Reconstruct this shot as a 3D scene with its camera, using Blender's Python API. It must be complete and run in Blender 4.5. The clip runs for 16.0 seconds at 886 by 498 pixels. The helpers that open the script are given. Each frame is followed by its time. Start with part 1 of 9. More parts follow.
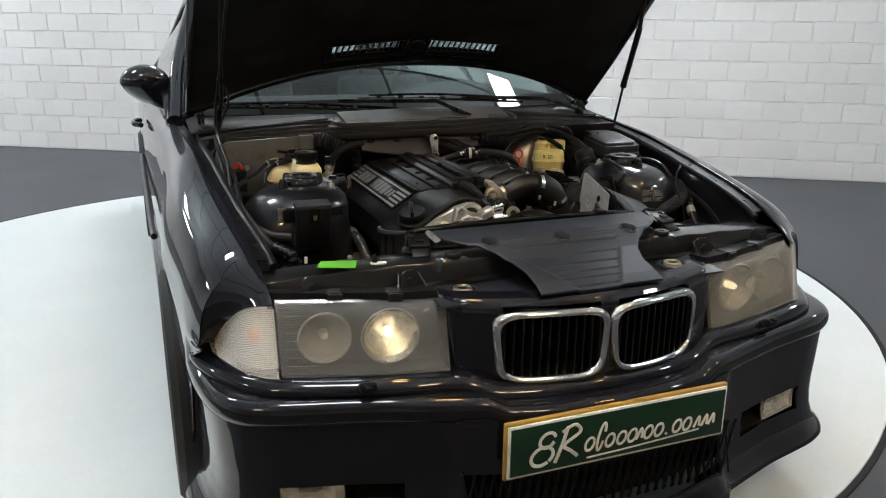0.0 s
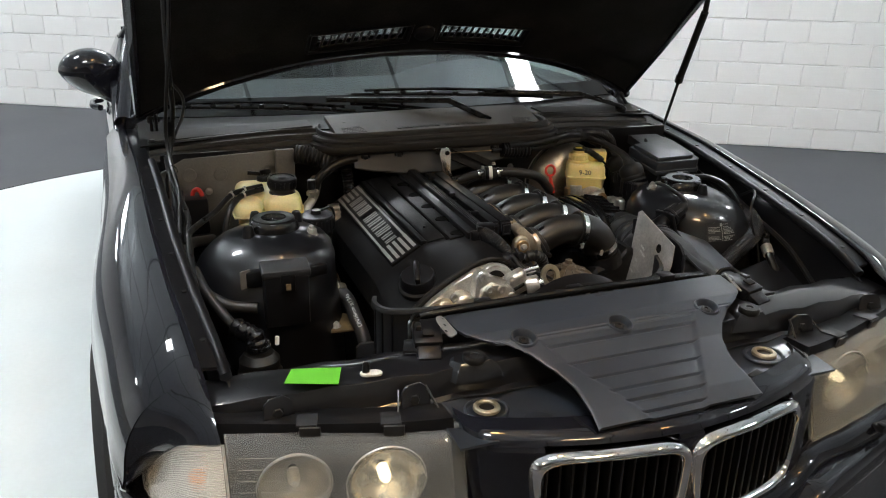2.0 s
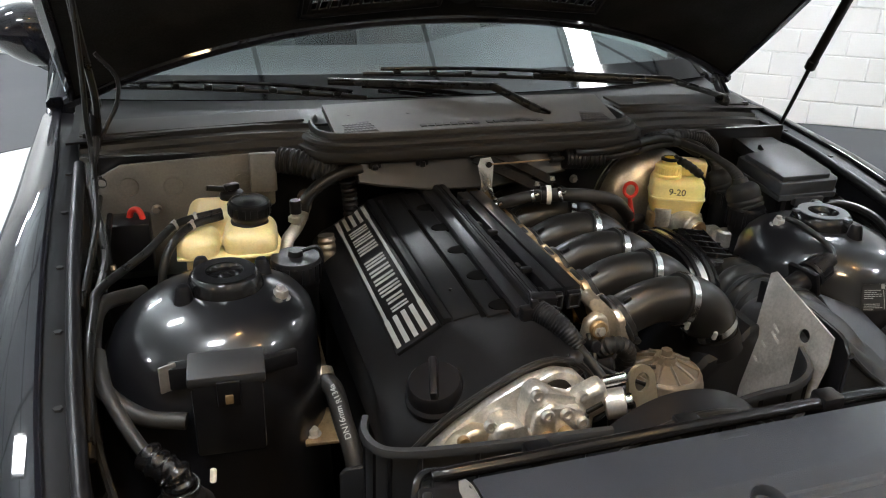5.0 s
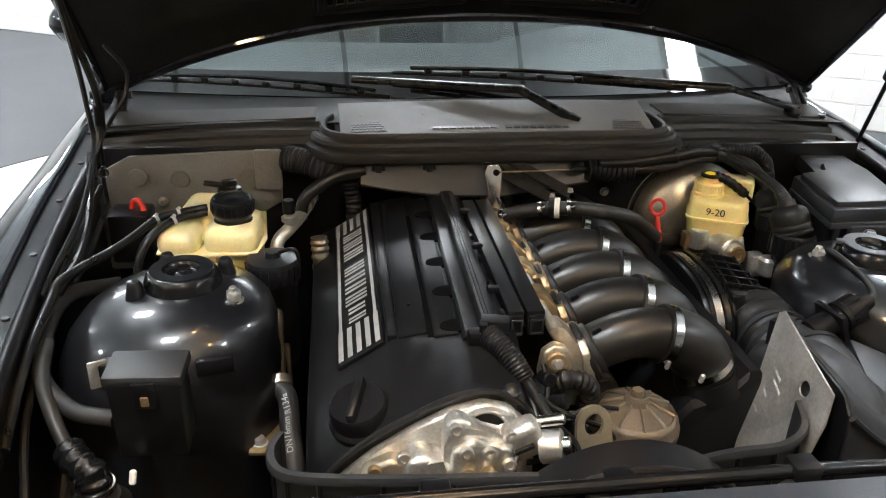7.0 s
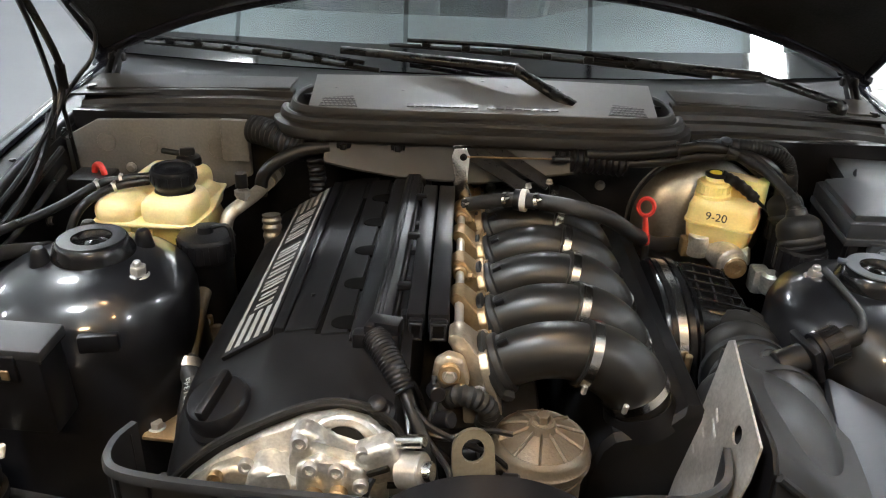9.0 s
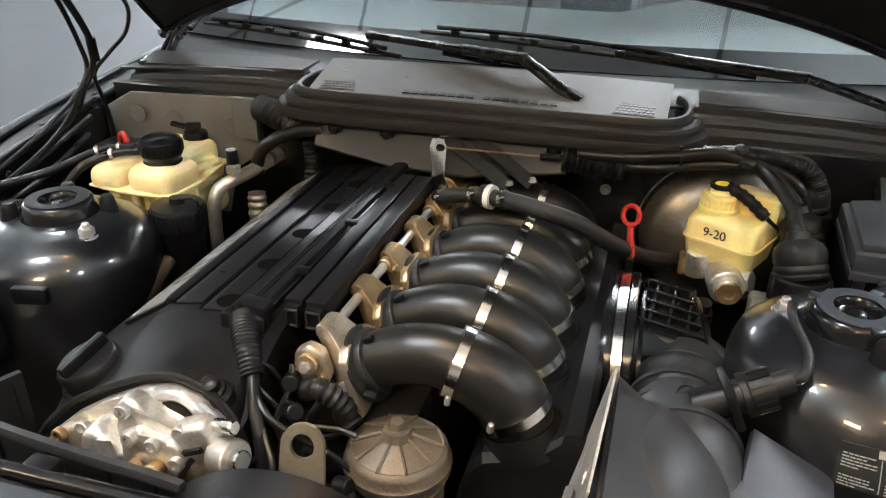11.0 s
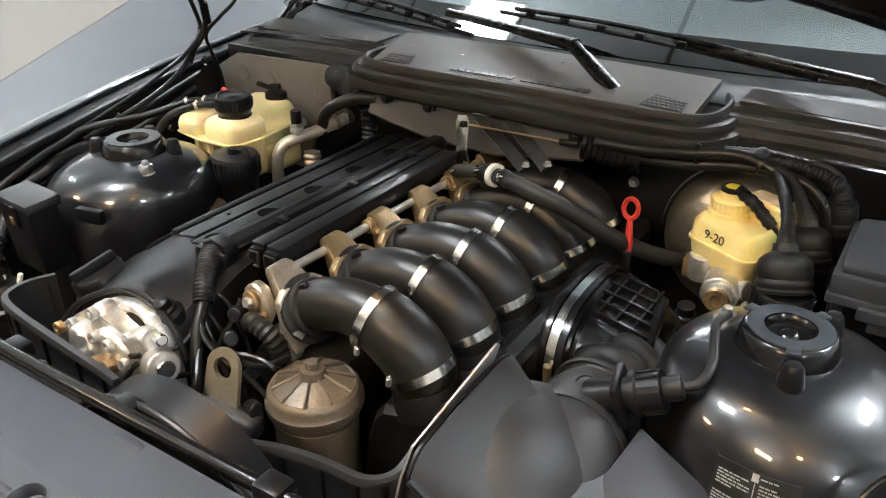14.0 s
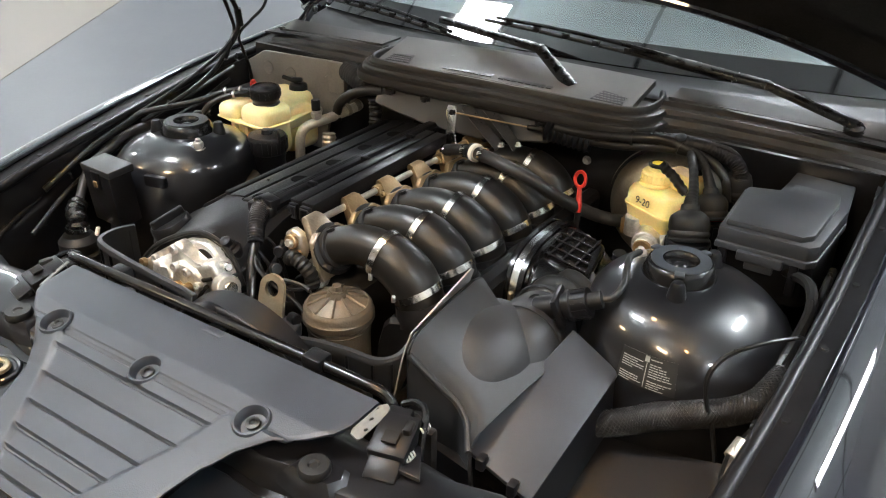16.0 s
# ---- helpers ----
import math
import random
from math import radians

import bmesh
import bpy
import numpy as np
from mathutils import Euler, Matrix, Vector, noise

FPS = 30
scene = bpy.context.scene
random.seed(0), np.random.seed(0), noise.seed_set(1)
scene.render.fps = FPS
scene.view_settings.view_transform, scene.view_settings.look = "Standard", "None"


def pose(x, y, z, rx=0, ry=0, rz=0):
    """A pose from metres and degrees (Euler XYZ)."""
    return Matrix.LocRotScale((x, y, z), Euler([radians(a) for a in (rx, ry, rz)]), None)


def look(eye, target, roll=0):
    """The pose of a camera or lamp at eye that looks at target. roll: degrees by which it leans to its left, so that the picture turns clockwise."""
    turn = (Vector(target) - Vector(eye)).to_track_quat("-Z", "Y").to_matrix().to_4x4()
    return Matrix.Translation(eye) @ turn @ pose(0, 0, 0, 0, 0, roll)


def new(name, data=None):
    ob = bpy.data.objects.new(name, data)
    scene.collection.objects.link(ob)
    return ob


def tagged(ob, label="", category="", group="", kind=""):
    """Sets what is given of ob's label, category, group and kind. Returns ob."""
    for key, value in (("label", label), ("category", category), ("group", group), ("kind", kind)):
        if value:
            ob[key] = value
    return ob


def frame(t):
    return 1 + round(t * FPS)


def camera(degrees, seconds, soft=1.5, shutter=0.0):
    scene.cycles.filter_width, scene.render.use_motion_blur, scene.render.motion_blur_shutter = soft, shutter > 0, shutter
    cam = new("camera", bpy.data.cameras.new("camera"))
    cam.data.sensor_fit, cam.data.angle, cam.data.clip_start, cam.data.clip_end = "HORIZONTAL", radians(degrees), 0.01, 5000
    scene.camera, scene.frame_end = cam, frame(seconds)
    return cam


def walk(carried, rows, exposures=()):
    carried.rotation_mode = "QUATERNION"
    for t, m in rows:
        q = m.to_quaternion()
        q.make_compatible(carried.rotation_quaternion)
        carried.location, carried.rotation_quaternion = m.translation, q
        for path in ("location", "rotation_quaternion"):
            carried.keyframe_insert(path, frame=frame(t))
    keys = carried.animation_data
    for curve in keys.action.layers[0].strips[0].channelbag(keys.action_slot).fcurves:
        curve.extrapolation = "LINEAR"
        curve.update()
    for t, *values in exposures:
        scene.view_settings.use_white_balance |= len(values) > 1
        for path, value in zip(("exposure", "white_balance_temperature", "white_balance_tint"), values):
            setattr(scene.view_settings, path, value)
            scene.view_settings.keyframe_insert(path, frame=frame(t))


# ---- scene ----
# the camera and its way
cam = camera(58.5, 16.0, soft=1.1)
PATH = [
    (0, (-0.884, -1.251, 1.273), (-0.181, 0.532, 0.703), 0.6),
    (0.5, (-0.847, -1.101, 1.298), (-0.126, 0.665, 0.696), 0.8),
    (1, (-0.81, -0.956, 1.337), (-0.078, 0.788, 0.688), 0.9),
    (1.5, (-0.769, -0.847, 1.364), (-0.049, 0.888, 0.677), 1.1),
    (2, (-0.715, -0.749, 1.374), (-0.034, 0.992, 0.663), 1.1),
    (2.5, (-0.66, -0.665, 1.378), (-0.029, 1.086, 0.646), 1.2),
    (3, (-0.613, -0.57, 1.372), (-0.021, 1.186, 0.621), 1.4),
    (3.5, (-0.58, -0.479, 1.362), (-0.006, 1.276, 0.595), 1.5),
    (4, (-0.551, -0.381, 1.352), (0.017, 1.368, 0.564), 1.5),
    (4.5, (-0.533, -0.295, 1.34), (0.045, 1.443, 0.538), 1.8),
    (5, (-0.514, -0.227, 1.33), (0.067, 1.506, 0.518), 2.1),
    (7.5, (-0.208, -0.197, 1.317), (-0.054, 1.619, 0.493), 1.4),
    (8, (-0.144, -0.178, 1.308), (-0.062, 1.638, 0.474), 1.7),
    (8.5, (-0.089, -0.153, 1.304), (-0.065, 1.656, 0.451), 1.8),
    (9, (-0.036, -0.122, 1.298), (-0.065, 1.677, 0.426), 1.8),
    (9.5, (0.024, -0.102, 1.291), (-0.077, 1.69, 0.409), 1.5),
    (12, (0.402, 0.033, 1.263), (-0.342, 1.664, 0.374), 0.2),
    (12.5, (0.439, 0.07, 1.256), (-0.392, 1.652, 0.358), 0.0),
    (13, (0.476, 0.086, 1.256), (-0.426, 1.622, 0.347), -0.1),
    (13.5, (0.511, 0.074, 1.268), (-0.431, 1.578, 0.347), -0.2),
    (14, (0.554, 0.037, 1.29), (-0.408, 1.523, 0.359), 0.1),
    (14.5, (0.597, -0.014, 1.316), (-0.365, 1.468, 0.38), 0.4),
    (15, (0.642, -0.083, 1.345), (-0.309, 1.403, 0.403), 0.7),
    (15.5, (0.682, -0.147, 1.371), (-0.262, 1.338, 0.42), 0.8),
    (16, (0.717, -0.208, 1.387), (-0.224, 1.277, 0.434), 1.0),
]
walk(cam, [(t, look(eye, target, roll)) for t, eye, target, roll in PATH],
     [(0.0, -0.98), (1.0, -0.95), (2.0, -0.78), (3.5, -0.47), (5.0, -0.29), (7.5, 0.06), (9.0, 0.23), (12.0, 0.35), (16.0, 0.43)])

# ---- building tools ----
PLACE = {}


def mesh_of(bm, name, sharp=38):
    """A smooth-shaded mesh out of a bmesh, about its own middle; gives the mesh and that middle."""
    bmesh.ops.recalc_face_normals(bm, faces=bm.faces)
    lo = Vector([min(v.co[i] for v in bm.verts) for i in range(3)])
    hi = Vector([max(v.co[i] for v in bm.verts) for i in range(3)])
    mid = (lo + hi) / 2
    bmesh.ops.translate(bm, verts=bm.verts, vec=-mid)
    me = bpy.data.meshes.new(name)
    bm.to_mesh(me)
    bm.free()
    me.shade_smooth()
    me.set_sharp_from_angle(angle=radians(sharp))
    return me, mid


def thing(name, at, label, category, group="", kind="", shift=(0, 0, 0)):
    """An Empty at the base of a thing; shift moves it with all its parts."""
    ob = new(name)
    ob.empty_display_size = 0.05
    ob.location = Vector(at) + Vector(shift)
    PLACE[ob.name] = Vector(at)
    return tagged(ob, label, category, group, kind)


def part(name, bm, material, parent=None, label="", sharp=38):
    me, mid = mesh_of(bm, name, sharp)
    me.materials.append(material)
    ob = new(name, me)
    ob.location = mid
    PLACE[ob.name] = mid
    if parent:
        ob.parent = parent
        ob.matrix_parent_inverse = Matrix.Translation(-PLACE[parent.name])
    if label:
        ob["label"] = label
    return ob


def lone(name, bm, material, label, category, group="", kind="", sharp=38):
    return tagged(part(name, bm, material, None, "", sharp), label, category, group, kind)


def B():
    return bmesh.new()


def rounded(bm, geom_verts, width, seg=2):
    if width > 0:
        es = {e for v in geom_verts for e in v.link_edges}
        bmesh.ops.bevel(bm, geom=list(es), offset=width, segments=seg, profile=0.5, affect="EDGES", clamp_overlap=True)


def box(bm, c, s, bev=0.003, rot=(0, 0, 0), seg=2):
    m = Matrix.LocRotScale(c, Euler([radians(a) for a in rot]), s)
    r = bmesh.ops.create_cube(bm, size=1, matrix=m)
    rounded(bm, r["verts"], bev, seg)
    return bm


def span(bm, lo, hi, bev=0.003, seg=2):
    return box(bm, [(a + b) / 2 for a, b in zip(lo, hi)], [abs(b - a) for a, b in zip(lo, hi)], bev, seg=seg)


def aim(p0, p1):
    d = Vector(p1) - Vector(p0)
    return Matrix.Translation(p0) @ d.to_track_quat("Z", "Y").to_matrix().to_4x4(), d.length


def lathe(bm, prof, p0=(0, 0, 0), p1=(0, 0, 1), seg=28):
    """A turned body: prof holds (radius, height) along the axis from p0 towards p1."""
    m, _ = aim(p0, p1)
    rings = []
    for r, h in prof:
        if r < 1e-5:
            rings.append([bm.verts.new(m @ Vector((0, 0, h)))])
        else:
            rings.append([bm.verts.new(m @ Vector((r * math.cos(2 * math.pi * k / seg), r * math.sin(2 * math.pi * k / seg), h))) for k in range(seg)])
    for a, b in zip(rings, rings[1:]):
        for k in range(seg):
            j = (k + 1) % seg
            if len(a) == 1 and len(b) == 1:
                continue
            if len(a) == 1:
                bm.faces.new((a[0], b[j], b[k]))
            elif len(b) == 1:
                bm.faces.new((a[k], a[j], b[0]))
            else:
                bm.faces.new((a[k], a[j], b[j], b[k]))
    return bm


def cyl(bm, p0, p1, r0, r1=None, seg=20, bev=0.0015):
    r1 = r0 if r1 is None else r1
    n = (Vector(p1) - Vector(p0)).length
    b = min(bev, r0 * 0.4, r1 * 0.4, n * 0.4)
    return lathe(bm, [(0, 0), (r0 - b, 0), (r0, b), (r1, n - b), (r1 - b, n), (0, n)], p0, p1, seg)


def curve_points(pts, step=8):
    pts = [Vector(p) for p in pts]
    if len(pts) < 3:
        return pts
    out = []
    ext = [pts[0] * 2 - pts[1]] + pts + [pts[-1] * 2 - pts[-2]]
    for i in range(1, len(ext) - 2):
        a, b, c, d = ext[i - 1:i + 3]
        for k in range(step):
            t = k / step
            out.append(0.5 * ((2 * b) + (c - a) * t + (2 * a - 5 * b + 4 * c - d) * t * t + (3 * b - a - 3 * c + d) * t ** 3))
    return out + [pts[-1]]


def tube(bm, pts, r, seg=10, step=8, ends=True):
    """A pipe along a smooth line; r may be a number or a function of 0..1."""
    ps = curve_points(pts, step)
    rad = r if callable(r) else (lambda f: r)
    t0 = (ps[1] - ps[0]).normalized()
    side = t0.orthogonal().normalized()
    rings = []
    for i, p in enumerate(ps):
        t = (ps[min(i + 1, len(ps) - 1)] - ps[max(i - 1, 0)]).normalized()
        side = (side - t * side.dot(t)).normalized()
        up = t.cross(side)
        q = rad(i / (len(ps) - 1))
        rings.append([bm.verts.new(p + (side * math.cos(2 * math.pi * k / seg) + up * math.sin(2 * math.pi * k / seg)) * q) for k in range(seg)])
    for a, b in zip(rings, rings[1:]):
        for k in range(seg):
            bm.faces.new((a[k], a[(k + 1) % seg], b[(k + 1) % seg], b[k]))
    if ends:
        bm.faces.new(rings[0])
        bm.faces.new(rings[-1])
    return bm


def ribbed(r, n, depth):
    return lambda f: r + depth * math.sin(f * n * 2 * math.pi)


def loft(bm, rings, closed=True, caps=True):
    vs = [[bm.verts.new(p) for p in ring] for ring in rings]
    n = len(vs[0])
    for a, b in zip(vs, vs[1:]):
        for k in range(n if closed else n - 1):
            bm.faces.new((a[k], a[(k + 1) % n], b[(k + 1) % n], b[k]))
    if caps and closed:
        bm.faces.new(vs[0])
        bm.faces.new(vs[-1])
    return bm


def prism(bm, outline, lo, hi, m=None, bev=0.002, seg=2):
    """An outline in the plane, raised from lo to hi, then moved by m."""
    m = m or Matrix()
    a = [bm.verts.new(m @ Vector((x, y, lo))) for x, y in outline]
    b = [bm.verts.new(m @ Vector((x, y, hi))) for x, y in outline]
    n = len(a)
    bm.faces.new(a)
    bm.faces.new(b)
    for k in range(n):
        bm.faces.new((a[k], a[(k + 1) % n], b[(k + 1) % n], b[k]))
    rounded(bm, a + b, bev, seg)
    return bm


def sheet(bm, f, nu, nv, thick=0.0, skip=None):
    """A surface f(u, v), u and v from 0 to 1, with a thickness towards its back."""
    P = [[Vector(f(i / nu, j / nv)) for j in range(nv + 1)] for i in range(nu + 1)]
    N = [[None] * (nv + 1) for _ in range(nu + 1)]
    for i in range(nu + 1):
        for j in range(nv + 1):
            du = P[min(i + 1, nu)][j] - P[max(i - 1, 0)][j]
            dv = P[i][min(j + 1, nv)] - P[i][max(j - 1, 0)]
            N[i][j] = du.cross(dv).normalized()
    keep = [[not (skip and skip((i + 0.5) / nu, (j + 0.5) / nv)) for j in range(nv)] for i in range(nu)]
    fr = [[bm.verts.new(p) for p in row] for row in P]
    for i in range(nu):
        for j in range(nv):
            if keep[i][j]:
                bm.faces.new((fr[i][j], fr[i + 1][j], fr[i + 1][j + 1], fr[i][j + 1]))
    if thick:
        bk = [[bm.verts.new(P[i][j] - N[i][j] * thick) for j in range(nv + 1)] for i in range(nu + 1)]
        for i in range(nu):
            for j in range(nv):
                if not keep[i][j]:
                    continue
                bm.faces.new((bk[i][j + 1], bk[i + 1][j + 1], bk[i + 1][j], bk[i][j]))
                for (a, b, oi, oj) in (((i, j), (i + 1, j), i, j - 1), ((i, j + 1), (i + 1, j + 1), i, j + 1), ((i, j), (i, j + 1), i - 1, j), ((i + 1, j), (i + 1, j + 1), i + 1, j)):
                    if not (0 <= oi < nu and 0 <= oj < nv and keep[oi][oj]):
                        bm.faces.new((fr[a[0]][a[1]], fr[b[0]][b[1]], bk[b[0]][b[1]], bk[a[0]][a[1]]))
    bmesh.ops.delete(bm, geom=[v for v in bm.verts if not v.link_faces], context="VERTS")
    return bm


def mix(a, b, t):
    return a + (b - a) * t


def table(x, rows):
    """Reads a value between rows of (x, value)."""
    if x <= rows[0][0]:
        return rows[0][1]
    for (x0, v0), (x1, v1) in zip(rows, rows[1:]):
        if x <= x1:
            t = (x - x0) / (x1 - x0)
            return mix(v0, v1, t)
    return rows[-1][1]


def smooth(x, rows):
    """Reads a value on a smooth line through rows of (x, value)."""
    n = len(rows)
    i = max(0, min(n - 2, sum(1 for r in rows if r[0] <= x) - 1))
    (x0, v0), (x1, v1) = rows[i], rows[i + 1]
    slope = lambda k: (rows[min(k + 1, n - 1)][1] - rows[max(k - 1, 0)][1]) / (rows[min(k + 1, n - 1)][0] - rows[max(k - 1, 0)][0])
    h = x1 - x0
    t = (x - x0) / h
    t = max(0.0, min(1.0, t))
    return (2 * t ** 3 - 3 * t * t + 1) * v0 + (t ** 3 - 2 * t * t + t) * h * slope(i) + (3 * t * t - 2 * t ** 3) * v1 + (t ** 3 - t * t) * h * slope(i + 1)


def hexbolt(bm, p, d, r=0.006, h=0.006):
    """A hexagon head with its washer at p, pointing along d."""
    p, d = Vector(p), Vector(d).normalized()
    cyl(bm, p, p + d * 0.0015, r * 1.35, seg=14, bev=0.0004)
    lathe(bm, [(0, 0), (r, 0), (r, h * 0.85), (r * 0.88, h), (0, h)], p + d * 0.0012, p + d, 6)
    return bm


def voxel(ob, size):
    m = ob.modifiers.new("remesh", "REMESH")
    m.mode, m.voxel_size, m.use_smooth_shade = "VOXEL", size, True
    return ob

# ---- the room's light: ceiling panels, an added upward fill glow and a few warm spots stand among the things; the world outside is dim ----
world = bpy.data.worlds.new("world")
scene.world = world
world.use_nodes = True
world.node_tree.nodes["Background"].inputs[0].default_value = (0.75, 0.8, 0.85, 1)
world.node_tree.nodes["Background"].inputs[1].default_value = 0.25
scene.view_settings.exposure = 0.0

# ---- materials ----
def mat(name, base, rough=0.5, metal=0.0, vary=0.25, scale=30.0, bump=0.15, fine=400.0, coat=0.0, coat_rough=0.04, spec=0.5, dust=0.0, dust_col=(0.21, 0.20, 0.19), island=0.0, rvar=0.12, stretch=None, emit=None, trans=0.0, ior=1.45, sss=0.0):
    """A surface with colour and gloss varied at two scales, fine relief and, if asked, dust on what faces up."""
    m = bpy.data.materials.new(name)
    m.use_nodes = True
    t = m.node_tree
    N, L = t.nodes, t.links
    p = N["Principled BSDF"]
    p.inputs["Metallic"].default_value = metal
    p.inputs["Coat Weight"].default_value = coat
    p.inputs["Coat Roughness"].default_value = coat_rough
    p.inputs["Specular IOR Level"].default_value = spec
    p.inputs["Transmission Weight"].default_value = trans
    p.inputs["IOR"].default_value = ior
    p.inputs["Subsurface Weight"].default_value = sss
    p.inputs["Subsurface Radius"].default_value = (0.02, 0.012, 0.005)
    co = N.new("ShaderNodeTexCoord")
    mp = N.new("ShaderNodeMapping")
    if stretch:
        mp.inputs["Scale"].default_value = stretch
    L.new(co.outputs["Object"], mp.inputs["Vector"])
    big, small = N.new("ShaderNodeTexNoise"), N.new("ShaderNodeTexNoise")
    big.inputs["Scale"].default_value, big.inputs["Detail"].default_value = scale, 5
    small.inputs["Scale"].default_value, small.inputs["Detail"].default_value = fine, 3
    L.new(mp.outputs["Vector"], big.inputs["Vector"])
    L.new(mp.outputs["Vector"], small.inputs["Vector"])
    ramp = N.new("ShaderNodeMapRange")
    ramp.inputs["From Min"].default_value, ramp.inputs["From Max"].default_value = 0.3, 0.7
    ramp.inputs["To Min"].default_value, ramp.inputs["To Max"].default_value = 1 - vary, 1 + vary
    both = N.new("ShaderNodeMix")
    both.inputs[0].default_value = 0.35
    L.new(big.outputs["Fac"], both.inputs[2])
    L.new(small.outputs["Fac"], both.inputs[3])
    L.new(both.outputs[0], ramp.inputs["Value"])
    col = N.new("ShaderNodeMix")
    col.data_type, col.blend_type = "RGBA", "MULTIPLY"
    col.inputs[0].default_value = 1.0
    col.inputs[6].default_value = (*base, 1)
    L.new(ramp.outputs["Result"], col.inputs[7])
    out = col.outputs[2]
    if island:
        oi = N.new("ShaderNodeObjectInfo")
        r2 = N.new("ShaderNodeMapRange")
        r2.inputs["To Min"].default_value, r2.inputs["To Max"].default_value = 1 - island, 1 + island
        L.new(oi.outputs["Random"], r2.inputs["Value"])
        c2 = N.new("ShaderNodeMix")
        c2.data_type, c2.blend_type = "RGBA", "MULTIPLY"
        c2.inputs[0].default_value = 1.0
        L.new(out, c2.inputs[6])
        L.new(r2.outputs["Result"], c2.inputs[7])
        out = c2.outputs[2]
    rr = N.new("ShaderNodeMapRange")
    rr.inputs["To Min"].default_value, rr.inputs["To Max"].default_value = max(0.02, rough - rvar), min(1, rough + rvar)
    L.new(both.outputs[0], rr.inputs["Value"])
    rough_out = rr.outputs["Result"]
    if dust:
        ge, sx = N.new("ShaderNodeNewGeometry"), N.new("ShaderNodeSeparateXYZ")
        L.new(ge.outputs["Normal"], sx.inputs[0])
        up = N.new("ShaderNodeMapRange")
        up.inputs["From Min"].default_value, up.inputs["From Max"].default_value = 0.2, 1.0
        L.new(sx.outputs["Z"], up.inputs["Value"])
        dn = N.new("ShaderNodeMapRange")
        dn.inputs["From Min"].default_value, dn.inputs["From Max"].default_value = 0.35, 0.75
        dn.inputs["To Max"].default_value = dust
        L.new(big.outputs["Fac"], dn.inputs["Value"])
        mu = N.new("ShaderNodeMath")
        mu.operation = "MULTIPLY"
        L.new(up.outputs["Result"], mu.inputs[0])
        L.new(dn.outputs["Result"], mu.inputs[1])
        dm = N.new("ShaderNodeMix")
        dm.data_type = "RGBA"
        L.new(mu.outputs[0], dm.inputs[0])
        L.new(out, dm.inputs[6])
        dm.inputs[7].default_value = (*dust_col, 1)
        out = dm.outputs[2]
        rm = N.new("ShaderNodeMix")
        L.new(mu.outputs[0], rm.inputs[0])
        L.new(rough_out, rm.inputs[2])
        rm.inputs[3].default_value = 0.85
        rough_out = rm.outputs[0]
    L.new(out, p.inputs["Base Color"])
    L.new(rough_out, p.inputs["Roughness"])
    if bump:
        bn = N.new("ShaderNodeBump")
        bn.inputs["Strength"].default_value, bn.inputs["Distance"].default_value = bump, 0.001
        L.new(small.outputs["Fac"], bn.inputs["Height"])
        L.new(bn.outputs["Normal"], p.inputs["Normal"])
    if emit:
        p.inputs["Emission Color"].default_value = (*emit[0], 1)
        p.inputs["Emission Strength"].default_value = emit[1]
    return m


PAINT = mat("black_car_paint", (0.006, 0.0065, 0.010), 0.48, 0.0, 0.3, 8, 0.0, 1500, coat=1.0, rvar=0.05, spec=0.07)
BAYPAINT = mat("bay_paint", (0.0068, 0.007, 0.0085), 0.30, 0.0, 0.35, 14, 0.03, 300, coat=0.9, coat_rough=0.045, dust=0.004, rvar=0.06, spec=0.42)
PLASTIC = mat("black_plastic", (0.006, 0.006, 0.007), 0.32, 0, 0.35, 22, 0.2, 900, dust=0.010, spec=0.26)
GREYPLASTIC = mat("greyed_plastic", (0.018, 0.019, 0.021), 0.46, 0, 0.25, 12, 0.2, 900, dust=0.03, spec=0.42)
# blue in base and dust colours stands in for the ceiling's reflection
COVERPLASTIC = mat("cover_plastic", (0.0215, 0.0265, 0.0360), 0.46, 0, 0.3, 9, 0.25, 700, dust=0.028, dust_col=(0.17, 0.20, 0.25), spec=0.62)
SATIN = mat("satin_black", (0.009, 0.0085, 0.008), 0.36, 0.0, 0.25, 18, 0.06, 700, rvar=0.05)
CRACKLE = mat("crackle_black", (0.006, 0.006, 0.0066), 0.40, 0.0, 0.3, 25, 0.28, 700, dust=0.005, spec=0.18)
RUBBER = mat("black_rubber", (0.011, 0.011, 0.011), 0.45, 0, 0.3, 25, 0.2, 600, dust=0.04, spec=0.3)
HOSE = mat("hose_rubber", (0.020, 0.0195, 0.019), 0.42, 0, 0.25, 25, 0.2, 600, dust=0.05, spec=0.32)
CABLE = mat("cable_sheath", (0.009, 0.009, 0.009), 0.3, 0, 0.2, 40, 0.1, 500, dust=0.015, spec=0.32)
GLOSSBLACK = mat("gloss_black_plastic", (0.006, 0.006, 0.0065), 0.2, 0, 0.25, 18, 0.06, 700, dust=0.004, spec=0.42)
WIPERBLACK = mat("wiper_black", (0.005, 0.005, 0.0052), 0.27, 0, 0.3, 30, 0.08, 700, dust=0.006, spec=0.3)
COWLBLACK = mat("cowl_black", (0.004, 0.004, 0.0042), 0.46, 0, 0.4, 14, 0.15, 400, dust=0.012, spec=0.2)
GLAZED = mat("glazed_border", (0.003, 0.003, 0.0035), 0.05, 0, 0.2, 10, 0.0, 300, rvar=0.02)
STAYMET = mat("stained_stay_metal", (0.026, 0.025, 0.024), 0.30, 0.3, 0.4, 40, 0.2, 300)
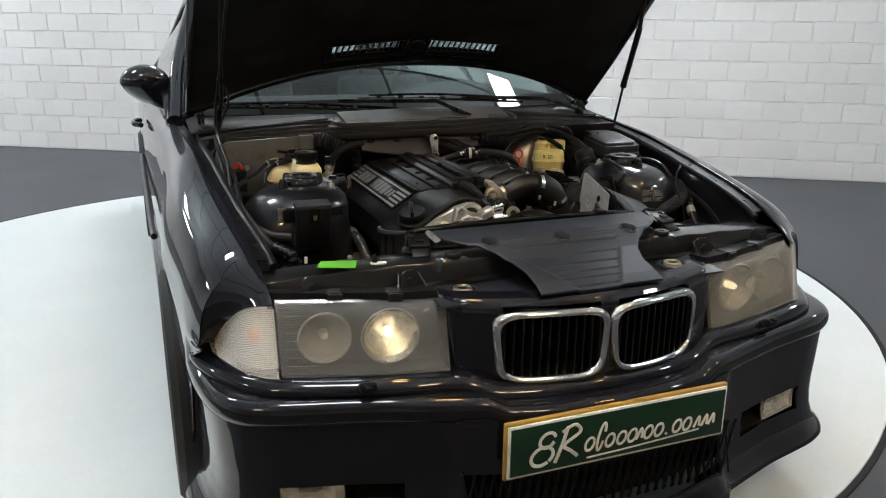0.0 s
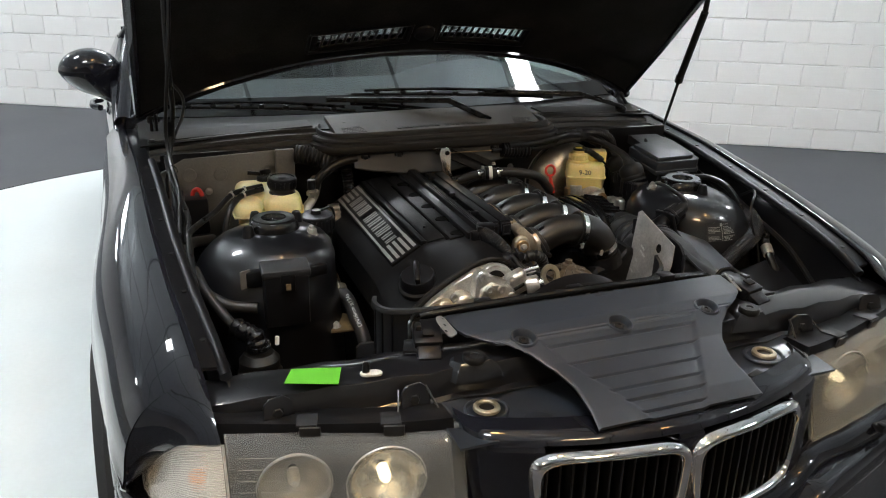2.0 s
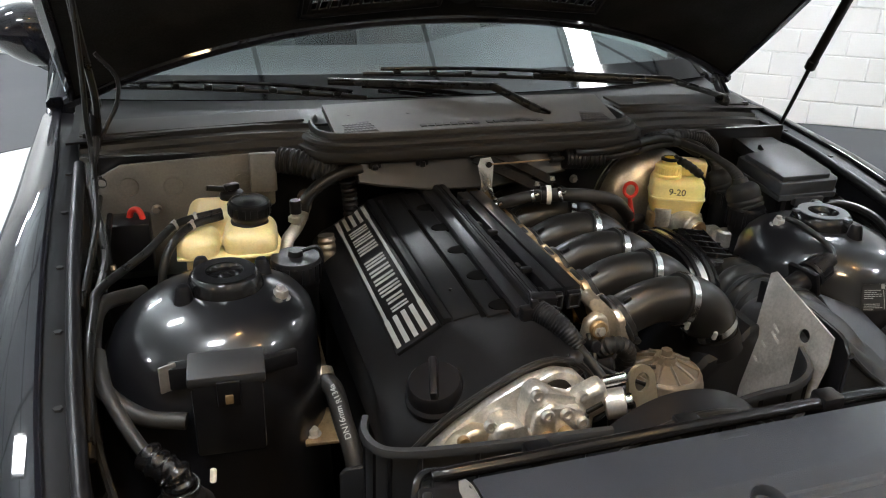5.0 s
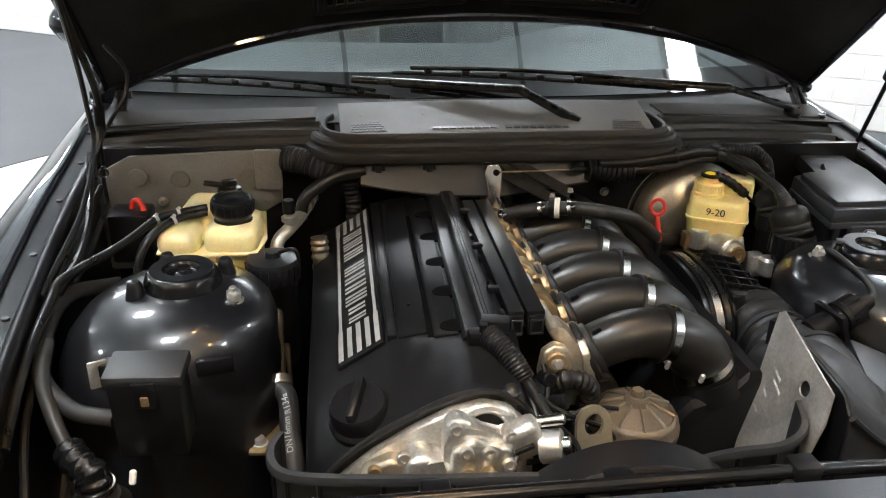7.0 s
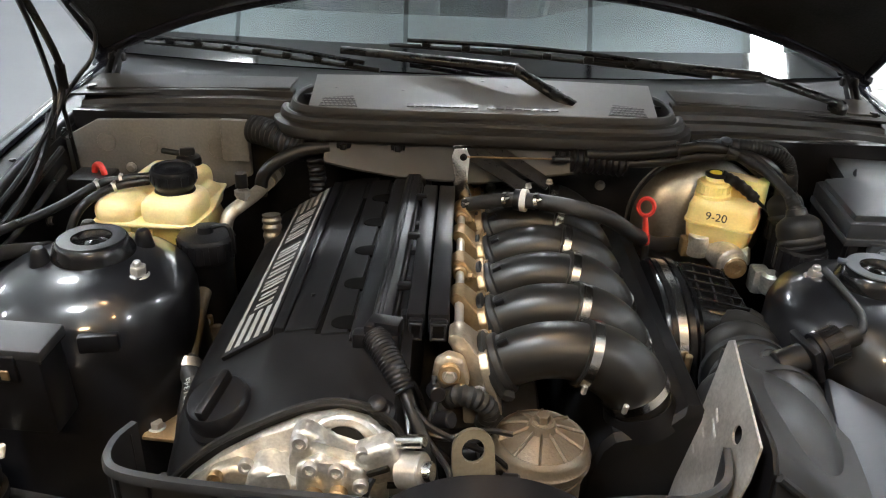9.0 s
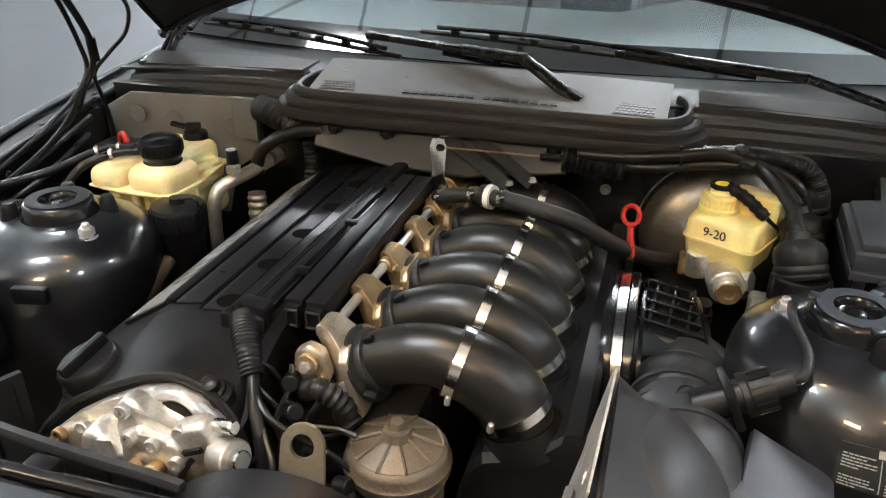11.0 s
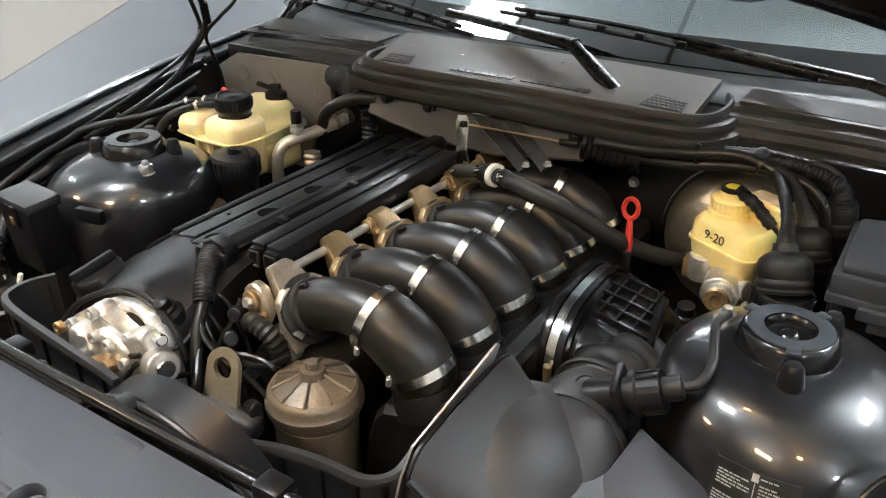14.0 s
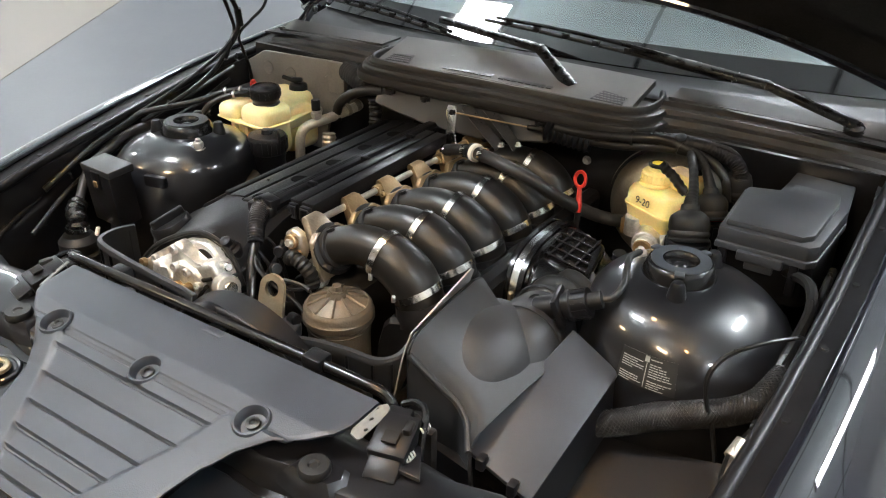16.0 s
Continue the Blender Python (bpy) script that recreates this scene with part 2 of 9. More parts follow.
# black tray paint, lightened and blued to imitate reflected light
TRAYGREY = mat("sheen_tinted_tray_paint", (0.0140, 0.0175, 0.0240), 0.38, 0, 0.3, 12, 0.1, 400, dust=0.014, dust_col=(0.16, 0.20, 0.26), spec=0.8, coat=0.3, coat_rough=0.12)
FLAPGREY = mat("greyed_flap_plastic", (0.018, 0.021, 0.027), 0.52, 0, 0.25, 14, 0.2, 900, dust=0.02, dust_col=(0.19, 0.21, 0.24), spec=0.55)
BRAID = mat("braid_strand", (0.012, 0.012, 0.013), 0.36, 0, 0.3, 60, 0.1, spec=0.35)
SHEENRING = mat("blue_sheen_ring", (0.035, 0.040, 0.047), 0.36, 0.2, 0.3, 60, 0.1, spec=0.9)
SHADEBLACK = mat("recess_shade_black", (0.0022, 0.0021, 0.002), 0.85, 0, 0.3, 30, 0.2, 300, spec=0.04)
# also colours flat marks that stand in for the shade inside holes
DARK = mat("grime_and_hole_black", (0.012, 0.011, 0.010), 0.6, 0, 0.5, 12, 0.4, 150, dust=0.02, spec=0.12)
SEAL = mat("dusty_seal", (0.015, 0.0138, 0.0128), 0.50, 0, 0.3, 15, 0.2, 500, dust=0.08, dust_col=(0.16, 0.145, 0.13), spec=0.38)
COWLTOP = mat("dusty_cowl_plastic", (0.088, 0.086, 0.083), 0.46, 0, 0.25, 10, 0.25, 900, dust=0.2)
FELT = mat("hood_felt", (0.020, 0.0195, 0.019), 0.9, 0, 0.5, 9, 0.9, 250, spec=0.1)
ALLOY = mat("cast_alloy", (0.68, 0.665, 0.63), 0.36, 0.85, 0.4, 40, 0.5, 260, rvar=0.15)
BRONZE = mat("yellowed_casting", (0.36, 0.25, 0.135), 0.42, 0.8, 0.35, 28, 0.5, 260, rvar=0.15)
FILTERCAST = mat("filter_lid_casting", (0.115, 0.092, 0.066), 0.40, 0.35, 0.25, 22, 0.5, 300)
STEEL = mat("zinc_steel", (0.55, 0.53, 0.50), 0.32, 0.8, 0.2, 40, 0.15, 300)
CLAMP = mat("clamp_steel", (0.72, 0.71, 0.69), 0.2, 1.0, 0.12, 60, 0.1, 400, rvar=0.08)
SHIELDMET = mat("scuffed_aluminium", (0.50, 0.49, 0.47), 0.42, 0.75, 0.35, 25, 0.35, 220, rvar=0.2)
GALV = mat("grey_painted_sheet", (0.140, 0.138, 0.130), 0.42, 0.0, 0.3, 12, 0.25, 250, dust=0.08)
PIPEDARK = mat("shade_darkened_pipe", (0.085, 0.066, 0.044), 0.42, 0.6, 0.35, 30, 0.2, 300)
PALEPIPE = mat("pale_pipe_alloy", (0.50, 0.46, 0.39), 0.34, 0.7, 0.3, 30, 0.2, 300)
PIPEMET = mat("dull_pipe_alloy", (0.30, 0.26, 0.21), 0.38, 0.8, 0.3, 30, 0.2, 300)
ZINC = mat("yellow_zinc_plate", (0.40, 0.35, 0.25), 0.36, 0.75, 0.2, 30, 0.2, 300)
WOVEN = mat("woven_sleeve", (0.007, 0.007, 0.0075), 0.36, 0, 0.4, 420, 0.8, 600, spec=0.45)
CHROME = mat("chrome", (0.82, 0.82, 0.83), 0.06, 1.0, 0.06, 20, 0.0, rvar=0.04)
TANK = mat("yellowed_tank_plastic", (0.80, 0.67, 0.34), 0.4, 0, 0.16, 14, 0.12, 300, sss=0.25)
RESERVOIR = mat("brake_tank_plastic", (0.90, 0.74, 0.31), 0.36, 0, 0.14, 16, 0.12, 300, sss=0.25)
COWLWING = mat("dull_cowl_wing", (0.030, 0.029, 0.028), 0.6, 0, 0.3, 12, 0.3, 500, dust=0.12, spec=0.3)
CHANNELGREY = mat("channel_plastic", (0.042, 0.043, 0.044), 0.42, 0, 0.25, 12, 0.2, 900, dust=0.06, spec=0.5)
FUSELID = mat("fuse_lid_plastic", (0.030, 0.033, 0.038), 0.36, 0, 0.2, 12, 0.2, 900, dust=0.05, spec=0.5)
RED = mat("red_plastic", (0.52, 0.035, 0.025), 0.4, 0, 0.15, 30, 0.1)
GREEN = mat("green_label", (0.11, 0.42, 0.03), 0.5, 0, 0.08, 20, 0.05)
WHITEINK = mat("white_print", (0.62, 0.62, 0.60), 0.5, 0, 0.15, 90, 0.05)
BADGEINK = mat("silver_badge_ink", (0.33, 0.33, 0.32), 0.45, 0.2, 0.15, 60, 0.1)
DIMINK = mat("dim_print", (0.30, 0.30, 0.29), 0.5, 0, 0.2, 90, 0.05)
BLACKINK = mat("black_ink", (0.02, 0.02, 0.02), 0.6)
LABELBLACK = mat("black_label", (0.012, 0.012, 0.012), 0.35)
PAPER = mat("paper_label", (0.82, 0.66, 0.42), 0.6)
CAPYELLOW = mat("yellow_cap_print", (0.75, 0.58, 0.05), 0.5)
WARMCAST = mat("beige_casting", (0.54, 0.47, 0.37), 0.36, 0.85, 0.3, 34, 0.5, 260, rvar=0.15)
PLATEGREEN = mat("plate_green", (0.008, 0.035, 0.018), 0.35, 0, 0.2, 8, 0.05)
PLATEGOLD = mat("plate_holder_yellow", (0.42, 0.25, 0.05), 0.4)
PLATEWHITE = mat("plate_white", (0.78, 0.79, 0.76), 0.4)
REFLECTOR = mat("lamp_reflector", (0.80, 0.76, 0.66), 0.26, 1.0, 0.08, 30, 0.05)
LAMPGREY = mat("lamp_housing_grey", (0.030, 0.032, 0.033), 0.5, 0, 0.2, 20, 0.1)
INDREFL = mat("pale_lamp_reflector", (0.88, 0.88, 0.86), 0.34, 0.55, 0.1, 60, 0.6, 250)
HAZEREFL = mat("hazed_reflector", (0.42, 0.41, 0.38), 0.42, 0.5, 0.1, 30, 0.1)
ORANGE = mat("orange_bulb_glass", (0.85, 0.30, 0.05), 0.3, 0, 0.1, 30, 0.05)
WHITEPLASTIC = mat("white_plastic", (0.7, 0.68, 0.62), 0.45)
TYRE = mat("tyre_rubber", (0.018, 0.018, 0.018), 0.7, 0, 0.3, 20, 0.4, 300)
RIM = mat("wheel_alloy", (0.5, 0.5, 0.5), 0.3, 0.9, 0.1, 20, 0.1)
SEATMAT = mat("dark_cabin", (0.03, 0.03, 0.032), 0.6, 0, 0.3, 10, 0.3)
WALLPAINT = mat("white_wall_paint", (0.82, 0.805, 0.79), 0.6, 0, 0.035, 2.5, 0.5, 90, island=0.03)
JOINT = mat("wall_joint", (0.88, 0.87, 0.86), 0.8, 0, 0.08, 4, 0.3, 80)
FLOORGREY = mat("grey_floor_paint", (0.052, 0.055, 0.061), 0.48, 0, 0.12, 1.6, 0.3, 60, rvar=0.1, spec=0.35)
WALLWARM = mat("warm_white_wall", (0.58, 0.56, 0.53), 0.6, 0, 0.05, 2, 0.3, 60)
FLOORBEIGE = mat("beige_floor", (0.125, 0.108, 0.088), 0.6, 0, 0.15, 1.5, 0.2, 40)
TABLEWHITE = mat("white_turntable", (0.70, 0.735, 0.73), 0.34, 0, 0.045, 2.2, 0.25, 60, rvar=0.08)
CEILING = mat("ceiling_tiles", (0.78, 0.84, 0.86), 0.8, 0, 0.06, 2, 0.3, 60)
TRIMBLACK = mat("black_strip", (0.012, 0.012, 0.012), 0.6, spec=0.2)
LIGHTCOOL = mat("light_diffuser", (0.9, 0.9, 0.9), 0.5, bump=0, emit=((0.925, 0.985, 1.03), 125.0))
CEILINGFILL = mat("ceiling_fill_face", (0.9, 0.9, 0.9), 0.5, bump=0, emit=((0.92, 0.98, 1.02), 26.0))
LIGHTAMBER = mat("warm_light_diffuser", (0.9, 0.85, 0.7), 0.5, bump=0, emit=((1.0, 0.72, 0.42), 85.0))
BULB = mat("lit_bulb", (0.9, 0.85, 0.7), 0.4, bump=0, emit=((1.0, 0.82, 0.55), 5.0))
LIGHTWARM = mat("warm_lamp_face", (0.9, 0.8, 0.6), 0.5, bump=0, emit=((1.0, 0.56, 0.2), 220.0))


def glass(name, tint=(1, 1, 1), rough=0.0, ior=1.45):
    m = bpy.data.materials.new(name)
    m.use_nodes = True
    p = m.node_tree.nodes["Principled BSDF"]
    p.inputs["Base Color"].default_value = (*tint, 1)
    p.inputs["Transmission Weight"].default_value = 1.0
    p.inputs["Roughness"].default_value = rough
    p.inputs["IOR"].default_value = ior
    return m


GLASS = glass("window_glass", (0.62, 0.72, 0.72), 0.0, 1.5)
LENS = mat("hazy_lamp_glass", (0.80, 0.82, 0.82), 0.06, 0, 0.12, 14, 0.05, 300, trans=0.93)
LENSFOG = mat("fogged_lamp_glass", (0.56, 0.555, 0.50), 0.14, 0, 0.16, 9, 0.08, 200, trans=0.82, coat=0.6)
LENSCLEAR = mat("clear_lens", (0.93, 0.935, 0.92), 0.08, 0, 0.06, 20, 0.03, 300, trans=0.85)

# ---- the show room ----
ROOM_H = 4.2
LAMP_H = 3.3
bm = B()
span(bm, (-9, -7, -0.12), (7.5, 9.5, 0.0), 0)
tagged(part("floor", bm, FLOORGREY), "smooth dark grey painted concrete floor", "floor", kind="structure")
bm = B()
prism(bm, [(-3.55, 1.7), (-5.75, 4.75), (-8.9, 9.4), (-8.9, 1.7)], 0.0, 0.004, bev=0)
tagged(part("floor_tiles", bm, FLOORBEIGE), "light beige floor strip beside the grey floor", "floor", kind="structure")
TABLE_C = (-0.045, 2.38)
bm = B()
lathe(bm, [(0, 0), (2.424, 0.0), (2.427, 0.004), (2.424, 0.008), (0, 0.008)], (*TABLE_C, 0.0), (*TABLE_C, 1), 128)
table_ob = thing("turntable", (*TABLE_C, 0), "round white glossy turntable set flush in the grey floor", "turntable")
part("disc", bm, TABLEWHITE, table_ob)
bm = B()
lathe(bm, [(2.428, 0.0), (2.428, 0.007), (2.446, 0.007), (2.446, 0.0)], (*TABLE_C, 0.0), (*TABLE_C, 1), 128)
part("rim", bm, TRIMBLACK, table_ob, "thin black rim round the turntable")
# wall: two runs of painted blocks
WALL_A, WALL_B = Vector((-6.0, 9.80, 0)), Vector((7.4, 1.68, 0))


def wall_core(name, a, b):
    d = (b - a).normalized()
    n = Vector((d.y, -d.x, 0))
    back = -n * 0.2
    n = n * 0.3
    bm = B()
    loft(bm, [[a - n * 0.012, b - n * 0.012, b + back, a + back], [p + Vector((0, 0, ROOM_H)) for p in (a - n * 0.012, b - n * 0.012, b + back, a + back)]])
    return tagged(part(name, bm, JOINT), "white painted block wall", "wall", kind="structure")


wall_back = wall_core("wall_north", WALL_A, WALL_B)
# unseen walls, assumed, to close the room
for nm, lo, hi in (("wall_west", (-9.2, -7, 0), (-9, 9.5, ROOM_H)), ("wall_far", (-9, 9.5, 0), (7.5, 9.7, ROOM_H)), ("wall_side", (7.5, -7, 0), (7.7, 9.5, ROOM_H))):
    bm = B()
    span(bm, lo, hi, 0)
    tagged(part(nm, bm, WALLPAINT), "plain white painted wall", "wall", kind="structure")
# unseen wall behind the camera, added and tinted to give warm reflections
bm = B()
span(bm, (-9, -7.2, 0), (7.5, -7, ROOM_H), 0)
tagged(part("wall_south", bm, WALLWARM), "unseen wall, added with a warm tint for reflections", "wall", kind="structure")
bm = B()
span(bm, (-9, -7, ROOM_H), (7.5, 9.5, ROOM_H + 0.1), 0)
tagged(part("ceiling", bm, CEILING), "pale grey ceiling", "ceiling", kind="structure")


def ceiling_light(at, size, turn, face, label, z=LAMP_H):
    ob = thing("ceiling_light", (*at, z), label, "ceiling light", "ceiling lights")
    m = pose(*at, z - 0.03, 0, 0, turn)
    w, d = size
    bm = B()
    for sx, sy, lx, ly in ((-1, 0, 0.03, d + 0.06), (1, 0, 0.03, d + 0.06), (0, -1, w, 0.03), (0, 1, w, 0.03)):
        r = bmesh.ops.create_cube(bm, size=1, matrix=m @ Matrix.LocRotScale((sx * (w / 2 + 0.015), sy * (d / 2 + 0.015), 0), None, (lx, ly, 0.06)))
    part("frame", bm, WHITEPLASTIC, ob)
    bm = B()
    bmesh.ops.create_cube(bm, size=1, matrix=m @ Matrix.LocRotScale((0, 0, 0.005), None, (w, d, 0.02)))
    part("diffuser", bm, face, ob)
    # upward fill glow, added so the ceiling turns brighter; the hung height makes room
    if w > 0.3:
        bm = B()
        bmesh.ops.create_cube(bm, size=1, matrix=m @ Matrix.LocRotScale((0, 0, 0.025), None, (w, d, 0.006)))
        part("upper_diffuser", bm, CEILINGFILL, ob, "dim upward glow added to brighten the ceiling")
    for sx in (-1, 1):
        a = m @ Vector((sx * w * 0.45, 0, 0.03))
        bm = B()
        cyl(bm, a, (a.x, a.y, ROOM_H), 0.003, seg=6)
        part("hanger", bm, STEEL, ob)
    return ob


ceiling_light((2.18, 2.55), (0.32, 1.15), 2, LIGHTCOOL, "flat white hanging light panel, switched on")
# the first two follow reflections; the outer three are assumed, added to spread light
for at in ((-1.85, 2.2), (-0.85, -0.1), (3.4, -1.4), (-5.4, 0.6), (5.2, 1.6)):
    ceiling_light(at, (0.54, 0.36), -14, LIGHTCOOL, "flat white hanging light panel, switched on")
# unseen panels, added as fill for the block wall
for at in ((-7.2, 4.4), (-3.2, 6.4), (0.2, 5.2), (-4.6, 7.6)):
    ceiling_light(at, (0.80, 0.46), -14, LIGHTCOOL, "broad white light panel added to brighten the wall")
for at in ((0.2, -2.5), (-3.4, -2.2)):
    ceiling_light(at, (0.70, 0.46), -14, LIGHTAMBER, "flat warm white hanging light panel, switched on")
for at in ((-0.1, 0.38), (1.5, -1.2)):
    ceiling_light(at, (0.16, 0.16), 0, LIGHTWARM, "small warm hanging spot, switched on")
for k in range(12):
    bm = B()
    span(bm, (-8.9, -6.8 + 1.45 * k, ROOM_H - 0.012), (7.4, -6.76 + 1.45 * k, ROOM_H), 0)
    tagged(part("ceiling_trim", bm, TRIMBLACK), "thin dark ceiling strip", "trim", kind="structure")
for k in range(11):
    bm = B()
    span(bm, (-8.6 + 1.6 * k, -6.9, ROOM_H - 0.018), (-8.56 + 1.6 * k, 9.4, ROOM_H - 0.013), 0)
    tagged(part("ceiling_trim", bm, TRIMBLACK), "thin dark ceiling strip", "trim", kind="structure")

# ---- the car: body shell ----
car = thing("car", (0, 2.1, 0.008), "glossy black coupe with its hood open, parked on the turntable", "car")
GZ = 0.008
RAIL = [(0.25, 0.658, 0.715), (0.30, 0.664, 0.748), (0.366, 0.672, 0.784), (0.45, 0.681, 0.806), (0.55, 0.693, 0.824), (0.693, 0.705, 0.847), (0.835, 0.715, 0.868), (0.986, 0.722, 0.890), (1.15, 0.730, 0.904), (1.30, 0.742, 0.914), (1.50, 0.756, 0.922)]
rail_x = lambda y: smooth(y, [(a, b) for a, b, c in RAIL])
rail_z = lambda y: smooth(y, [(a, c) for a, b, c in RAIL])
out_x = lambda y: smooth(y, [(0.25, 0.775), (0.40, 0.808), (0.55, 0.824), (0.72, 0.837), (0.84, 0.836), (0.98, 0.826), (1.15, 0.820), (1.5, 0.820), (3.6, 0.835), (4.2, 0.81), (4.42, 0.74)])


def arch_z(y, yc=0.80):
    d = 0.345 ** 2 - (y - yc) ** 2
    return 0.31 + math.sqrt(d) if d > 0 else 0.0


def fender_pt(side):
    def f(u, v):
        y = 0.335 + 1.155 * u
        xi, zi, xo = rail_x(y), rail_z(y), out_x(y)
        low = max(0.22, arch_z(y), table(y, [(0.33, 0.60), (0.43, 0.545), (0.46, 0.22)]) if y < 0.46 else 0)
        pts = [(xi, zi - 0.004), (xi + 0.006, zi), (xi + 0.30 * (xo - xi), zi - 0.006), (xi + 0.66 * (xo - xi), zi - 0.034), (xo - 0.012, zi - 0.085), (xo, zi - 0.15), (xo + 0.004, mix(zi - 0.15, low, 0.4)), (xo - 0.004, mix(zi - 0.15, low, 0.8)), (xo + 0.004 * (arch_z(y) > 0.25), low)]
        k = v * (len(pts) - 1)
        x, z = (smooth(k, [(i, p[j]) for i, p in enumerate(pts)]) for j in (0, 1))
        return (side * x, y, z)
    return f


for side in (-1, 1):
    bm = B()
    sheet(bm, fender_pt(side), 48, 40, 0.003 * side)
    fender = part("fender", bm, PAINT, car, "glossy black front fender", 50)
    # the folded flange inside the fender line, with its screws
    bm = B()
    loft(bm, [[(side * (rail_x(y) - a), y, rail_z(y) - b) for a, b in ((0.0, 0.006), (0.004, 0.012), (0.028, 0.014), (0.030, 0.035), (0.034, 0.035), (0.032, 0.010), (0.004, 0.006))] for y in [0.36 + 0.05 * k for k in range(24)]])
    part("flange", bm, PLASTIC, fender)
    for y in (0.42, 0.56, 0.693, 0.835, 0.985, 1.13):
        bm = B()
        hexbolt(bm, (side * (rail_x(y) - 0.018), y, rail_z(y) - 0.012), (0, 0, 1), 0.0055, 0.005)
        part("screw", bm, CABLE, fender)
    # rubber strip beside the flange
    bm = B()
    tube(bm, [(side * (rail_x(y) - 0.034), y, rail_z(y) - 0.013) for y in (0.345, 0.4, 0.5, 0.6, 0.8, 1.0, 1.18)], 0.0095, 12)
    part("fender_seal", bm, PLASTIC, car, "rounded grey black rubber strip")
    # inner wing
    bm = B()
    sheet(bm, lambda u, v: (side * (rail_x(0.30 + 0.92 * u) - 0.035 - 0.045 * v ** 2), 0.30 + 0.92 * u, mix(rail_z(0.30 + 0.92 * u) - 0.02, 0.25, v)), 12, 10, 0.004)
    part("inner_wing", bm, BAYPAINT, car)
    # strut tower
    c = Vector((side * 0.488, 0.757, 0))
    bm = B()
    seg = 48
    prof = [(0.050, 0.849), (0.074, 0.843), (0.098, 0.834), (0.117, 0.819), (0.131, 0.797), (0.140, 0.765), (0.146, 0.725), (0.151, 0.67), (0.156, 0.60), (0.164, 0.45), (0.168, 0.28)]
    rings = []
    for r, z in prof:
        ring = []
        for k in range(seg):
            a = 2 * math.pi * k / seg
            dx, dy = math.cos(a), math.sin(a)
            q = r * (1 + (0.16 if side < 0 else 0.22) * max(0, dx * side) * min(1, (0.849 - z) * 14)) * (1 + 0.05 * abs(dy) * min(1, (0.849 - z) * 8)) * (1 - 0.16 * max(0, -dx * side) * min(1, (0.849 - z) * 12))
            ring.append(c + Vector((dx * q, dy * q, z)))
        rings.append(ring)
    loft(bm, rings, caps=True)
    tower = part("strut_tower", bm, BAYPAINT, car, "glossy black domed strut tower", 60)
    bm = B()
    lathe(bm, [(0.0, 0.0), (0.050, 0.0), (0.0515, 0.004), (0.0500, 0.010), (0.0475, 0.018), (0.0450, 0.0235), (0.0430, 0.0265), (0.040, 0.028), (0.0235, 0.0275), (0.0215, 0.0245), (0.0200, 0.0200), (0.0165, 0.0185), (0.0115, 0.0190), (0.0095, 0.0215), (0.006, 0.0235), (0.0, 0.0240)], c + Vector((0, 0, 0.841)), c + Vector((0, 0, 1.9)), 40)
    part("strut_mount", bm, GLOSSBLACK, tower, "round rubber strut mount cap")
    bm = B()
    lathe(bm, [(0.0240, 0.0), (0.0405, 0.0), (0.040, 0.0018), (0.0246, 0.0014)], c + Vector((0, 0, 0.8685)), c + Vector((0, 0, 2)), 40)
    if side > 0:
        for a in (158, 59, 285):
            d = Vector((math.cos(radians(a)), math.sin(radians(a)), 0))
            box(bm, c + d * 0.043 + Vector((0, 0, 0.8685)), (0.012, 0.013, 0.004), 0.001, (0, 0, a))
    # the right ring's blue tint stands in for a reflected light panel
    part("mount_ring", bm, SHEENRING if side > 0 else PLASTIC, tower, "black ring tinted for a bluish sheen" if side > 0 else "")
    NUT = 333 if side < 0 else 158
    for a in ((208, 33, 118, 333) if side < 0 else (158, 59, 285)):
        d = Vector((math.cos(radians(a)), math.sin(radians(a)), 0))
        p = c + d * 0.061 + Vector((0, 0, 0.8425))
        bm = B()
        if a == NUT:
            q = c + d * (0.076 if side < 0 else 0.070) + Vector((0, 0, 0.838))
            hexbolt(bm, q, (0.1, -0.1, 1), 0.010, 0.012)
            cyl(bm, q, q + Vector((0, 0, 0.019)), 0.005, seg=12)
            part("stud_nut", bm, STEEL, tower, "bare steel nut on a stud")
        else:
            lathe(bm, [(0, 0), (0.0135, 0), (0.0125, 0.005), (0.0095, 0.020), (0.009, 0.021), (0.007, 0.0245), (0, 0.026)], p, p + Vector((0, 0, 1)), 18)
            part("stud_cap", bm, PLASTIC, tower, "black plastic stud cap")

# bay floor, fire wall and chassis rails
bm = B()
span(bm, (-0.66, 0.20, 0.235), (0.66, 1.16, 0.25), 0.002)
part("undertray", bm, DARK, car)
for side in (-1, 1):
    bm = B()
    tube(bm, [(side * 0.47, 0.22, 0.50), (side * 0.46, 0.55, 0.50), (side * 0.44, 1.1, 0.46)], 0.055, 10)
    part("chassis_rail", bm, BAYPAINT, car)
bm = B()
sheet(bm, lambda u, v: (mix(-0.68, 0.68, u), 1.135 + 0.02 * math.cos(u * 3.14), mix(0.25, 0.915, v)), 16, 8, -0.01)
firewall = part("firewall", bm, BAYPAINT, car)
bm = B()
prism(bm, [(-0.685, 0.70), (-0.46, 0.70), (-0.44, 0.79), (-0.38, 0.82), (-0.38, 0.905), (-0.42, 0.915), (-0.63, 0.908), (-0.69, 0.875)], -0.004, 0.004, Matrix.Translation((0, 1.125, 0)) @ Matrix.Rotation(radians(90), 4, "X"), 0.003)
panel = part("sound_panel", bm, GALV, car, "dull grey metal fire wall panel")
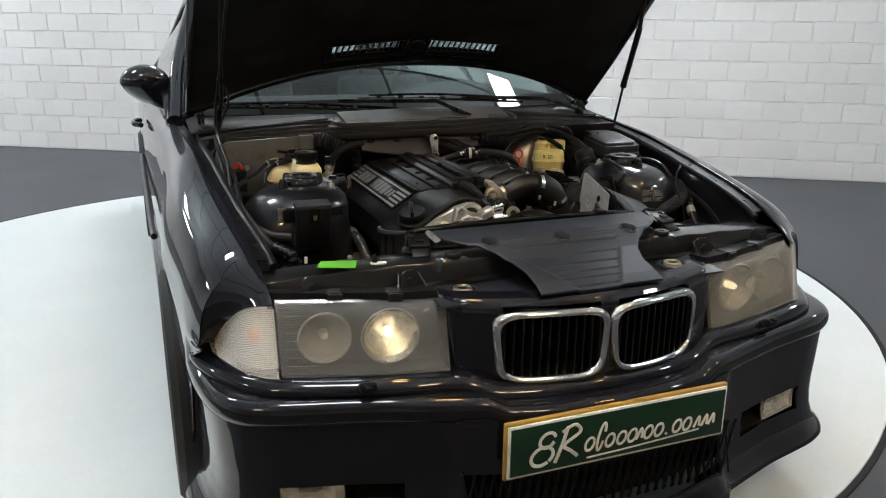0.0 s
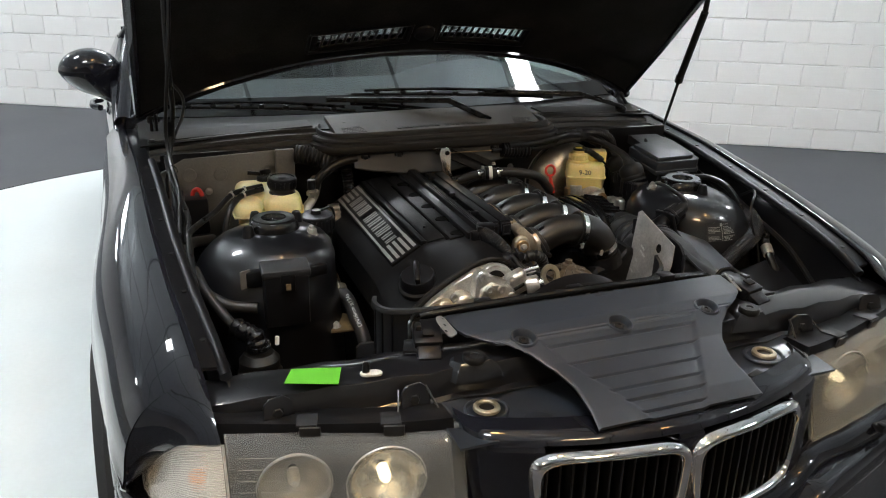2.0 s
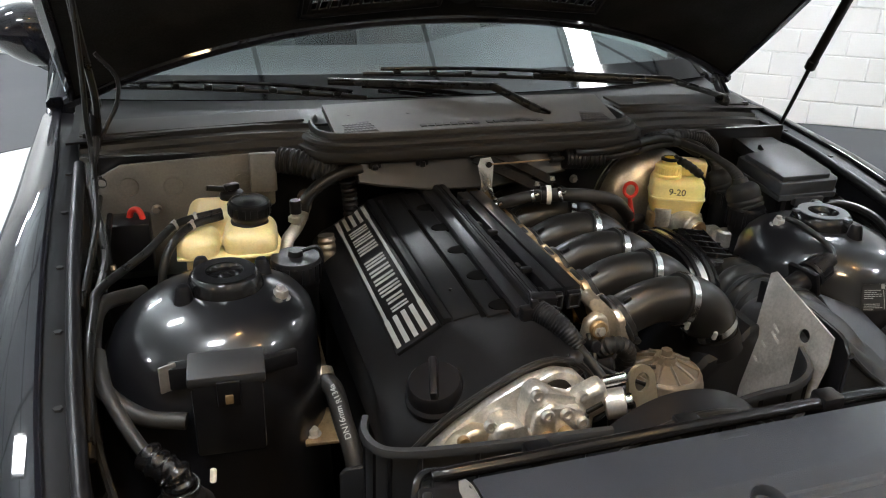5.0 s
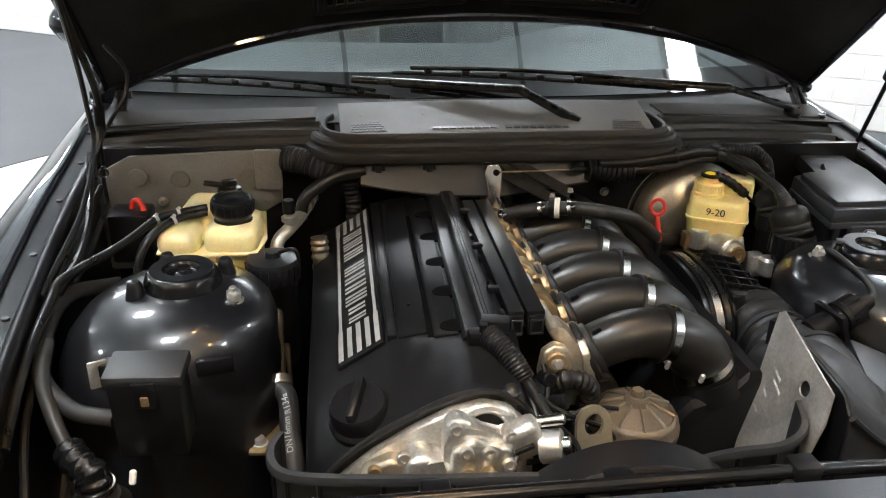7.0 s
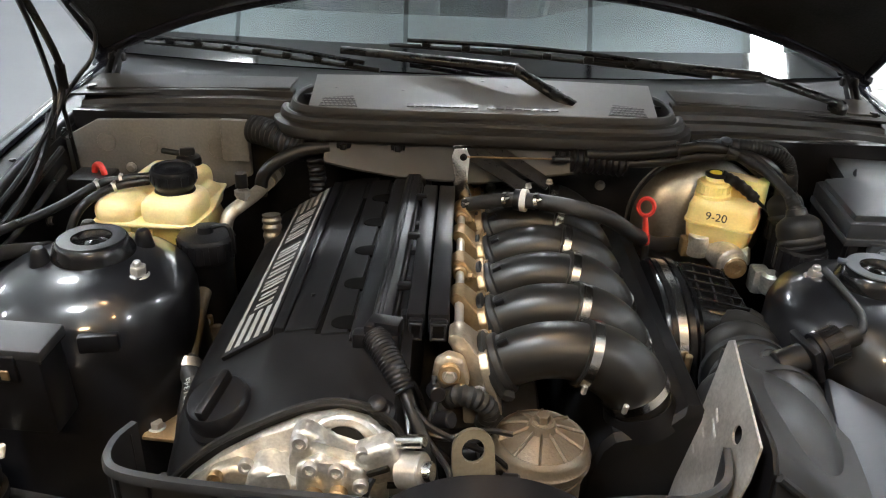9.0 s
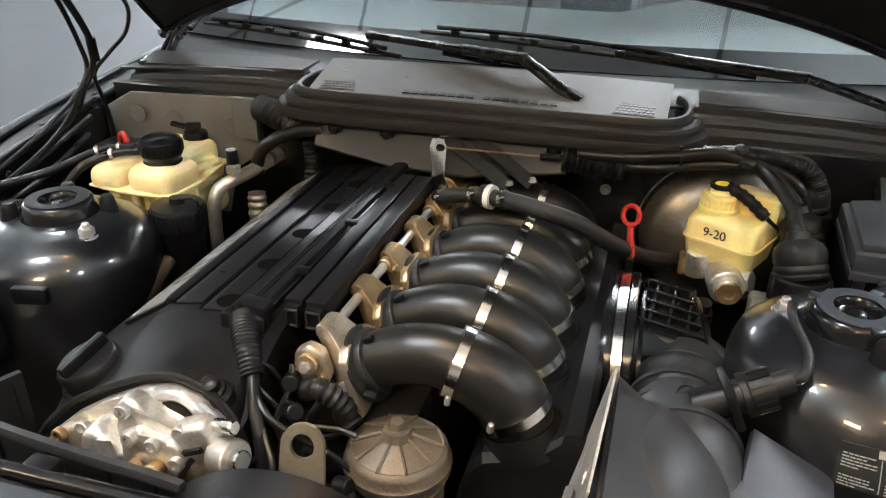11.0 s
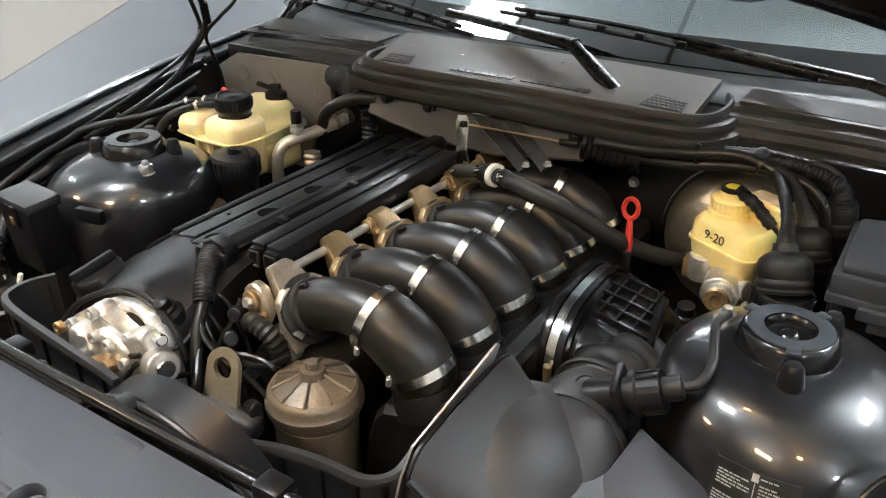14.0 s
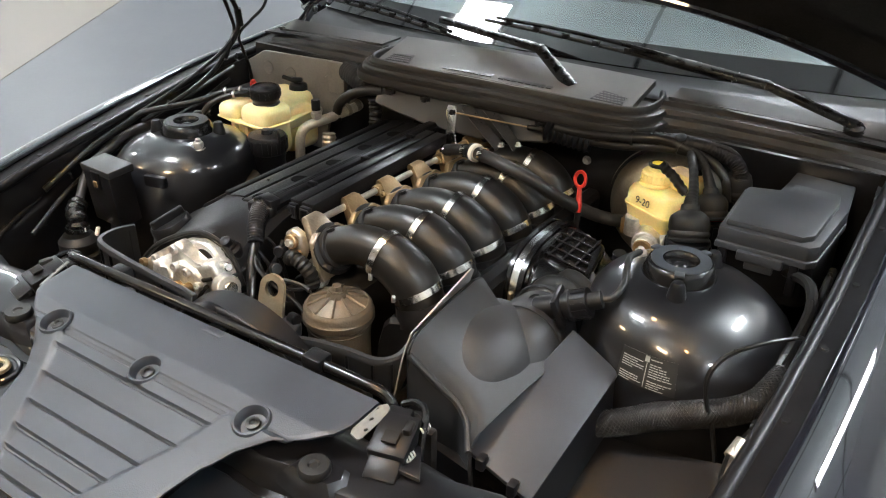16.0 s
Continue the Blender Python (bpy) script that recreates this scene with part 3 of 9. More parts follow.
for x, z in ((-0.55, 0.866), (-0.435, 0.865), (-0.62, 0.87)):
    bm = B()
    lathe(bm, [(0, 0), (0.016, 0), (0.015, 0.0015), (0.006, 0.0022), (0, 0.0022)], (x, 1.1205, z), (x, 0, z), 18)
    part("clip", bm, GALV, panel)
bm = B()
box(bm, (-0.40, 1.108, 0.885), (0.045, 0.012, 0.07), 0.003)
part("bracket", bm, GALV, panel)

# slam panel: the black cross member over the radiator
bm = B()
rings = []
for k in range(29):
    x = -0.69 + 1.38 * k / 28
    bow = 0.075 * (abs(x) / 0.69) ** 4
    z = 0.768 - 0.035 * (abs(x) / 0.69) ** 5
    y = 0.240 + bow + 0.004 * math.sin(x * 60)
    rings.append([(x, y + 0.004, z - 0.050), (x, y - 0.010, z - 0.050), (x, y - 0.011, z - 0.046), (x, y - 0.002, z - 0.042), (x, y + 0.001, z - 0.008), (x, y + 0.005, z - 0.001), (x, y + 0.012, z + 0.0005), (x, y + 0.055, z + 0.002), (x, y + 0.080, z + 0.001), (x, y + 0.092, z - 0.008), (x, y + 0.094, z - 0.06), (x, y + 0.06, z - 0.08)])
loft(bm, rings)
slam = part("slam_panel", bm, BAYPAINT, car, "black painted steel slam panel")
for side in (-1, 1):
    bm = B()
    sheet(bm, lambda u, v: (side * mix(0.12, 0.345, u), mix(0.115, 0.275, v), mix(0.716, 0.725, v) - 0.012 * math.sin(u * 3.1) * math.sin(v * 3.1)), 8, 6, 0.004 * side)
    tray = part("catch_tray", bm, TRAYGREY, car, "black pressed steel hood catch tray")
    p = Vector((side * 0.267, 0.20, 0.716))
    bm = B()
    lathe(bm, [(0.0125, -0.002), (0.0125, 0.004), (0.0145, 0.0060), (0.0175, 0.0062), (0.0205, 0.0042), (0.0215, 0.0)], p, p + Vector((0, 0, 1)), 32)
    part("catch_ring", bm, ZINC, tray, "worn steel catch ring")
    # black disc painted for the shade in the ring
    bm = B()
    lathe(bm, [(0, 0.0004), (0.0128, 0.0004), (0.0128, 0.001), (0, 0.001)], p, p + Vector((0, 0, 1)), 20)
    part("catch_hole", bm, DARK, tray)
    # pressed hollow beside the ring; oblong opening and small holes are black marks for shade
    for hx, hy, w, h in ((0.205, 0.148, 0.030, 0.016), (0.254, 0.150, 0.012, 0.010), (0.306, 0.170, 0.018, 0.010)) if side > 0 else ((0.306, 0.240, 0.010, 0.008), (0.330, 0.165, 0.012, 0.007)):
        bm = B()
        box(bm, (side * hx, hy, 0.7145), (w, h, 0.004), 0.0015, (0, 0, side * 20))
        part("press_hole", bm, DARK, tray)
    if side < 0:
        bm = B()
        lathe(bm, [(0, 0.003), (0.026, 0.003), (0.030, 0.0015), (0.031, -0.003)], (-0.205, 0.142, 0.712), (-0.205, 0.142, 2), 28)
        part("blind_plug", bm, TRAYGREY, tray)
    bm = B()
    tube(bm, [(side * (0.267 + 0.033 * math.cos(a * 0.5236)), 0.20 + 0.030 * math.sin(a * 0.5236), 0.7135) for a in range(13)], 0.0035, 8, 3, False)
    part("pressed_bead", bm, TRAYGREY, tray)
    p = Vector((side * 0.268, 0.252, 0.776))
    bm = B()
    loft(bm, [[(p.x + side * a * k + side * 0.004, p.y + 0.006 + b * k * 0.62, p.z - h) for a, b in ((-0.036, -0.026), (-0.010, -0.034), (0.024, -0.028), (0.034, 0.0), (0.026, 0.026), (-0.006, 0.032), (-0.032, 0.020))] for k, h in ((1.35, 0.030), (1.22, 0.016), (0.98, 0.006), (0.82, 0.002), (0.60, 0.002))])
    part("stop_mound", bm, BAYPAINT, slam)
    bm = B()
    lathe(bm, [(0, 0), (0.017, 0), (0.0185, 0.003), (0.0185, 0.008), (0.0165, 0.0115), (0.007, 0.0115), (0.005, 0.0095), (0, 0.0095)], p - Vector((0, 0, 0.004)), p + Vector((0, 0, 1)), 24)
    part("rubber_stop", bm, RUBBER, slam, "round rubber hood stop")
    p = Vector((side * 0.60, 0.325, 0.735))
    bm = B()
    lathe(bm, [(0, 0), (0.022, 0), (0.020, 0.008), (0.010, 0.010), (0.008, 0.016), (0, 0.016)], p, p + Vector((0, 0, 1)), 18)
    part("rubber_stop", bm, RUBBER, slam)
    # headlamp carrier edge with its spring clips
    bm = B()
    rings = []
    for k in range(15):
        x = 0.335 + 0.33 * k / 14
        y0 = 0.165 + 0.10 * ((x - 0.335) / 0.33) ** 1.3
        rings.append([(side * x, y0, 0.722), (side * x, y0 + 0.004, 0.733), (side * x, y0 + 0.055, 0.728), (side * x, y0 + 0.075, 0.712), (side * x, y0 + 0.06, 0.69), (side * x, y0, 0.70)])
    loft(bm, rings)
    carrier = part("lamp_carrier", bm, PLASTIC, car)
    for x in (0.422, 0.537):
        y0 = 0.165 + 0.10 * ((x - 0.335) / 0.33) ** 1.3
        bm = B()
        box(bm, (side * x, y0 + 0.014, 0.733), (0.030, 0.036, 0.004), 0.0015, (-4, 0, side * 15))
        box(bm, (side * x, y0 - 0.004, 0.724), (0.030, 0.004, 0.020), 0.0015, (12, 0, side * 15))
        part("spring_clip", bm, GREYPLASTIC, carrier)
bm = B()
prism(bm, [(-0.541, 0.320), (-0.468, 0.301), (-0.484, 0.254), (-0.559, 0.282)], 0.7700, 0.7710, bev=0)
part("label", bm, GREEN, slam, "plain bright green sticker")
bm = B()
LP = [(0.010 * math.cos(2 * math.pi * k / 20) + (0.012 if math.cos(2 * math.pi * k / 20) > 0 else -0.012) * 0.6, 0.0085 * math.sin(2 * math.pi * k / 20)) for k in range(20)]
prism(bm, LP, 0.0, 0.004, Matrix.Translation((-0.430, 0.268, 0.7690)) @ Matrix.Rotation(radians(-14), 4, "Z"), 0.001)
catch = part("latch_plate", bm, WHITEPLASTIC, slam, "pale oval plate")
bm = B()
lathe(bm, [(0, 0), (0.006, 0), (0.006, 0.012), (0.003, 0.018), (0, 0.018)], (-0.437, 0.272, 0.7725), (-0.437, 0.272, 2), 10)
part("pin", bm, CABLE, catch)
# brackets hanging from the slam panel over the lamps
for side in (-1, 1):
    for x in (0.375, 0.575):
        yb = 0.228 + 0.075 * (x / 0.69) ** 4
        bm = B()
        prism(bm, [(-0.026, -0.052), (-0.020, -0.004), (-0.010, 0.004), (0.012, 0.004), (0.022, -0.004), (0.030, -0.052)], -0.003, 0.003, Matrix.Translation((side * x, yb, 0.756)) @ Matrix.Rotation(radians(side * -12), 4, "Z") @ Matrix.Rotation(radians(78), 4, "X"), 0.002)
        lug = part("lamp_bracket", bm, BAYPAINT, slam)
        bm = B()
        hexbolt(bm, (side * x, yb - 0.004, 0.737), (0, -1, 0.2), 0.008, 0.007)
        part("bolt", bm, CABLE, lug)
        for e in ((-1, 1) if x < 0.5 else ()):
            bm = B()
            tube(bm, [(side * x + e * 0.022, yb + 0.004, 0.752), (side * x + e * 0.026, yb - 0.010, 0.742), (side * x + e * 0.032, yb - 0.028, 0.726), (side * x + e * 0.030, yb - 0.030, 0.718)], 0.0018, 7, 5)
            part("spring_wire", bm, STAYMET, lug)
    bm = B()
    prism(bm, [(-0.030, -0.012), (0.034, -0.020), (0.012, 0.030), (-0.022, 0.026)], 0.0, 0.006, Matrix.Translation((side * 0.335, 0.315, 0.772)) @ Matrix.Rotation(radians(side * 8), 4, "Z"), 0.002)
    part("latch_bracket", bm, BAYPAINT, slam)

# ---- nose, bumper and lamps ----
PLAN = [(q.x, q.y) for q in curve_points([(0.0, -0.014, 0), (0.15, -0.004, 0), (0.28, 0.030, 0), (0.40, 0.070, 0), (0.52, 0.110, 0), (0.62, 0.137, 0), (0.695, 0.160, 0), (0.750, 0.195, 0), (0.784, 0.25, 0), (0.803, 0.33, 0), (0.812, 0.40, 0), (0.816, 0.46, 0)], 6)]
plan_y = lambda x: table(abs(x), PLAN)


def plan(s):
    """Point and outward turn of the bumper's line, s from -1 to 1."""
    k = abs(s) * (len(PLAN) - 1)
    i = min(int(k), len(PLAN) - 2)
    a, b = PLAN[i], PLAN[i + 1]
    x, y = mix(a[0], b[0], k - i), mix(a[1], b[1], k - i)
    j = min(i + 1, len(PLAN) - 2)
    d0 = Vector((b[0] - a[0], b[1] - a[1])).normalized()
    d1 = Vector((PLAN[j + 1][0] - PLAN[j][0], PLAN[j + 1][1] - PLAN[j][1])).normalized()
    d = d0.lerp(d1, k - i).normalized()
    sg = -1 if s < 0 else 1
    reach = 0.024 * max(0.0, min(1.0, (x - 0.55) / 0.20)) if sg > 0 else 0.0
    return Vector((sg * x + reach, y)), Vector((sg * d.y, -d.x))


BPROF = [(-0.10, 0.538), (-0.03, 0.5385), (-0.010, 0.5365), (-0.002, 0.530), (0.001, 0.521), (0.001, 0.510), (-0.002, 0.501), (-0.010, 0.496), (-0.014, 0.490), (-0.0135, 0.472), (-0.014, 0.45), (-0.015, 0.42), (-0.016, 0.39), (-0.018, 0.35), (-0.018, 0.31), (-0.014, 0.27), (-0.004, 0.235), (0.022, 0.205), (0.026, 0.195), (0.017, 0.188), (-0.06, 0.186)]


def bumper_pt(u, v):
    s = u * 2 - 1
    p, n = plan(s)
    k = v * (len(BPROF) - 1)
    i = min(int(k), len(BPROF) - 2)
    d, z = (mix(BPROF[i][j], BPROF[i + 1][j], k - i) for j in (0, 1))
    near = max(0.0, min(1.0, (0.345 - abs(p.x)) / 0.02))
    if z < 0.499:
        d += 0.014 * near
    dip = max(0.0, min(1.0, (0.285 - abs(p.x)) / 0.05))
    z -= 0.022 * dip * dip * (3 - 2 * dip) * max(0.0, min(1.0, (z - 0.43) / 0.12))
    return (p.x + n.x * d, p.y + n.y * d, z)


def bumper_hole(u, v):
    x, y, z = bumper_pt(u, v)
    if abs(x) < 0.315 and 0.245 < z < 0.372:
        return True
    return 0.43 < abs(x) < 0.675 and 0.285 < z < 0.350


bm = B()
sheet(bm, bumper_pt, 160, 60, 0.006, bumper_hole)
bumper = part("front_bumper", bm, PAINT, car, "glossy black front bumper with a low lip", 45)
bm = B()
for k in range(30):
    x = -0.33 + 0.66 * k / 29
    tube(bm, [(x, 0.035, 0.235), (x + 0.03, 0.035, 0.38)], 0.0035, 5)
    tube(bm, [(x + 0.03, 0.038, 0.235), (x, 0.038, 0.38)], 0.0035, 5)
part("lower_grille", bm, PLASTIC, bumper, "black diamond mesh grille")
bm = B()
sheet(bm, lambda u, v: (mix(-0.70, 0.70, u), 0.10 + 0.13 * abs(2 * u - 1) ** 2, mix(0.20, 0.53, v)), 12, 4, 0.004)
part("grille_backing", bm, DARK, bumper)
for side in (-1, 1):
    bm = B()
    sheet(bm, lambda u, v: (side * mix(0.545, 0.672, u), plan_y(mix(0.545, 0.672, u)) + 0.024 + 0.004 * math.sin(v * 3.14), mix(0.287, 0.348, v)), 10, 6, 0.006 * -side)
    fog = part("fog_lamp", bm, LENSCLEAR, bumper, "clear glass fog lamp")
    fog.visible_shadow = False
    bm = B()
    sheet(bm, lambda u, v: (side * mix(0.545, 0.672, u), plan_y(mix(0.545, 0.672, u)) + 0.032 + 0.045 * math.sin(v * 3.14) * math.sin(u * 3.14), mix(0.287, 0.348, v)), 10, 6, 0.003 * -side)
    part("reflector", bm, REFLECTOR, fog)
    bm = B()
    sheet(bm, lambda u, v: (side * mix(0.42, 0.68, u), plan_y(mix(0.42, 0.68, u)) + 0.022 + 0.12 * v, 0.281 + 0.11 * max(0, v - 0.5)), 6, 6, 0.004 * -side)
    part("lamp_pocket", bm, DARK, bumper)
    bm = B()
    box(bm, (side * 0.500, 0.116, 0.566), (0.034, 0.026, 0.012), 0.003)
    box(bm, (side * 0.490, 0.112, 0.572), (0.012, 0.016, 0.012), 0.003)
    box(bm, (side * 0.512, 0.112, 0.572), (0.012, 0.016, 0.012), 0.003)
    part("washer_nozzle", bm, PLASTIC, bumper)

# rounded valance under lamps and grilles, running out below the fenders
VAL = curve_points([(0.0, 0.046, 0), (0.14, 0.056, 0), (0.24, 0.080, 0), (0.33, 0.112, 0), (0.42, 0.127, 0), (0.53, 0.155, 0), (0.652, 0.198, 0), (0.70, 0.234, 0), (0.736, 0.285, 0), (0.764, 0.340, 0), (0.784, 0.40, 0), (0.790, 0.45, 0)], 5)
VAL = [Vector((-q.x, q.y, 0)) for q in VAL[:0:-1]] + [Vector((q.x + 0.016 * max(0.0, min(1.0, (q.x - 0.55) / 0.20)), q.y, 0)) for q in VAL]
rings = []
for i, q in enumerate(VAL):
    d = (VAL[min(i + 1, len(VAL) - 1)] - VAL[max(i - 1, 0)]).normalized()
    n = Vector((d.y, -d.x, 0))
    k = max(0.0, min(1.0, (0.30 - abs(q.x)) / 0.07))
    k = k * k * (3 - 2 * k)
    rings.append([q + n * a + Vector((0, 0, z - 0.023 * k)) for a, z in ((-0.030, 0.572), (-0.002, 0.573), (0.008, 0.5715), (0.018, 0.566), (0.025, 0.558), (0.0275, 0.550), (0.026, 0.543), (0.018, 0.540), (-0.030, 0.539))])
bm = B()
loft(bm, rings)
part("nose_valance", bm, PAINT, car, "glossy black rounded valance under the lamps", 60)

# number plate in its holder
bm = B()
box(bm, (0.0, -0.020, 0.450), (0.534, 0.012, 0.126), 0.004)
plate = part("number_plate", bm, PLATEGOLD, bumper, "green show plate with white script strokes in a yellow holder")
bm = B()
box(bm, (0, -0.028, 0.450), (0.524, 0.006, 0.114), 0.002)
part("plate_face", bm, PLATEWHITE, plate)
bm = B()
box(bm, (0, -0.0305, 0.450), (0.514, 0.004, 0.104), 0.001)
part("plate_field", bm, PLATEGREEN, plate)
# the script becomes plain loops and strokes of its size
def script_stroke(pts, r=0.0032):
    bm = B()
    tube(bm, [(x + 0.22 * (z - 0.450), -0.0335, z) for x, z in pts], r, 6, 6)
    for v in bm.verts:
        v.co.y = -0.0335 + (v.co.y + 0.0335) * 0.4
    part("script_stroke", bm, PLATEWHITE, plate)


def loop(x, z, w, h, a0=20, a1=340):
    return [(x + w * math.cos(radians(a)), z + h * math.sin(radians(a))) for a in range(a0, a1 + 1, 32)]


script_stroke(loop(-0.180, 0.466, 0.017, 0.016), 0.0040)
script_stroke(loop(-0.184, 0.432, 0.024, 0.020, -40, 320), 0.0040)
script_stroke([(-0.140, 0.488), (-0.143, 0.450), (-0.150, 0.412)], 0.0042)
script_stroke([(-0.150, 0.478), (-0.125, 0.490), (-0.108, 0.472), (-0.138, 0.448), (-0.118, 0.432), (-0.100, 0.418)], 0.0040)
for x in (-0.076, -0.028, 0.000, 0.026, 0.066, 0.092, 0.138, 0.164):
    script_stroke(loop(x, 0.438, 0.010, 0.014, 30, 390))
script_stroke(loop(-0.052, 0.450, 0.007, 0.030))
for x in (0.046, 0.192, 0.212, 0.230):
    script_stroke([(x - 0.008, 0.426), (x, 0.450), (x + 0.006, 0.428)])
script_stroke([(-0.075, 0.408), (0.06, 0.412), (0.200, 0.420)], 0.0024)
script_stroke([(0.112, 0.424), (0.115, 0.427)], 0.0036)

# kidney grilles in the nose panel
bm = B()
sheet(bm, lambda u, v: (mix(-0.323, 0.323, u), 0.042 + 0.078 * abs(2 * u - 1) ** 2 + 0.026 * max(0.0, abs(2 * u - 1) - 0.93) / 0.07 * max(0.0, abs(2 * u - 1) - 0.93) / 0.07 + table(v, [(0, 0.004), (0.4, 0.0), (0.75, 0.004), (0.9, 0.018), (1.0, 0.06)]), table(v, [(0, 0.530), (0.4, 0.635), (0.75, 0.705), (0.9, 0.722), (1.0, 0.727)])), 60, 20, 0.006, lambda u, v: 0.022 < abs(mix(-0.323, 0.323, u)) < 0.226 and 0.10 < v < 0.78)
nose = part("nose_panel", bm, PAINT, car, "glossy black nose panel round the kidney grilles", 50)


def kidney(side, inset, y0):
    """Closed outline of one kidney, upright, slightly wider below."""
    pts = []
    for k in range(40):
        a = 2 * math.pi * k / 40
        ca, sa = math.cos(a), math.sin(a)
        n = 5.0
        x = abs(ca) ** (2 / n) * (1 if ca > 0 else -1) * (0.1165 - inset)
        z = abs(sa) ** (2 / n) * (1 if sa > 0 else -1) * (0.075 - inset)
        x *= 1 + 0.06 * (z / 0.075)
        pts.append(Vector((side * 0.1245 + x, y0 - 0.020 + 0.078 * ((0.1245 + side * x) / 0.325) ** 2 + 0.03 * (z + 0.075), 0.625 + z)))
    return pts


for side in (-1, 1):
    bm = B()
    loft(bm, [kidney(side, i, y) for i, y in ((-0.004, 0.075), (-0.004, 0.056), (0.001, 0.048), (0.007, 0.048), (0.012, 0.056), (0.013, 0.085), (-0.004, 0.075))], caps=False)
    grille = part("kidney_grille", bm, CHROME, car, "chrome kidney grille frame", 60)
    for k in range(12):
        x = side * 0.1245 + (k - 5.5) * 0.0182
        bm = B()
        yo = 0.078 * (x / 0.325) ** 2 - 0.020
        box(bm, (x, 0.076 + yo, 0.625), (0.0045, 0.034, 0.136), 0.0018)
        part("slat", bm, PLASTIC, grille)
    bm = B()
    box(bm, (side * 0.13, 0.115, 0.625), (0.19, 0.004, 0.13), 0.0)
    part("backing", bm, DARK, grille)

# head lamps
for side in (-1, 1):
    def lens_pt(u, v, d=0.0):
        x = mix(0.326, 0.652, u)
        y = 0.118 + 0.082 * u ** 1.25 + 0.034 * v + 0.022 * (max(0.0, v - 0.84) / 0.16) ** 2 + d
        return (side * x, y, mix(0.576, 0.718, v))

    bm = B()
    sheet(bm, lambda u, v: lens_pt(u, v), 16, 8, 0.005 * -side)
    lamp = part("headlight", bm, LENS if side < 0 else LENSFOG, car, "hazy glass headlight with two round lamps" if side < 0 else "heavily fogged beige headlight glass")
    lamp.visible_shadow = False
    bm = B()
    sheet(bm, lambda u, v: lens_pt(u, v, 0.055 + 0.02 * math.sin(3.14 * u)), 16, 8, 0.003 * side)
    for (u0, u1, v0, v1) in ((0, 1, 0, 0), (0, 1, 1, 1), (0, 0, 0, 1), (1, 1, 0, 1)):
        sheet(bm, lambda a, b: lens_pt(mix(u0, u1, a), mix(v0, v1, a), 0.006 + b * 0.056), 12, 2, 0.003)
    part("housing", bm, LAMPGREY, lamp)
    for u, r in ((0.34, 0.057), (0.73, 0.052)):
        p = Vector(lens_pt(u, 0.5, 0.012))
        d = Vector((side * 0.10, -1, 0.0)).normalized()
        bm = B()
        lathe(bm, [(0.006, -0.045), (0.020, -0.040), (0.036, -0.028), (0.047, -0.012), (r - 0.004, 0.0), (r, 0.002), (r, -0.004)], p, p + d, 36)
        part("reflector", bm, REFLECTOR if u < 0.5 else HAZEREFL, lamp, "round bright reflector")
        bm = B()
        lathe(bm, [(r + 0.001, 0.0), (r + 0.002, 0.002), (r + 0.003, 0.0), (r + 0.002, -0.002), (r + 0.001, 0.0)], p, p + d, 44)
        part("lamp_ring", bm, HAZEREFL, lamp)
        bm = B()
        lathe(bm, [(0, -0.004), (0.006, -0.006), (0.009, -0.014), (0.009, -0.035), (0, -0.036)], p, p + d, 16)
        part("bulb", bm, BULB if u < 0.5 else WHITEPLASTIC, lamp)
    for k in range(7):
        bm = B()
        zz = 0.14 + 0.115 * k
        tube(bm, [Vector(lens_pt(u, zz, 0.004)) for u in (0.70 if k % 2 else 0.78, 0.86, 0.96)], 0.0006, 5, 4)
        part("lens_line", bm, HAZEREFL, lamp)
    bm = B()
    def ind_pt(u, v):
        x = mix(0.658, 0.768, u)
        y = 0.203 + 0.15 * u ** 1.4 + 0.034 * v - 0.008 * math.sin(u * 3.14)
        top = smooth(u, [(0, 0.716), (0.25, 0.712), (0.5, 0.696), (0.75, 0.655), (0.9, 0.620), (1, 0.597)])
        low = table(u, [(0, 0.574), (0.5, 0.574), (1, 0.583)])
        return (side * x, y, mix(low, top, v))
    FP = fender_pt(side)
    tip = B()
    sheet(tip, lambda a, b: Vector(ind_pt(a, 1.0)).lerp(Vector(FP(0.0, 0.02 + 0.66 * a)), b) + Vector((0, -0.004, 0.003)) * math.sin(b * 3.14), 16, 8, 0.003 * -side)
    part("fender_tip", tip, PAINT, car, "glossy black fender tip over the indicator", 60)
    sheet(bm, ind_pt, 16, 10, 0.005 * -side)
    ind = part("indicator", bm, LENSCLEAR, car, "clear ribbed glass corner indicator")
    ind.visible_shadow = False
    bm = B()
    sheet(bm, lambda u, v: Vector(ind_pt(u * 0.96 + 0.02, v * 0.96 + 0.02)) + Vector((-side * 0.012, 0.028 + 0.012 * math.cos(u * 6), 0)), 16, 10, 0.003 * -side)
    part("reflector", bm, INDREFL, ind)
    bm = B()
    lathe(bm, [(0, 0), (0.012, 0.002), (0.014, 0.014), (0.008, 0.020), (0, 0.022)], Vector(ind_pt(0.36, 0.55)) + Vector((-side * 0.010, 0.034, 0)), Vector(ind_pt(0.42, 0.5)) + Vector((side * 0.06, -0.2, 0)), 16)
    part("bulb", bm, ORANGE, ind, "orange bulb")
    # fine prisms of the lens
    bm = B()
    for k in range(34):
        z = 0.03 + 0.028 * k
        tube(bm, [Vector(ind_pt(u, z)) + Vector((0, -0.0002, 0)) for u in (0.02, 0.3, 0.6, 0.93)], 0.0012, 5, 4)
    part("prism_ribs", bm, LENSCLEAR, ind).visible_shadow = False

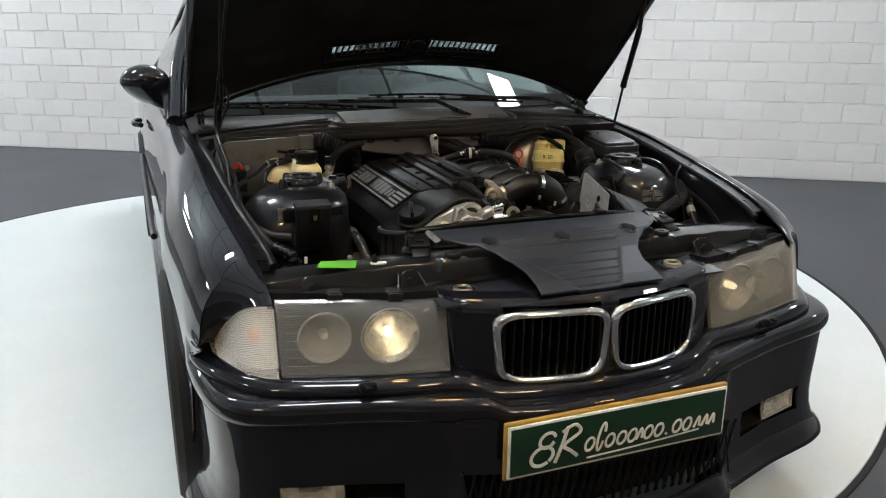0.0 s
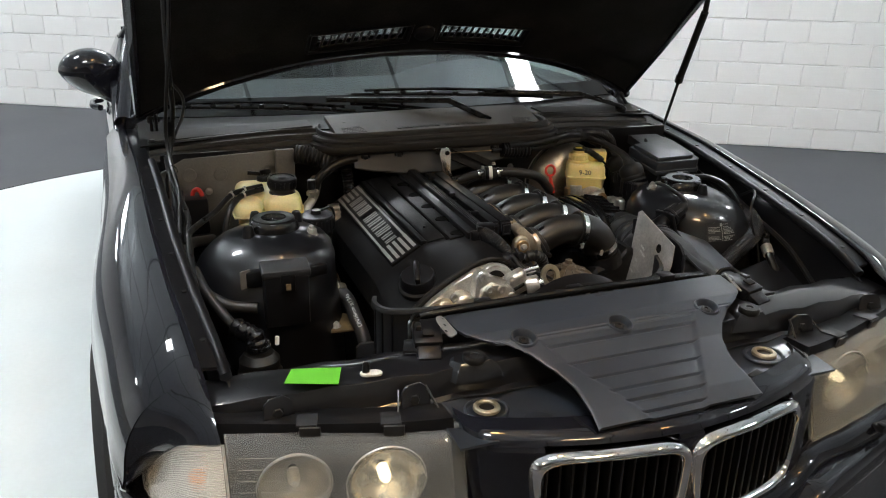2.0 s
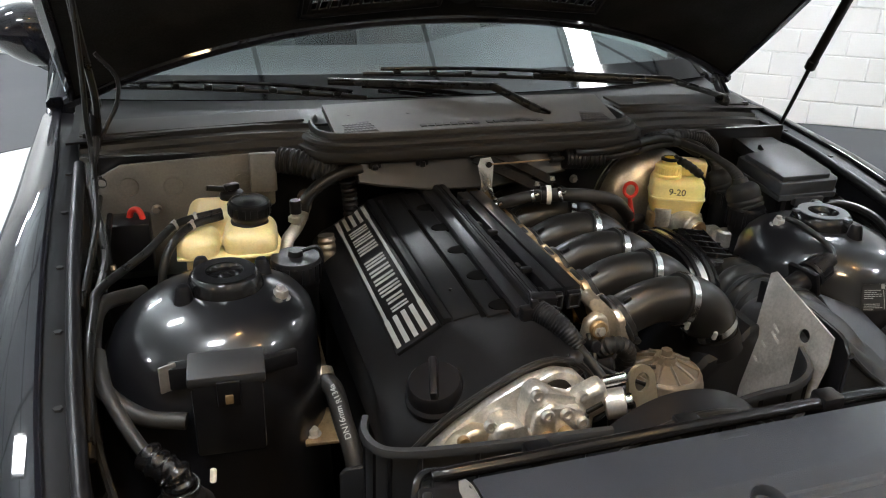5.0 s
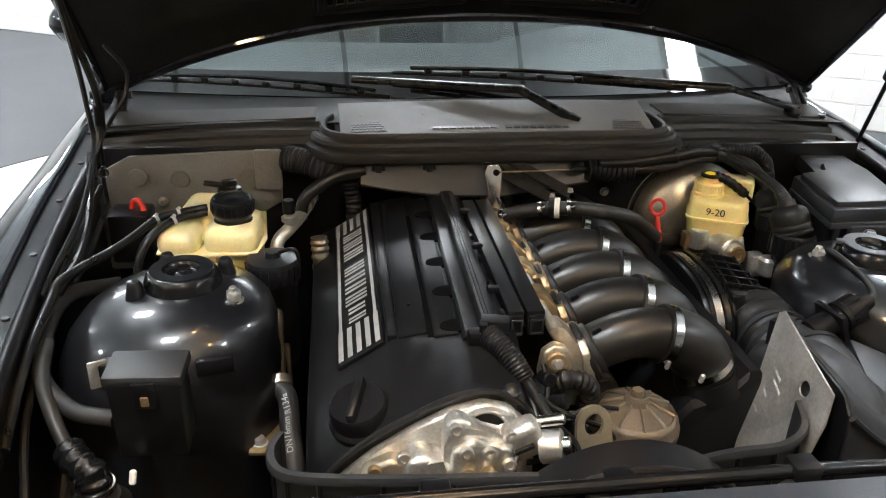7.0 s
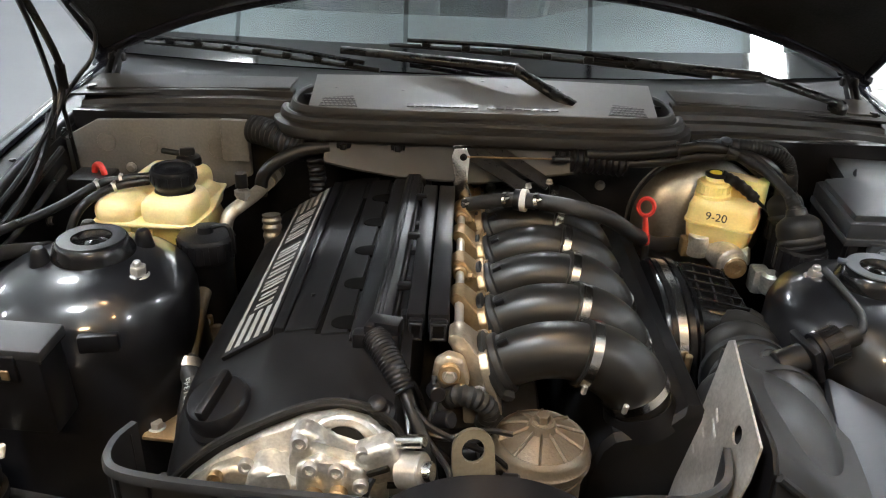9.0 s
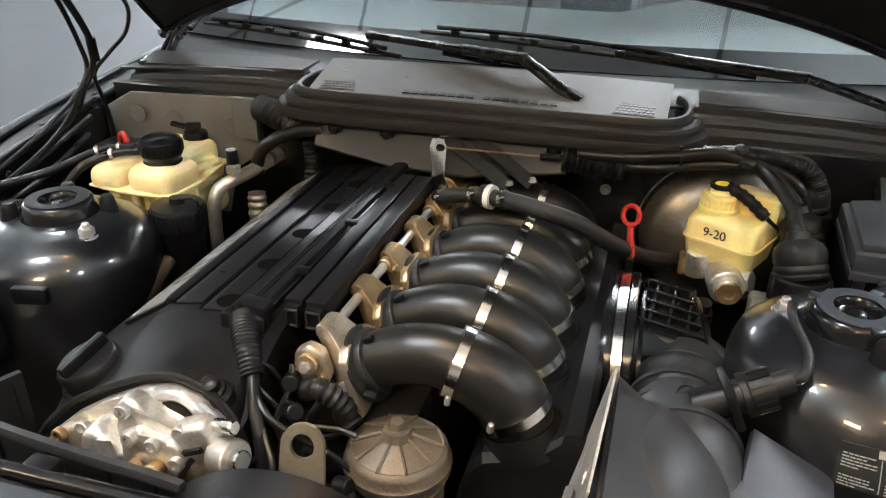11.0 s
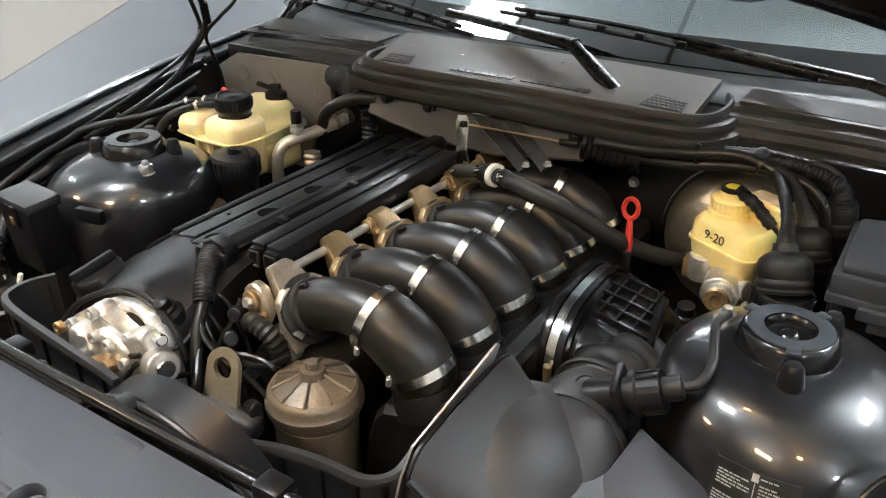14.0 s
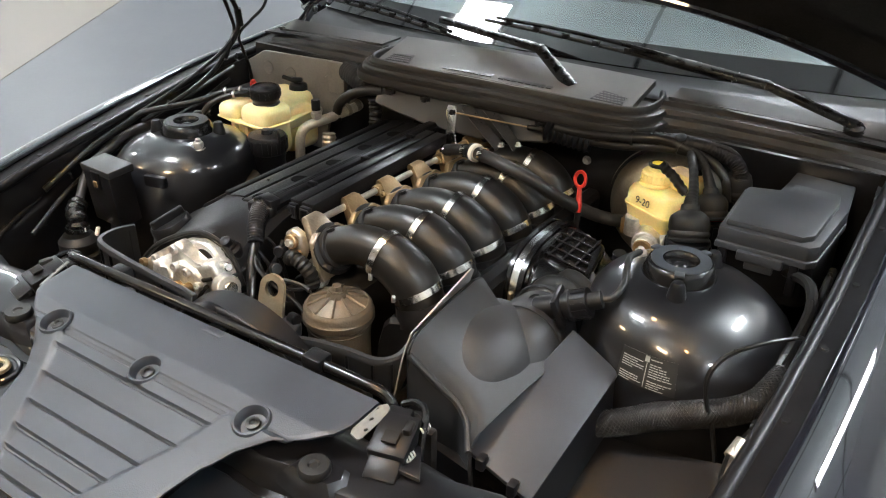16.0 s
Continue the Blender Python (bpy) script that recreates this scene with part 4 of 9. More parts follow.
# wheels
for i, (x, y) in enumerate(((-0.745, 0.80), (0.745, 0.80), (-0.745, 3.50), (0.745, 3.50))):
    s = -1 if x < 0 else 1
    bm = B()
    lathe(bm, [(0.215, -0.10), (0.29, -0.112), (0.308, -0.095), (0.312, -0.06), (0.312, 0.06), (0.308, 0.095), (0.29, 0.112), (0.215, 0.10)], (x, y, 0.312 + GZ), (x + s, y, 0.312 + GZ), 40)
    wheel = part("wheel", bm, TYRE, car, "black tyre on an alloy wheel")
    bm = B()
    lathe(bm, [(0.216, -0.10), (0.216, 0.10), (0.205, 0.10), (0.195, 0.06), (0.07, 0.075), (0.0, 0.08), (0, -0.05), (0.2, -0.06)], (x, y, 0.312 + GZ), (x + s, y, 0.312 + GZ), 36)
    part("rim", bm, RIM, wheel)

# body behind the fire wall
def side_pt(side):
    def f(u, v):
        y = 1.498 + 2.90 * u
        xo = out_x(y)
        low = max(0.22, arch_z(y, 3.50))
        pts = [(xo - 0.085, 0.925), (xo - 0.05, 0.90), (xo - 0.015, 0.83), (xo, 0.74), (xo + 0.003, mix(0.74, low, 0.4)), (xo - 0.004, mix(0.74, low, 0.8)), (xo, low)]
        k = v * (len(pts) - 1)
        i = min(int(k), len(pts) - 2)
        x, z = (mix(pts[i][j], pts[i + 1][j], k - i) for j in (0, 1))
        return (side * x, y, z)
    return f


for side in (-1, 1):
    bm = B()
    sheet(bm, lambda u, v: side_pt(side)(u * 0.445, v), 30, 18, 0.004 * side)
    door = part("door", bm, PAINT, car, "glossy black door", 50)
    bm = B()
    tube(bm, [(side * 0.845, 2.48, 0.79), (side * 0.872, 2.53, 0.79), (side * 0.872, 2.62, 0.79), (side * 0.845, 2.66, 0.79)], 0.012, 8)
    part("door_handle", bm, PAINT, door)
    bm = B()
    sheet(bm, lambda u, v: side_pt(side)(0.448 + u * 0.552, v), 40, 18, 0.004 * side)
    part("quarter_panel", bm, PAINT, car)
    bm = B()
    tube(bm, [(side * 0.845, 1.50, 0.55), (side * 0.852, 1.6, 0.55), (side * 0.852, 3.0, 0.55), (side * 0.845, 3.1, 0.55)], 0.011, 8)
    part("side_moulding", bm, PLASTIC, car)
    bm = B()
    span(bm, (side * 0.80, 1.16, 0.17), (side * 0.85, 3.15, 0.23), 0.012)
    part("sill", bm, PAINT, car)
    # greenhouse side: pillars and window
    glass_low = lambda u: Vector((side * (0.765 - 0.02 * u), mix(1.62, 3.52, u), 0.925))
    glass_top = lambda u: Vector((side * (0.60 - 0.03 * u), mix(2.16, 3.10, u), 1.30 - 0.03 * (2 * u - 1) ** 2))
    bm = B()
    sheet(bm, lambda u, v: glass_low(u).lerp(glass_top(u), v) + Vector((side * 0.02 * math.sin(v * 3.14), 0, 0)), 14, 8, 0.004 * -side)
    win = part("side_window", bm, GLASS, car)
    win.visible_shadow = False
    bm = B()
    tube(bm, [(side * 0.752, 1.46, 0.928), (side * 0.71, 1.76, 1.09), (side * 0.625, 2.10, 1.275), (side * 0.585, 2.25, 1.318)], 0.027, 10)
    tube(bm, [(side * 0.585, 2.25, 1.318), (side * 0.57, 2.7, 1.33), (side * 0.565, 3.08, 1.30), (side * 0.66, 3.4, 1.06), (side * 0.74, 3.56, 0.93)], 0.03, 10)
    pillar = part("roof_pillar", bm, PAINT, car)
    bm = B()
    tube(bm, [(side * 0.772, 1.60, 0.927), (side * 0.775, 2.4, 0.93), (side * 0.755, 3.5, 0.93)], 0.011, 8)
    part("window_seal", bm, RUBBER, car)
    # mirror
    bm = B()
    lathe(bm, [(0, -0.052), (0.036, -0.050), (0.060, -0.038), (0.073, -0.014), (0.076, 0.010), (0.073, 0.026), (0.069, 0.028), (0, 0.024)], (0, 0, 0), (0, 1, 0), 36)
    bmesh.ops.scale(bm, verts=bm.verts, vec=(1.08, 1.15, 0.80))
    for v in bm.verts:
        if v.co.z < 0:
            v.co.x -= side * 0.55 * -v.co.z
            v.co.z *= 1.25 + 3.0 * max(0, -side * v.co.x)
    bmesh.ops.rotate(bm, verts=bm.verts, cent=(0, 0, 0), matrix=Euler((0, 0, radians(-side * 14))).to_matrix())
    bmesh.ops.translate(bm, verts=bm.verts, vec=(side * 0.826, 1.70, 1.036))
    mirror = part("door_mirror", bm, PAINT, car, "glossy black rounded door mirror", 60)
    bm = B()
    tube(bm, [(side * 0.830, 1.715, 1.045), (side * 0.775, 1.71, 1.03), (side * 0.750, 1.68, 1.00)], 0.011, 8)
    tube(bm, [(side * 0.845, 1.70, 0.995), (side * 0.79, 1.69, 0.965), (side * 0.755, 1.66, 0.95)], 0.015, 8)
    part("arm", bm, PAINT, mirror)
    bm = B()
    prism(bm, [(1.44, 0.918), (1.56, 0.905), (1.76, 0.985), (1.70, 1.03), (1.62, 1.0)], -0.012, 0.012, Matrix.Translation((side * 0.768, 0, 0)) @ Matrix(((0, 0, 1, 0), (1, 0, 0, 0), (0, 1, 0, 0), (0, 0, 0, 1))), 0.006)
    part("mirror_foot", bm, PAINT, mirror)
bm = B()
sheet(bm, lambda u, v: (mix(-0.585, 0.585, u), mix(2.20, 3.12, v), 1.315 + 0.035 * (1 - (2 * u - 1) ** 2) + 0.02 * math.sin(v * 3.1) - 0.02 * v), 16, 12, -0.01)
part("roof", bm, PAINT, car)
bm = B()
sheet(bm, lambda u, v: (mix(-1, 1, u) * mix(0.56, 0.72, v), mix(3.10, 3.62, v) + 0.04 * (1 - (2 * u - 1) ** 2), mix(1.318, 0.955, v) + 0.03 * (1 - (2 * u - 1) ** 2)), 14, 8, -0.005)
rear_glass = part("rear_window", bm, GLASS, car)
rear_glass.visible_shadow = False
bm = B()
sheet(bm, lambda u, v: (mix(-1, 1, u) * mix(0.77, 0.70, v), mix(3.58, 4.36, v), 0.935 + 0.03 * (1 - (2 * u - 1) ** 2) - 0.03 * v ** 2), 14, 10, -0.01)
part("boot_lid", bm, PAINT, car)
bm = B()
sheet(bm, lambda u, v: (mix(-0.755, 0.755, u), 4.40 + 0.05 * (1 - (2 * u - 1) ** 2) + 0.03 * math.sin(v * 3.1), mix(0.22, 0.91, v)), 16, 10, 0.01)
part("rear_bumper", bm, PAINT, car)
bm = B()
span(bm, (-0.74, 1.50, 0.20), (0.74, 4.38, 0.24), 0.004)
part("floor_pan", bm, DARK, car)

# wind screen and cabin
SCREEN = lambda u, v: (mix(-1, 1, u) * mix(0.715, 0.585, v), mix(1.315 + 0.14 * (2 * u - 1) ** 2, 2.16 + 0.08 * (2 * u - 1) ** 2, v), mix(0.958 - 0.012 * (2 * u - 1) ** 2, 1.325 - 0.02 * (2 * u - 1) ** 2, v) + 0.035 * math.sin(v * math.pi))
bm = B()
sheet(bm, SCREEN, 24, 14, -0.005)
ws = part("windscreen", bm, GLASS, car, "slightly blue tinted windscreen glass", 70)
ws.visible_shadow = False
bm = B()
sheet(bm, lambda u, v: Vector(SCREEN(u, v * 0.075 - 0.01)) + Vector((0, 0, 0.0025)), 24, 3, -0.003)
part("screen_border", bm, GLAZED, ws)
for e in (0.0, 1.0):
    bm = B()
    tube(bm, [Vector(SCREEN(e, v)) + Vector((0, 0, 0.004)) for v in (0, 0.4, 0.8, 1)], 0.010, 6)
    part("screen_seal", bm, RUBBER, ws)
bm = B()
sheet(bm, lambda u, v: (mix(-0.70, 0.70, u), mix(1.42, 1.95, v) + 0.06 * (2 * u - 1) ** 2, 0.93 + 0.015 * math.sin(v * 3.1) + 0.045 * (u > 0.6) * math.sin((u - 0.6) / 0.4 * 3.14) * v), 20, 8, -0.02)
part("dashboard", bm, SEATMAT, car)
for x in (-0.36, 0.36):
    bm = B()
    box(bm, (x, 2.72, 0.66), (0.48, 0.14, 0.62), 0.05, (-14, 0, 0), 3)
    box(bm, (x, 2.42, 0.40), (0.48, 0.50, 0.16), 0.05, (0, 0, 0), 3)
    box(bm, (x, 2.82, 1.06), (0.26, 0.09, 0.20), 0.04, (-10, 0, 0), 3)
    part("seat", bm, SEATMAT, car)
bm = B()
lathe(bm, [(0.178, 0.0), (0.190, 0.012), (0.202, 0.0), (0.190, -0.012), (0.178, 0.0)], (0.36, 2.02, 0.93), (0.36, 1.7, 1.06), 32)
part("steering_wheel", bm, SEATMAT, car)

# ---- the open hood ----
HD, HN = Vector((0, -0.731, 0.682)), Vector((0, 0.682, 0.731))


def hood_pt(u, s, lift=0.0):
    """u from -1 to 1 across, s metres up along the hood from its rear edge."""
    a = abs(u)
    f = s / 1.12
    rear = 0.205 * (1 - a ** 2.3) * (1 - f) + 0.07 * (1 - a ** 2) * f
    p = Vector((u * mix(0.728, 0.705, f), 1.372, 0.948)) + HD * (rear + s) + HN * (0.036 * (1 - a ** 2) + lift)
    return p


SLOT_S = (0.062, 0.124)
SLOT_X = (0.048, 0.282)
SLOT_MID = -0.018


def slot_hole(u, v):
    s = v * 1.12
    x = abs((u * 2 - 1) * 0.725 - SLOT_MID)
    return SLOT_S[0] < s < SLOT_S[1] and SLOT_X[0] < x < SLOT_X[1]


bm = B()
sheet(bm, lambda u, v: hood_pt(u * 2 - 1, v * 1.12, 0.026), 64, 56, 0.003, slot_hole)
hood = part("hood", bm, PAINT, car, "open glossy black hood with a felt lined underside", 50)
bm = B()
sheet(bm, lambda u, v: hood_pt((u * 2 - 1) * 0.985, 0.008 + v * 1.10, 0.010 + 0.008 * math.sin(v * 9) * math.sin(u * 12) * (v > 0.12)), 64, 56, -0.003, slot_hole)
part("hood_liner", bm, FELT, hood, "matt black felt lining")
for side in (-1, 1):
    bm = B()
    for k in range(13):
        x = SLOT_MID + side * mix(SLOT_X[0] + 0.002, SLOT_X[1] - 0.002, k / 12)
        u = x / 0.725
        a, b = hood_pt(u, SLOT_S[0] - 0.004, 0.010), hood_pt(u, SLOT_S[1] + 0.004, 0.010)
        skew = Vector((0.006, 0, 0))
        tube(bm, [a, b + skew], 0.0034, 6)
    part("vent_bar", bm, PLASTIC, hood)
    # frame round the vent
    bm = B()
    ps = [hood_pt((SLOT_MID + side * x) / 0.725, s, 0.006) for x, s in ((SLOT_X[0] - 0.01, SLOT_S[0] - 0.008), (SLOT_X[1] + 0.01, SLOT_S[0] - 0.008), (SLOT_X[1] + 0.01, SLOT_S[1] + 0.008), (SLOT_X[0] - 0.01, SLOT_S[1] + 0.008))]
    for i in range(4):
        tube(bm, [ps[i], ps[(i + 1) % 4]], 0.005, 6)
    part("vent_frame", bm, PLASTIC, hood)
    # rolled edges
    bm = B()
    tube(bm, [hood_pt(side * 0.985, s, 0.010) for s in (0.0, 0.3, 0.7, 1.12)], lambda f: 0.008 + 0.005 * min(1, f * 4), 8)
    part("hood_edge", bm, PAINT, hood)
    # hinge
    bm = B()
    loft(bm, [[hood_pt(side * u, q, h) for u, q in ((0.955, -0.01), (0.885, 0.0), (0.870, 0.09), (0.885, 0.175), (0.930, 0.175), (0.950, 0.09))] for h in (0.013, 0.020)])
    hinge = part("hood_hinge", bm, BAYPAINT, hood, "black hood hinge")
    bm = B()
    box(bm, (side * 0.688, 1.318, 0.930), (0.010, 0.105, 0.026), 0.004, (33, 0, 0))
    box(bm, (side * 0.676, 1.335, 0.946), (0.008, 0.070, 0.020), 0.003, (40, 0, 0))
    part("hinge_arm", bm, BAYPAINT, hinge)
    bm = B()
    prism(bm, [(-0.020, -0.030), (0.018, -0.034), (0.022, 0.020), (0.004, 0.036), (-0.018, 0.030)], 0.0, 0.006, Matrix.Translation((side * 0.684, 1.268, 0.916)), 0.002)
    part("hinge_foot", bm, BAYPAINT, hinge)
    for q in ((side * 0.680, 1.285, 0.921), (side * 0.690, 1.252, 0.921)):
        bm = B()
        hexbolt(bm, q, (0, 0, 1), 0.008, 0.008)
        part("bolt", bm, CABLE, hinge)
    for q in (0.045, 0.135):
        bm = B()
        a = Vector(hood_pt(side * 0.912, q, 0.019))
        hexbolt(bm, a, Vector(hood_pt(side * 0.912, q, 0.5)) - a, 0.009, 0.007)
        part("bolt", bm, CABLE, hinge)
    bm = B()
    cyl(bm, (side * 0.667, 1.352, 0.958), (side * 0.697, 1.352, 0.958), 0.008, seg=14)
    part("pivot_pin", bm, STAYMET, hinge)
bm = B()
tube(bm, [hood_pt(u, 0.0, 0.010) for u in [-1 + k * 0.1 for k in range(21)]], 0.012, 8, 3)
part("hood_rear_edge", bm, PAINT, hood)
bm = B()
lathe(bm, [(0, 0), (0.028, 0), (0.026, 0.006), (0.012, 0.008), (0, 0.008)], hood_pt(SLOT_MID / 0.725, 0.093, 0.006), hood_pt(SLOT_MID / 0.725, 0.093, -0.5), 20)
part("liner_plug", bm, PLASTIC, hood)

# gas strut on the far side
STRUT_TOP = (0.658, 0.965, 1.235)
strut = thing("hood_strut", (0.705, 1.145, 0.90), "black gas strut holding the hood open", "gas strut")
bm = B()
cyl(bm, (0.705, 1.145, 0.90), (0.680, 1.064, 1.050), 0.0042, seg=10)
part("rod", bm, CABLE, strut)
bm = B()
cyl(bm, (0.680, 1.064, 1.050), STRUT_TOP, 0.0095, seg=14)
cyl(bm, (0.6815, 1.069, 1.041), (0.6785, 1.059, 1.060), 0.011, seg=14)
part("body", bm, CABLE, strut)
bm = B()
cyl(bm, STRUT_TOP, (0.660, 0.955, 1.33), 0.007, seg=10)
part("bracket", bm, CABLE, strut)

# ---- the engine ----
engine = thing("engine", (-0.15, 0.80, 0.25), "black straight six engine with satin black intake pipes", "engine", shift=(0.008, 0.006, -0.001))
bm = B()
span(bm, (-0.318, 0.52, 0.26), (-0.04, 1.06, 0.73), 0.02)
span(bm, (-0.06, 0.55, 0.40), (0.06, 1.05, 0.76), 0.015)
part("block", bm, DARK, engine, "grimy dark engine block")

CSEC = [(-0.338, 0.712), (-0.3365, 0.748), (-0.333, 0.770), (-0.322, 0.782), (-0.304, 0.7905), (-0.264, 0.8155), (-0.241, 0.830), (-0.233, 0.836), (-0.200, 0.842), (-0.165, 0.846), (-0.135, 0.848), (-0.095, 0.852), (-0.085, 0.846), (-0.080, 0.80), (-0.078, 0.70)]
cover_z = lambda x: table(x, CSEC)
ARCH = [(-0.345, 0.695), (-0.335, 0.714), (-0.305, 0.752), (-0.270, 0.784), (-0.225, 0.812), (-0.18, 0.834), (-0.145, 0.841), (-0.112, 0.832), (-0.090, 0.808), (-0.078, 0.775)]
bm = B()
rings = []
for y, f, dx in ((1.062, 0.0, 0.004), (1.055, 0.0, 0.0), (0.90, 0.0, 0.0), (0.70, 0.0, 0.0), (0.600, 0.0, 0.0), (0.575, 0.10, 0.0), (0.545, 0.32, 0.0), (0.515, 0.66, 0.001), (0.494, 0.92, 0.003), (0.484, 1.0, 0.004), (0.478, 1.1, 0.005)):
    # the nose of the cover falls to an arch over the timing case
    rings.append([(x + (dx if x < -0.2 else -dx), y, z + min(0, table(x, ARCH) + 0.004 - z) * f) for x, z in CSEC])
loft(bm, rings)
cover = part("valve_cover", bm, CRACKLE, engine, "black crackle painted valve cover", 30)
bm = B()
tube(bm, [(x, 0.477, z + 0.001) for x, z in ARCH[1:]], 0.004, 8)
part("gasket", bm, RUBBER, cover)
bm = B()
prism(bm, [(-0.034, 0.602), (0.034, 0.602), (0.033, 1.043), (-0.031, 1.043)], 0.0, 0.006, Matrix.Translation((-0.2675, 0, 0.8125)) @ Matrix.Rotation(radians(-32), 4, "Y"), 0.002)
badge = part("badge_plate", bm, CRACKLE, cover)
BM = Matrix.Translation((-0.2675, 0, 0.8125)) @ Matrix.Rotation(radians(-32), 4, "Y")


def flat(bm, x, y, w, h, z=0.0063, m=BM, t=0.0006):
    r = bmesh.ops.create_cube(bm, size=1, matrix=m @ Matrix.LocRotScale((x, y, z), None, (w, h, t)))
    return bm


for k in range(5):
    bm = B()
    x = -0.0264 + 0.0132 * k
    flat(bm, x, 0.645, 0.0068, 0.070)
    part("stripe", bm, BADGEINK, badge)
    bm = B()
    flat(bm, x, 1.012, 0.0068, 0.052)
    part("stripe", bm, BADGEINK, badge)
for x in (-0.0264, 0.0264):
    bm = B()
    flat(bm, x, 0.83, 0.0045, 0.32)
    part("stripe", bm, BADGEINK, badge)
y = 0.974
for w, lines in ((0.026, 3), (0.028, 3), (0.030, 3), (0.010, 0), (0.030, 3), (0.022, 2), (0.022, 2), (0.030, 3), (0.020, 2), (0.016, 2)):
    if lines:
        for j in range(lines):
            bm = B()
            flat(bm, 0, y - w * (j + 0.35) / lines, 0.034 if w > 0.021 else 0.026, w / lines * 0.52)
            part("emblem_bar", bm, BADGEINK, badge)
    y -= w + 0.006
bm = B()
span(bm, (-0.238, 0.602, 0.826), (-0.226, 1.045, 0.8425), 0.002)
part("ridge", bm, CRACKLE, cover)
# two raised panels; a near-black strip between them stands in for the gap's shade
for xs, y0 in (((-0.2255, -0.216, -0.203, -0.1895), 0.600), ((-0.1835, -0.176, -0.166, -0.1535), 0.588)):
    bm = B()
    rings = []
    for y, lift in ((y0, -0.001), (y0 + 0.001, 0.0022), (y0 + 0.004, 0.0034), (0.75, 0.0036), (0.90, 0.0036), (1.040, 0.0034), (1.046, -0.001)):
        sk = 0.014 * (y - 0.60)
        edge = [(xs[0], -0.001), (xs[0] + 0.0005, lift - 0.0008), (xs[0] + 0.0018, lift)]
        edge += [(x, lift) for x in xs[1:-1]]
        edge += [(xs[-1] - 0.0018, lift), (xs[-1] - 0.0005, lift - 0.0008), (xs[-1], -0.001)]
        rings.append([(x + sk, y, cover_z(x) + h) for x, h in edge] + [(xs[-1] + sk, y, cover_z(xs[-1]) - 0.006), (xs[0] + sk, y, cover_z(xs[0]) - 0.006)])
    loft(bm, rings)
    part("raised_panel", bm, CRACKLE, cover, "", 30)
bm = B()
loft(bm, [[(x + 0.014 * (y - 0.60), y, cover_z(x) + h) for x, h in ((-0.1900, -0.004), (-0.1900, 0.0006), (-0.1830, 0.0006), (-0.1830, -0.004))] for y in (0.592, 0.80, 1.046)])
part("groove", bm, SHADEBLACK, cover)
# flat near-black half rounds put the shade of the bolt wells into colour
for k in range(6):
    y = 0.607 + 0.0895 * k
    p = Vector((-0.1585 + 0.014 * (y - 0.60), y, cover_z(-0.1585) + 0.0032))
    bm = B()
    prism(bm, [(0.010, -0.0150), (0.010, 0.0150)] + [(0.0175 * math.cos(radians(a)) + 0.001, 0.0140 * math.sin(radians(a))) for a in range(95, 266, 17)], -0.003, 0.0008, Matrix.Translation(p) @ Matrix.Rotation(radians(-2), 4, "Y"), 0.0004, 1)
    part("bolt_well", bm, SHADEBLACK, cover)
bm = B()
hexbolt(bm, (-0.206, 0.672, 0.842), (0, 0, 1), 0.0025, 0.004)
part("clip", bm, CABLE, cover)
bm = B()
tube(bm, [(-0.324, 0.968, 0.815), (-0.322, 0.962, 0.775), (-0.320, 0.955, 0.70)], lambda f: 0.014 + 0.0012 * math.sin(f * 160), 16, 16)
part("heat_sleeve", bm, PIPEMET, engine, "golden ribbed heat sleeve")
# folded cable duct over the coils
bm = B()
prof = [(-0.152, 0.845), (-0.1505, 0.853), (-0.1475, 0.8555), (-0.134, 0.8560), (-0.131, 0.8575), (-0.129, 0.8630), (-0.1265, 0.8655), (-0.1240, 0.8658), (-0.1235, 0.8648), (-0.1225, 0.8648), (-0.1220, 0.8659), (-0.1195, 0.8659), (-0.1190, 0.8648), (-0.1180, 0.8648), (-0.1175, 0.8660), (-0.1120, 0.8660), (-0.1085, 0.8645), (-0.1065, 0.8590), (-0.1040, 0.858), (-0.103, 0.845)]
loft(bm, [[(x + 0.018 * (y - 0.575), y, z - (0.004 if y < 0.58 else 0)) for x, z in prof] for y in (0.575, 0.583, 0.70, 0.85, 1.03)])
duct = part("coil_cover", bm, PLASTIC, engine, "black folded plastic coil cover", 25)
for k in range(6):
    bm = B()
    box(bm, (-0.096, 0.62 + 0.08 * k, 0.853), (0.007, 0.014, 0.012), 0.002)
    part("tab", bm, PLASTIC, duct)
for y in (0.665, 0.80, 0.935):
    bm = B()
    box(bm, (-0.101 + 0.018 * (y - 0.575), y, 0.8665), (0.016, 0.010, 0.008), 0.002)
    part("clip", bm, PLASTIC, duct)
bm = B()
box(bm, (-0.113, 0.579, 0.866), (0.034, 0.020, 0.014), 0.002, (0, 0, -12))
box(bm, (-0.128, 0.572, 0.863), (0.010, 0.016, 0.018), 0.002, (0, 0, -12))
part("duct_plug", bm, PLASTIC, duct)
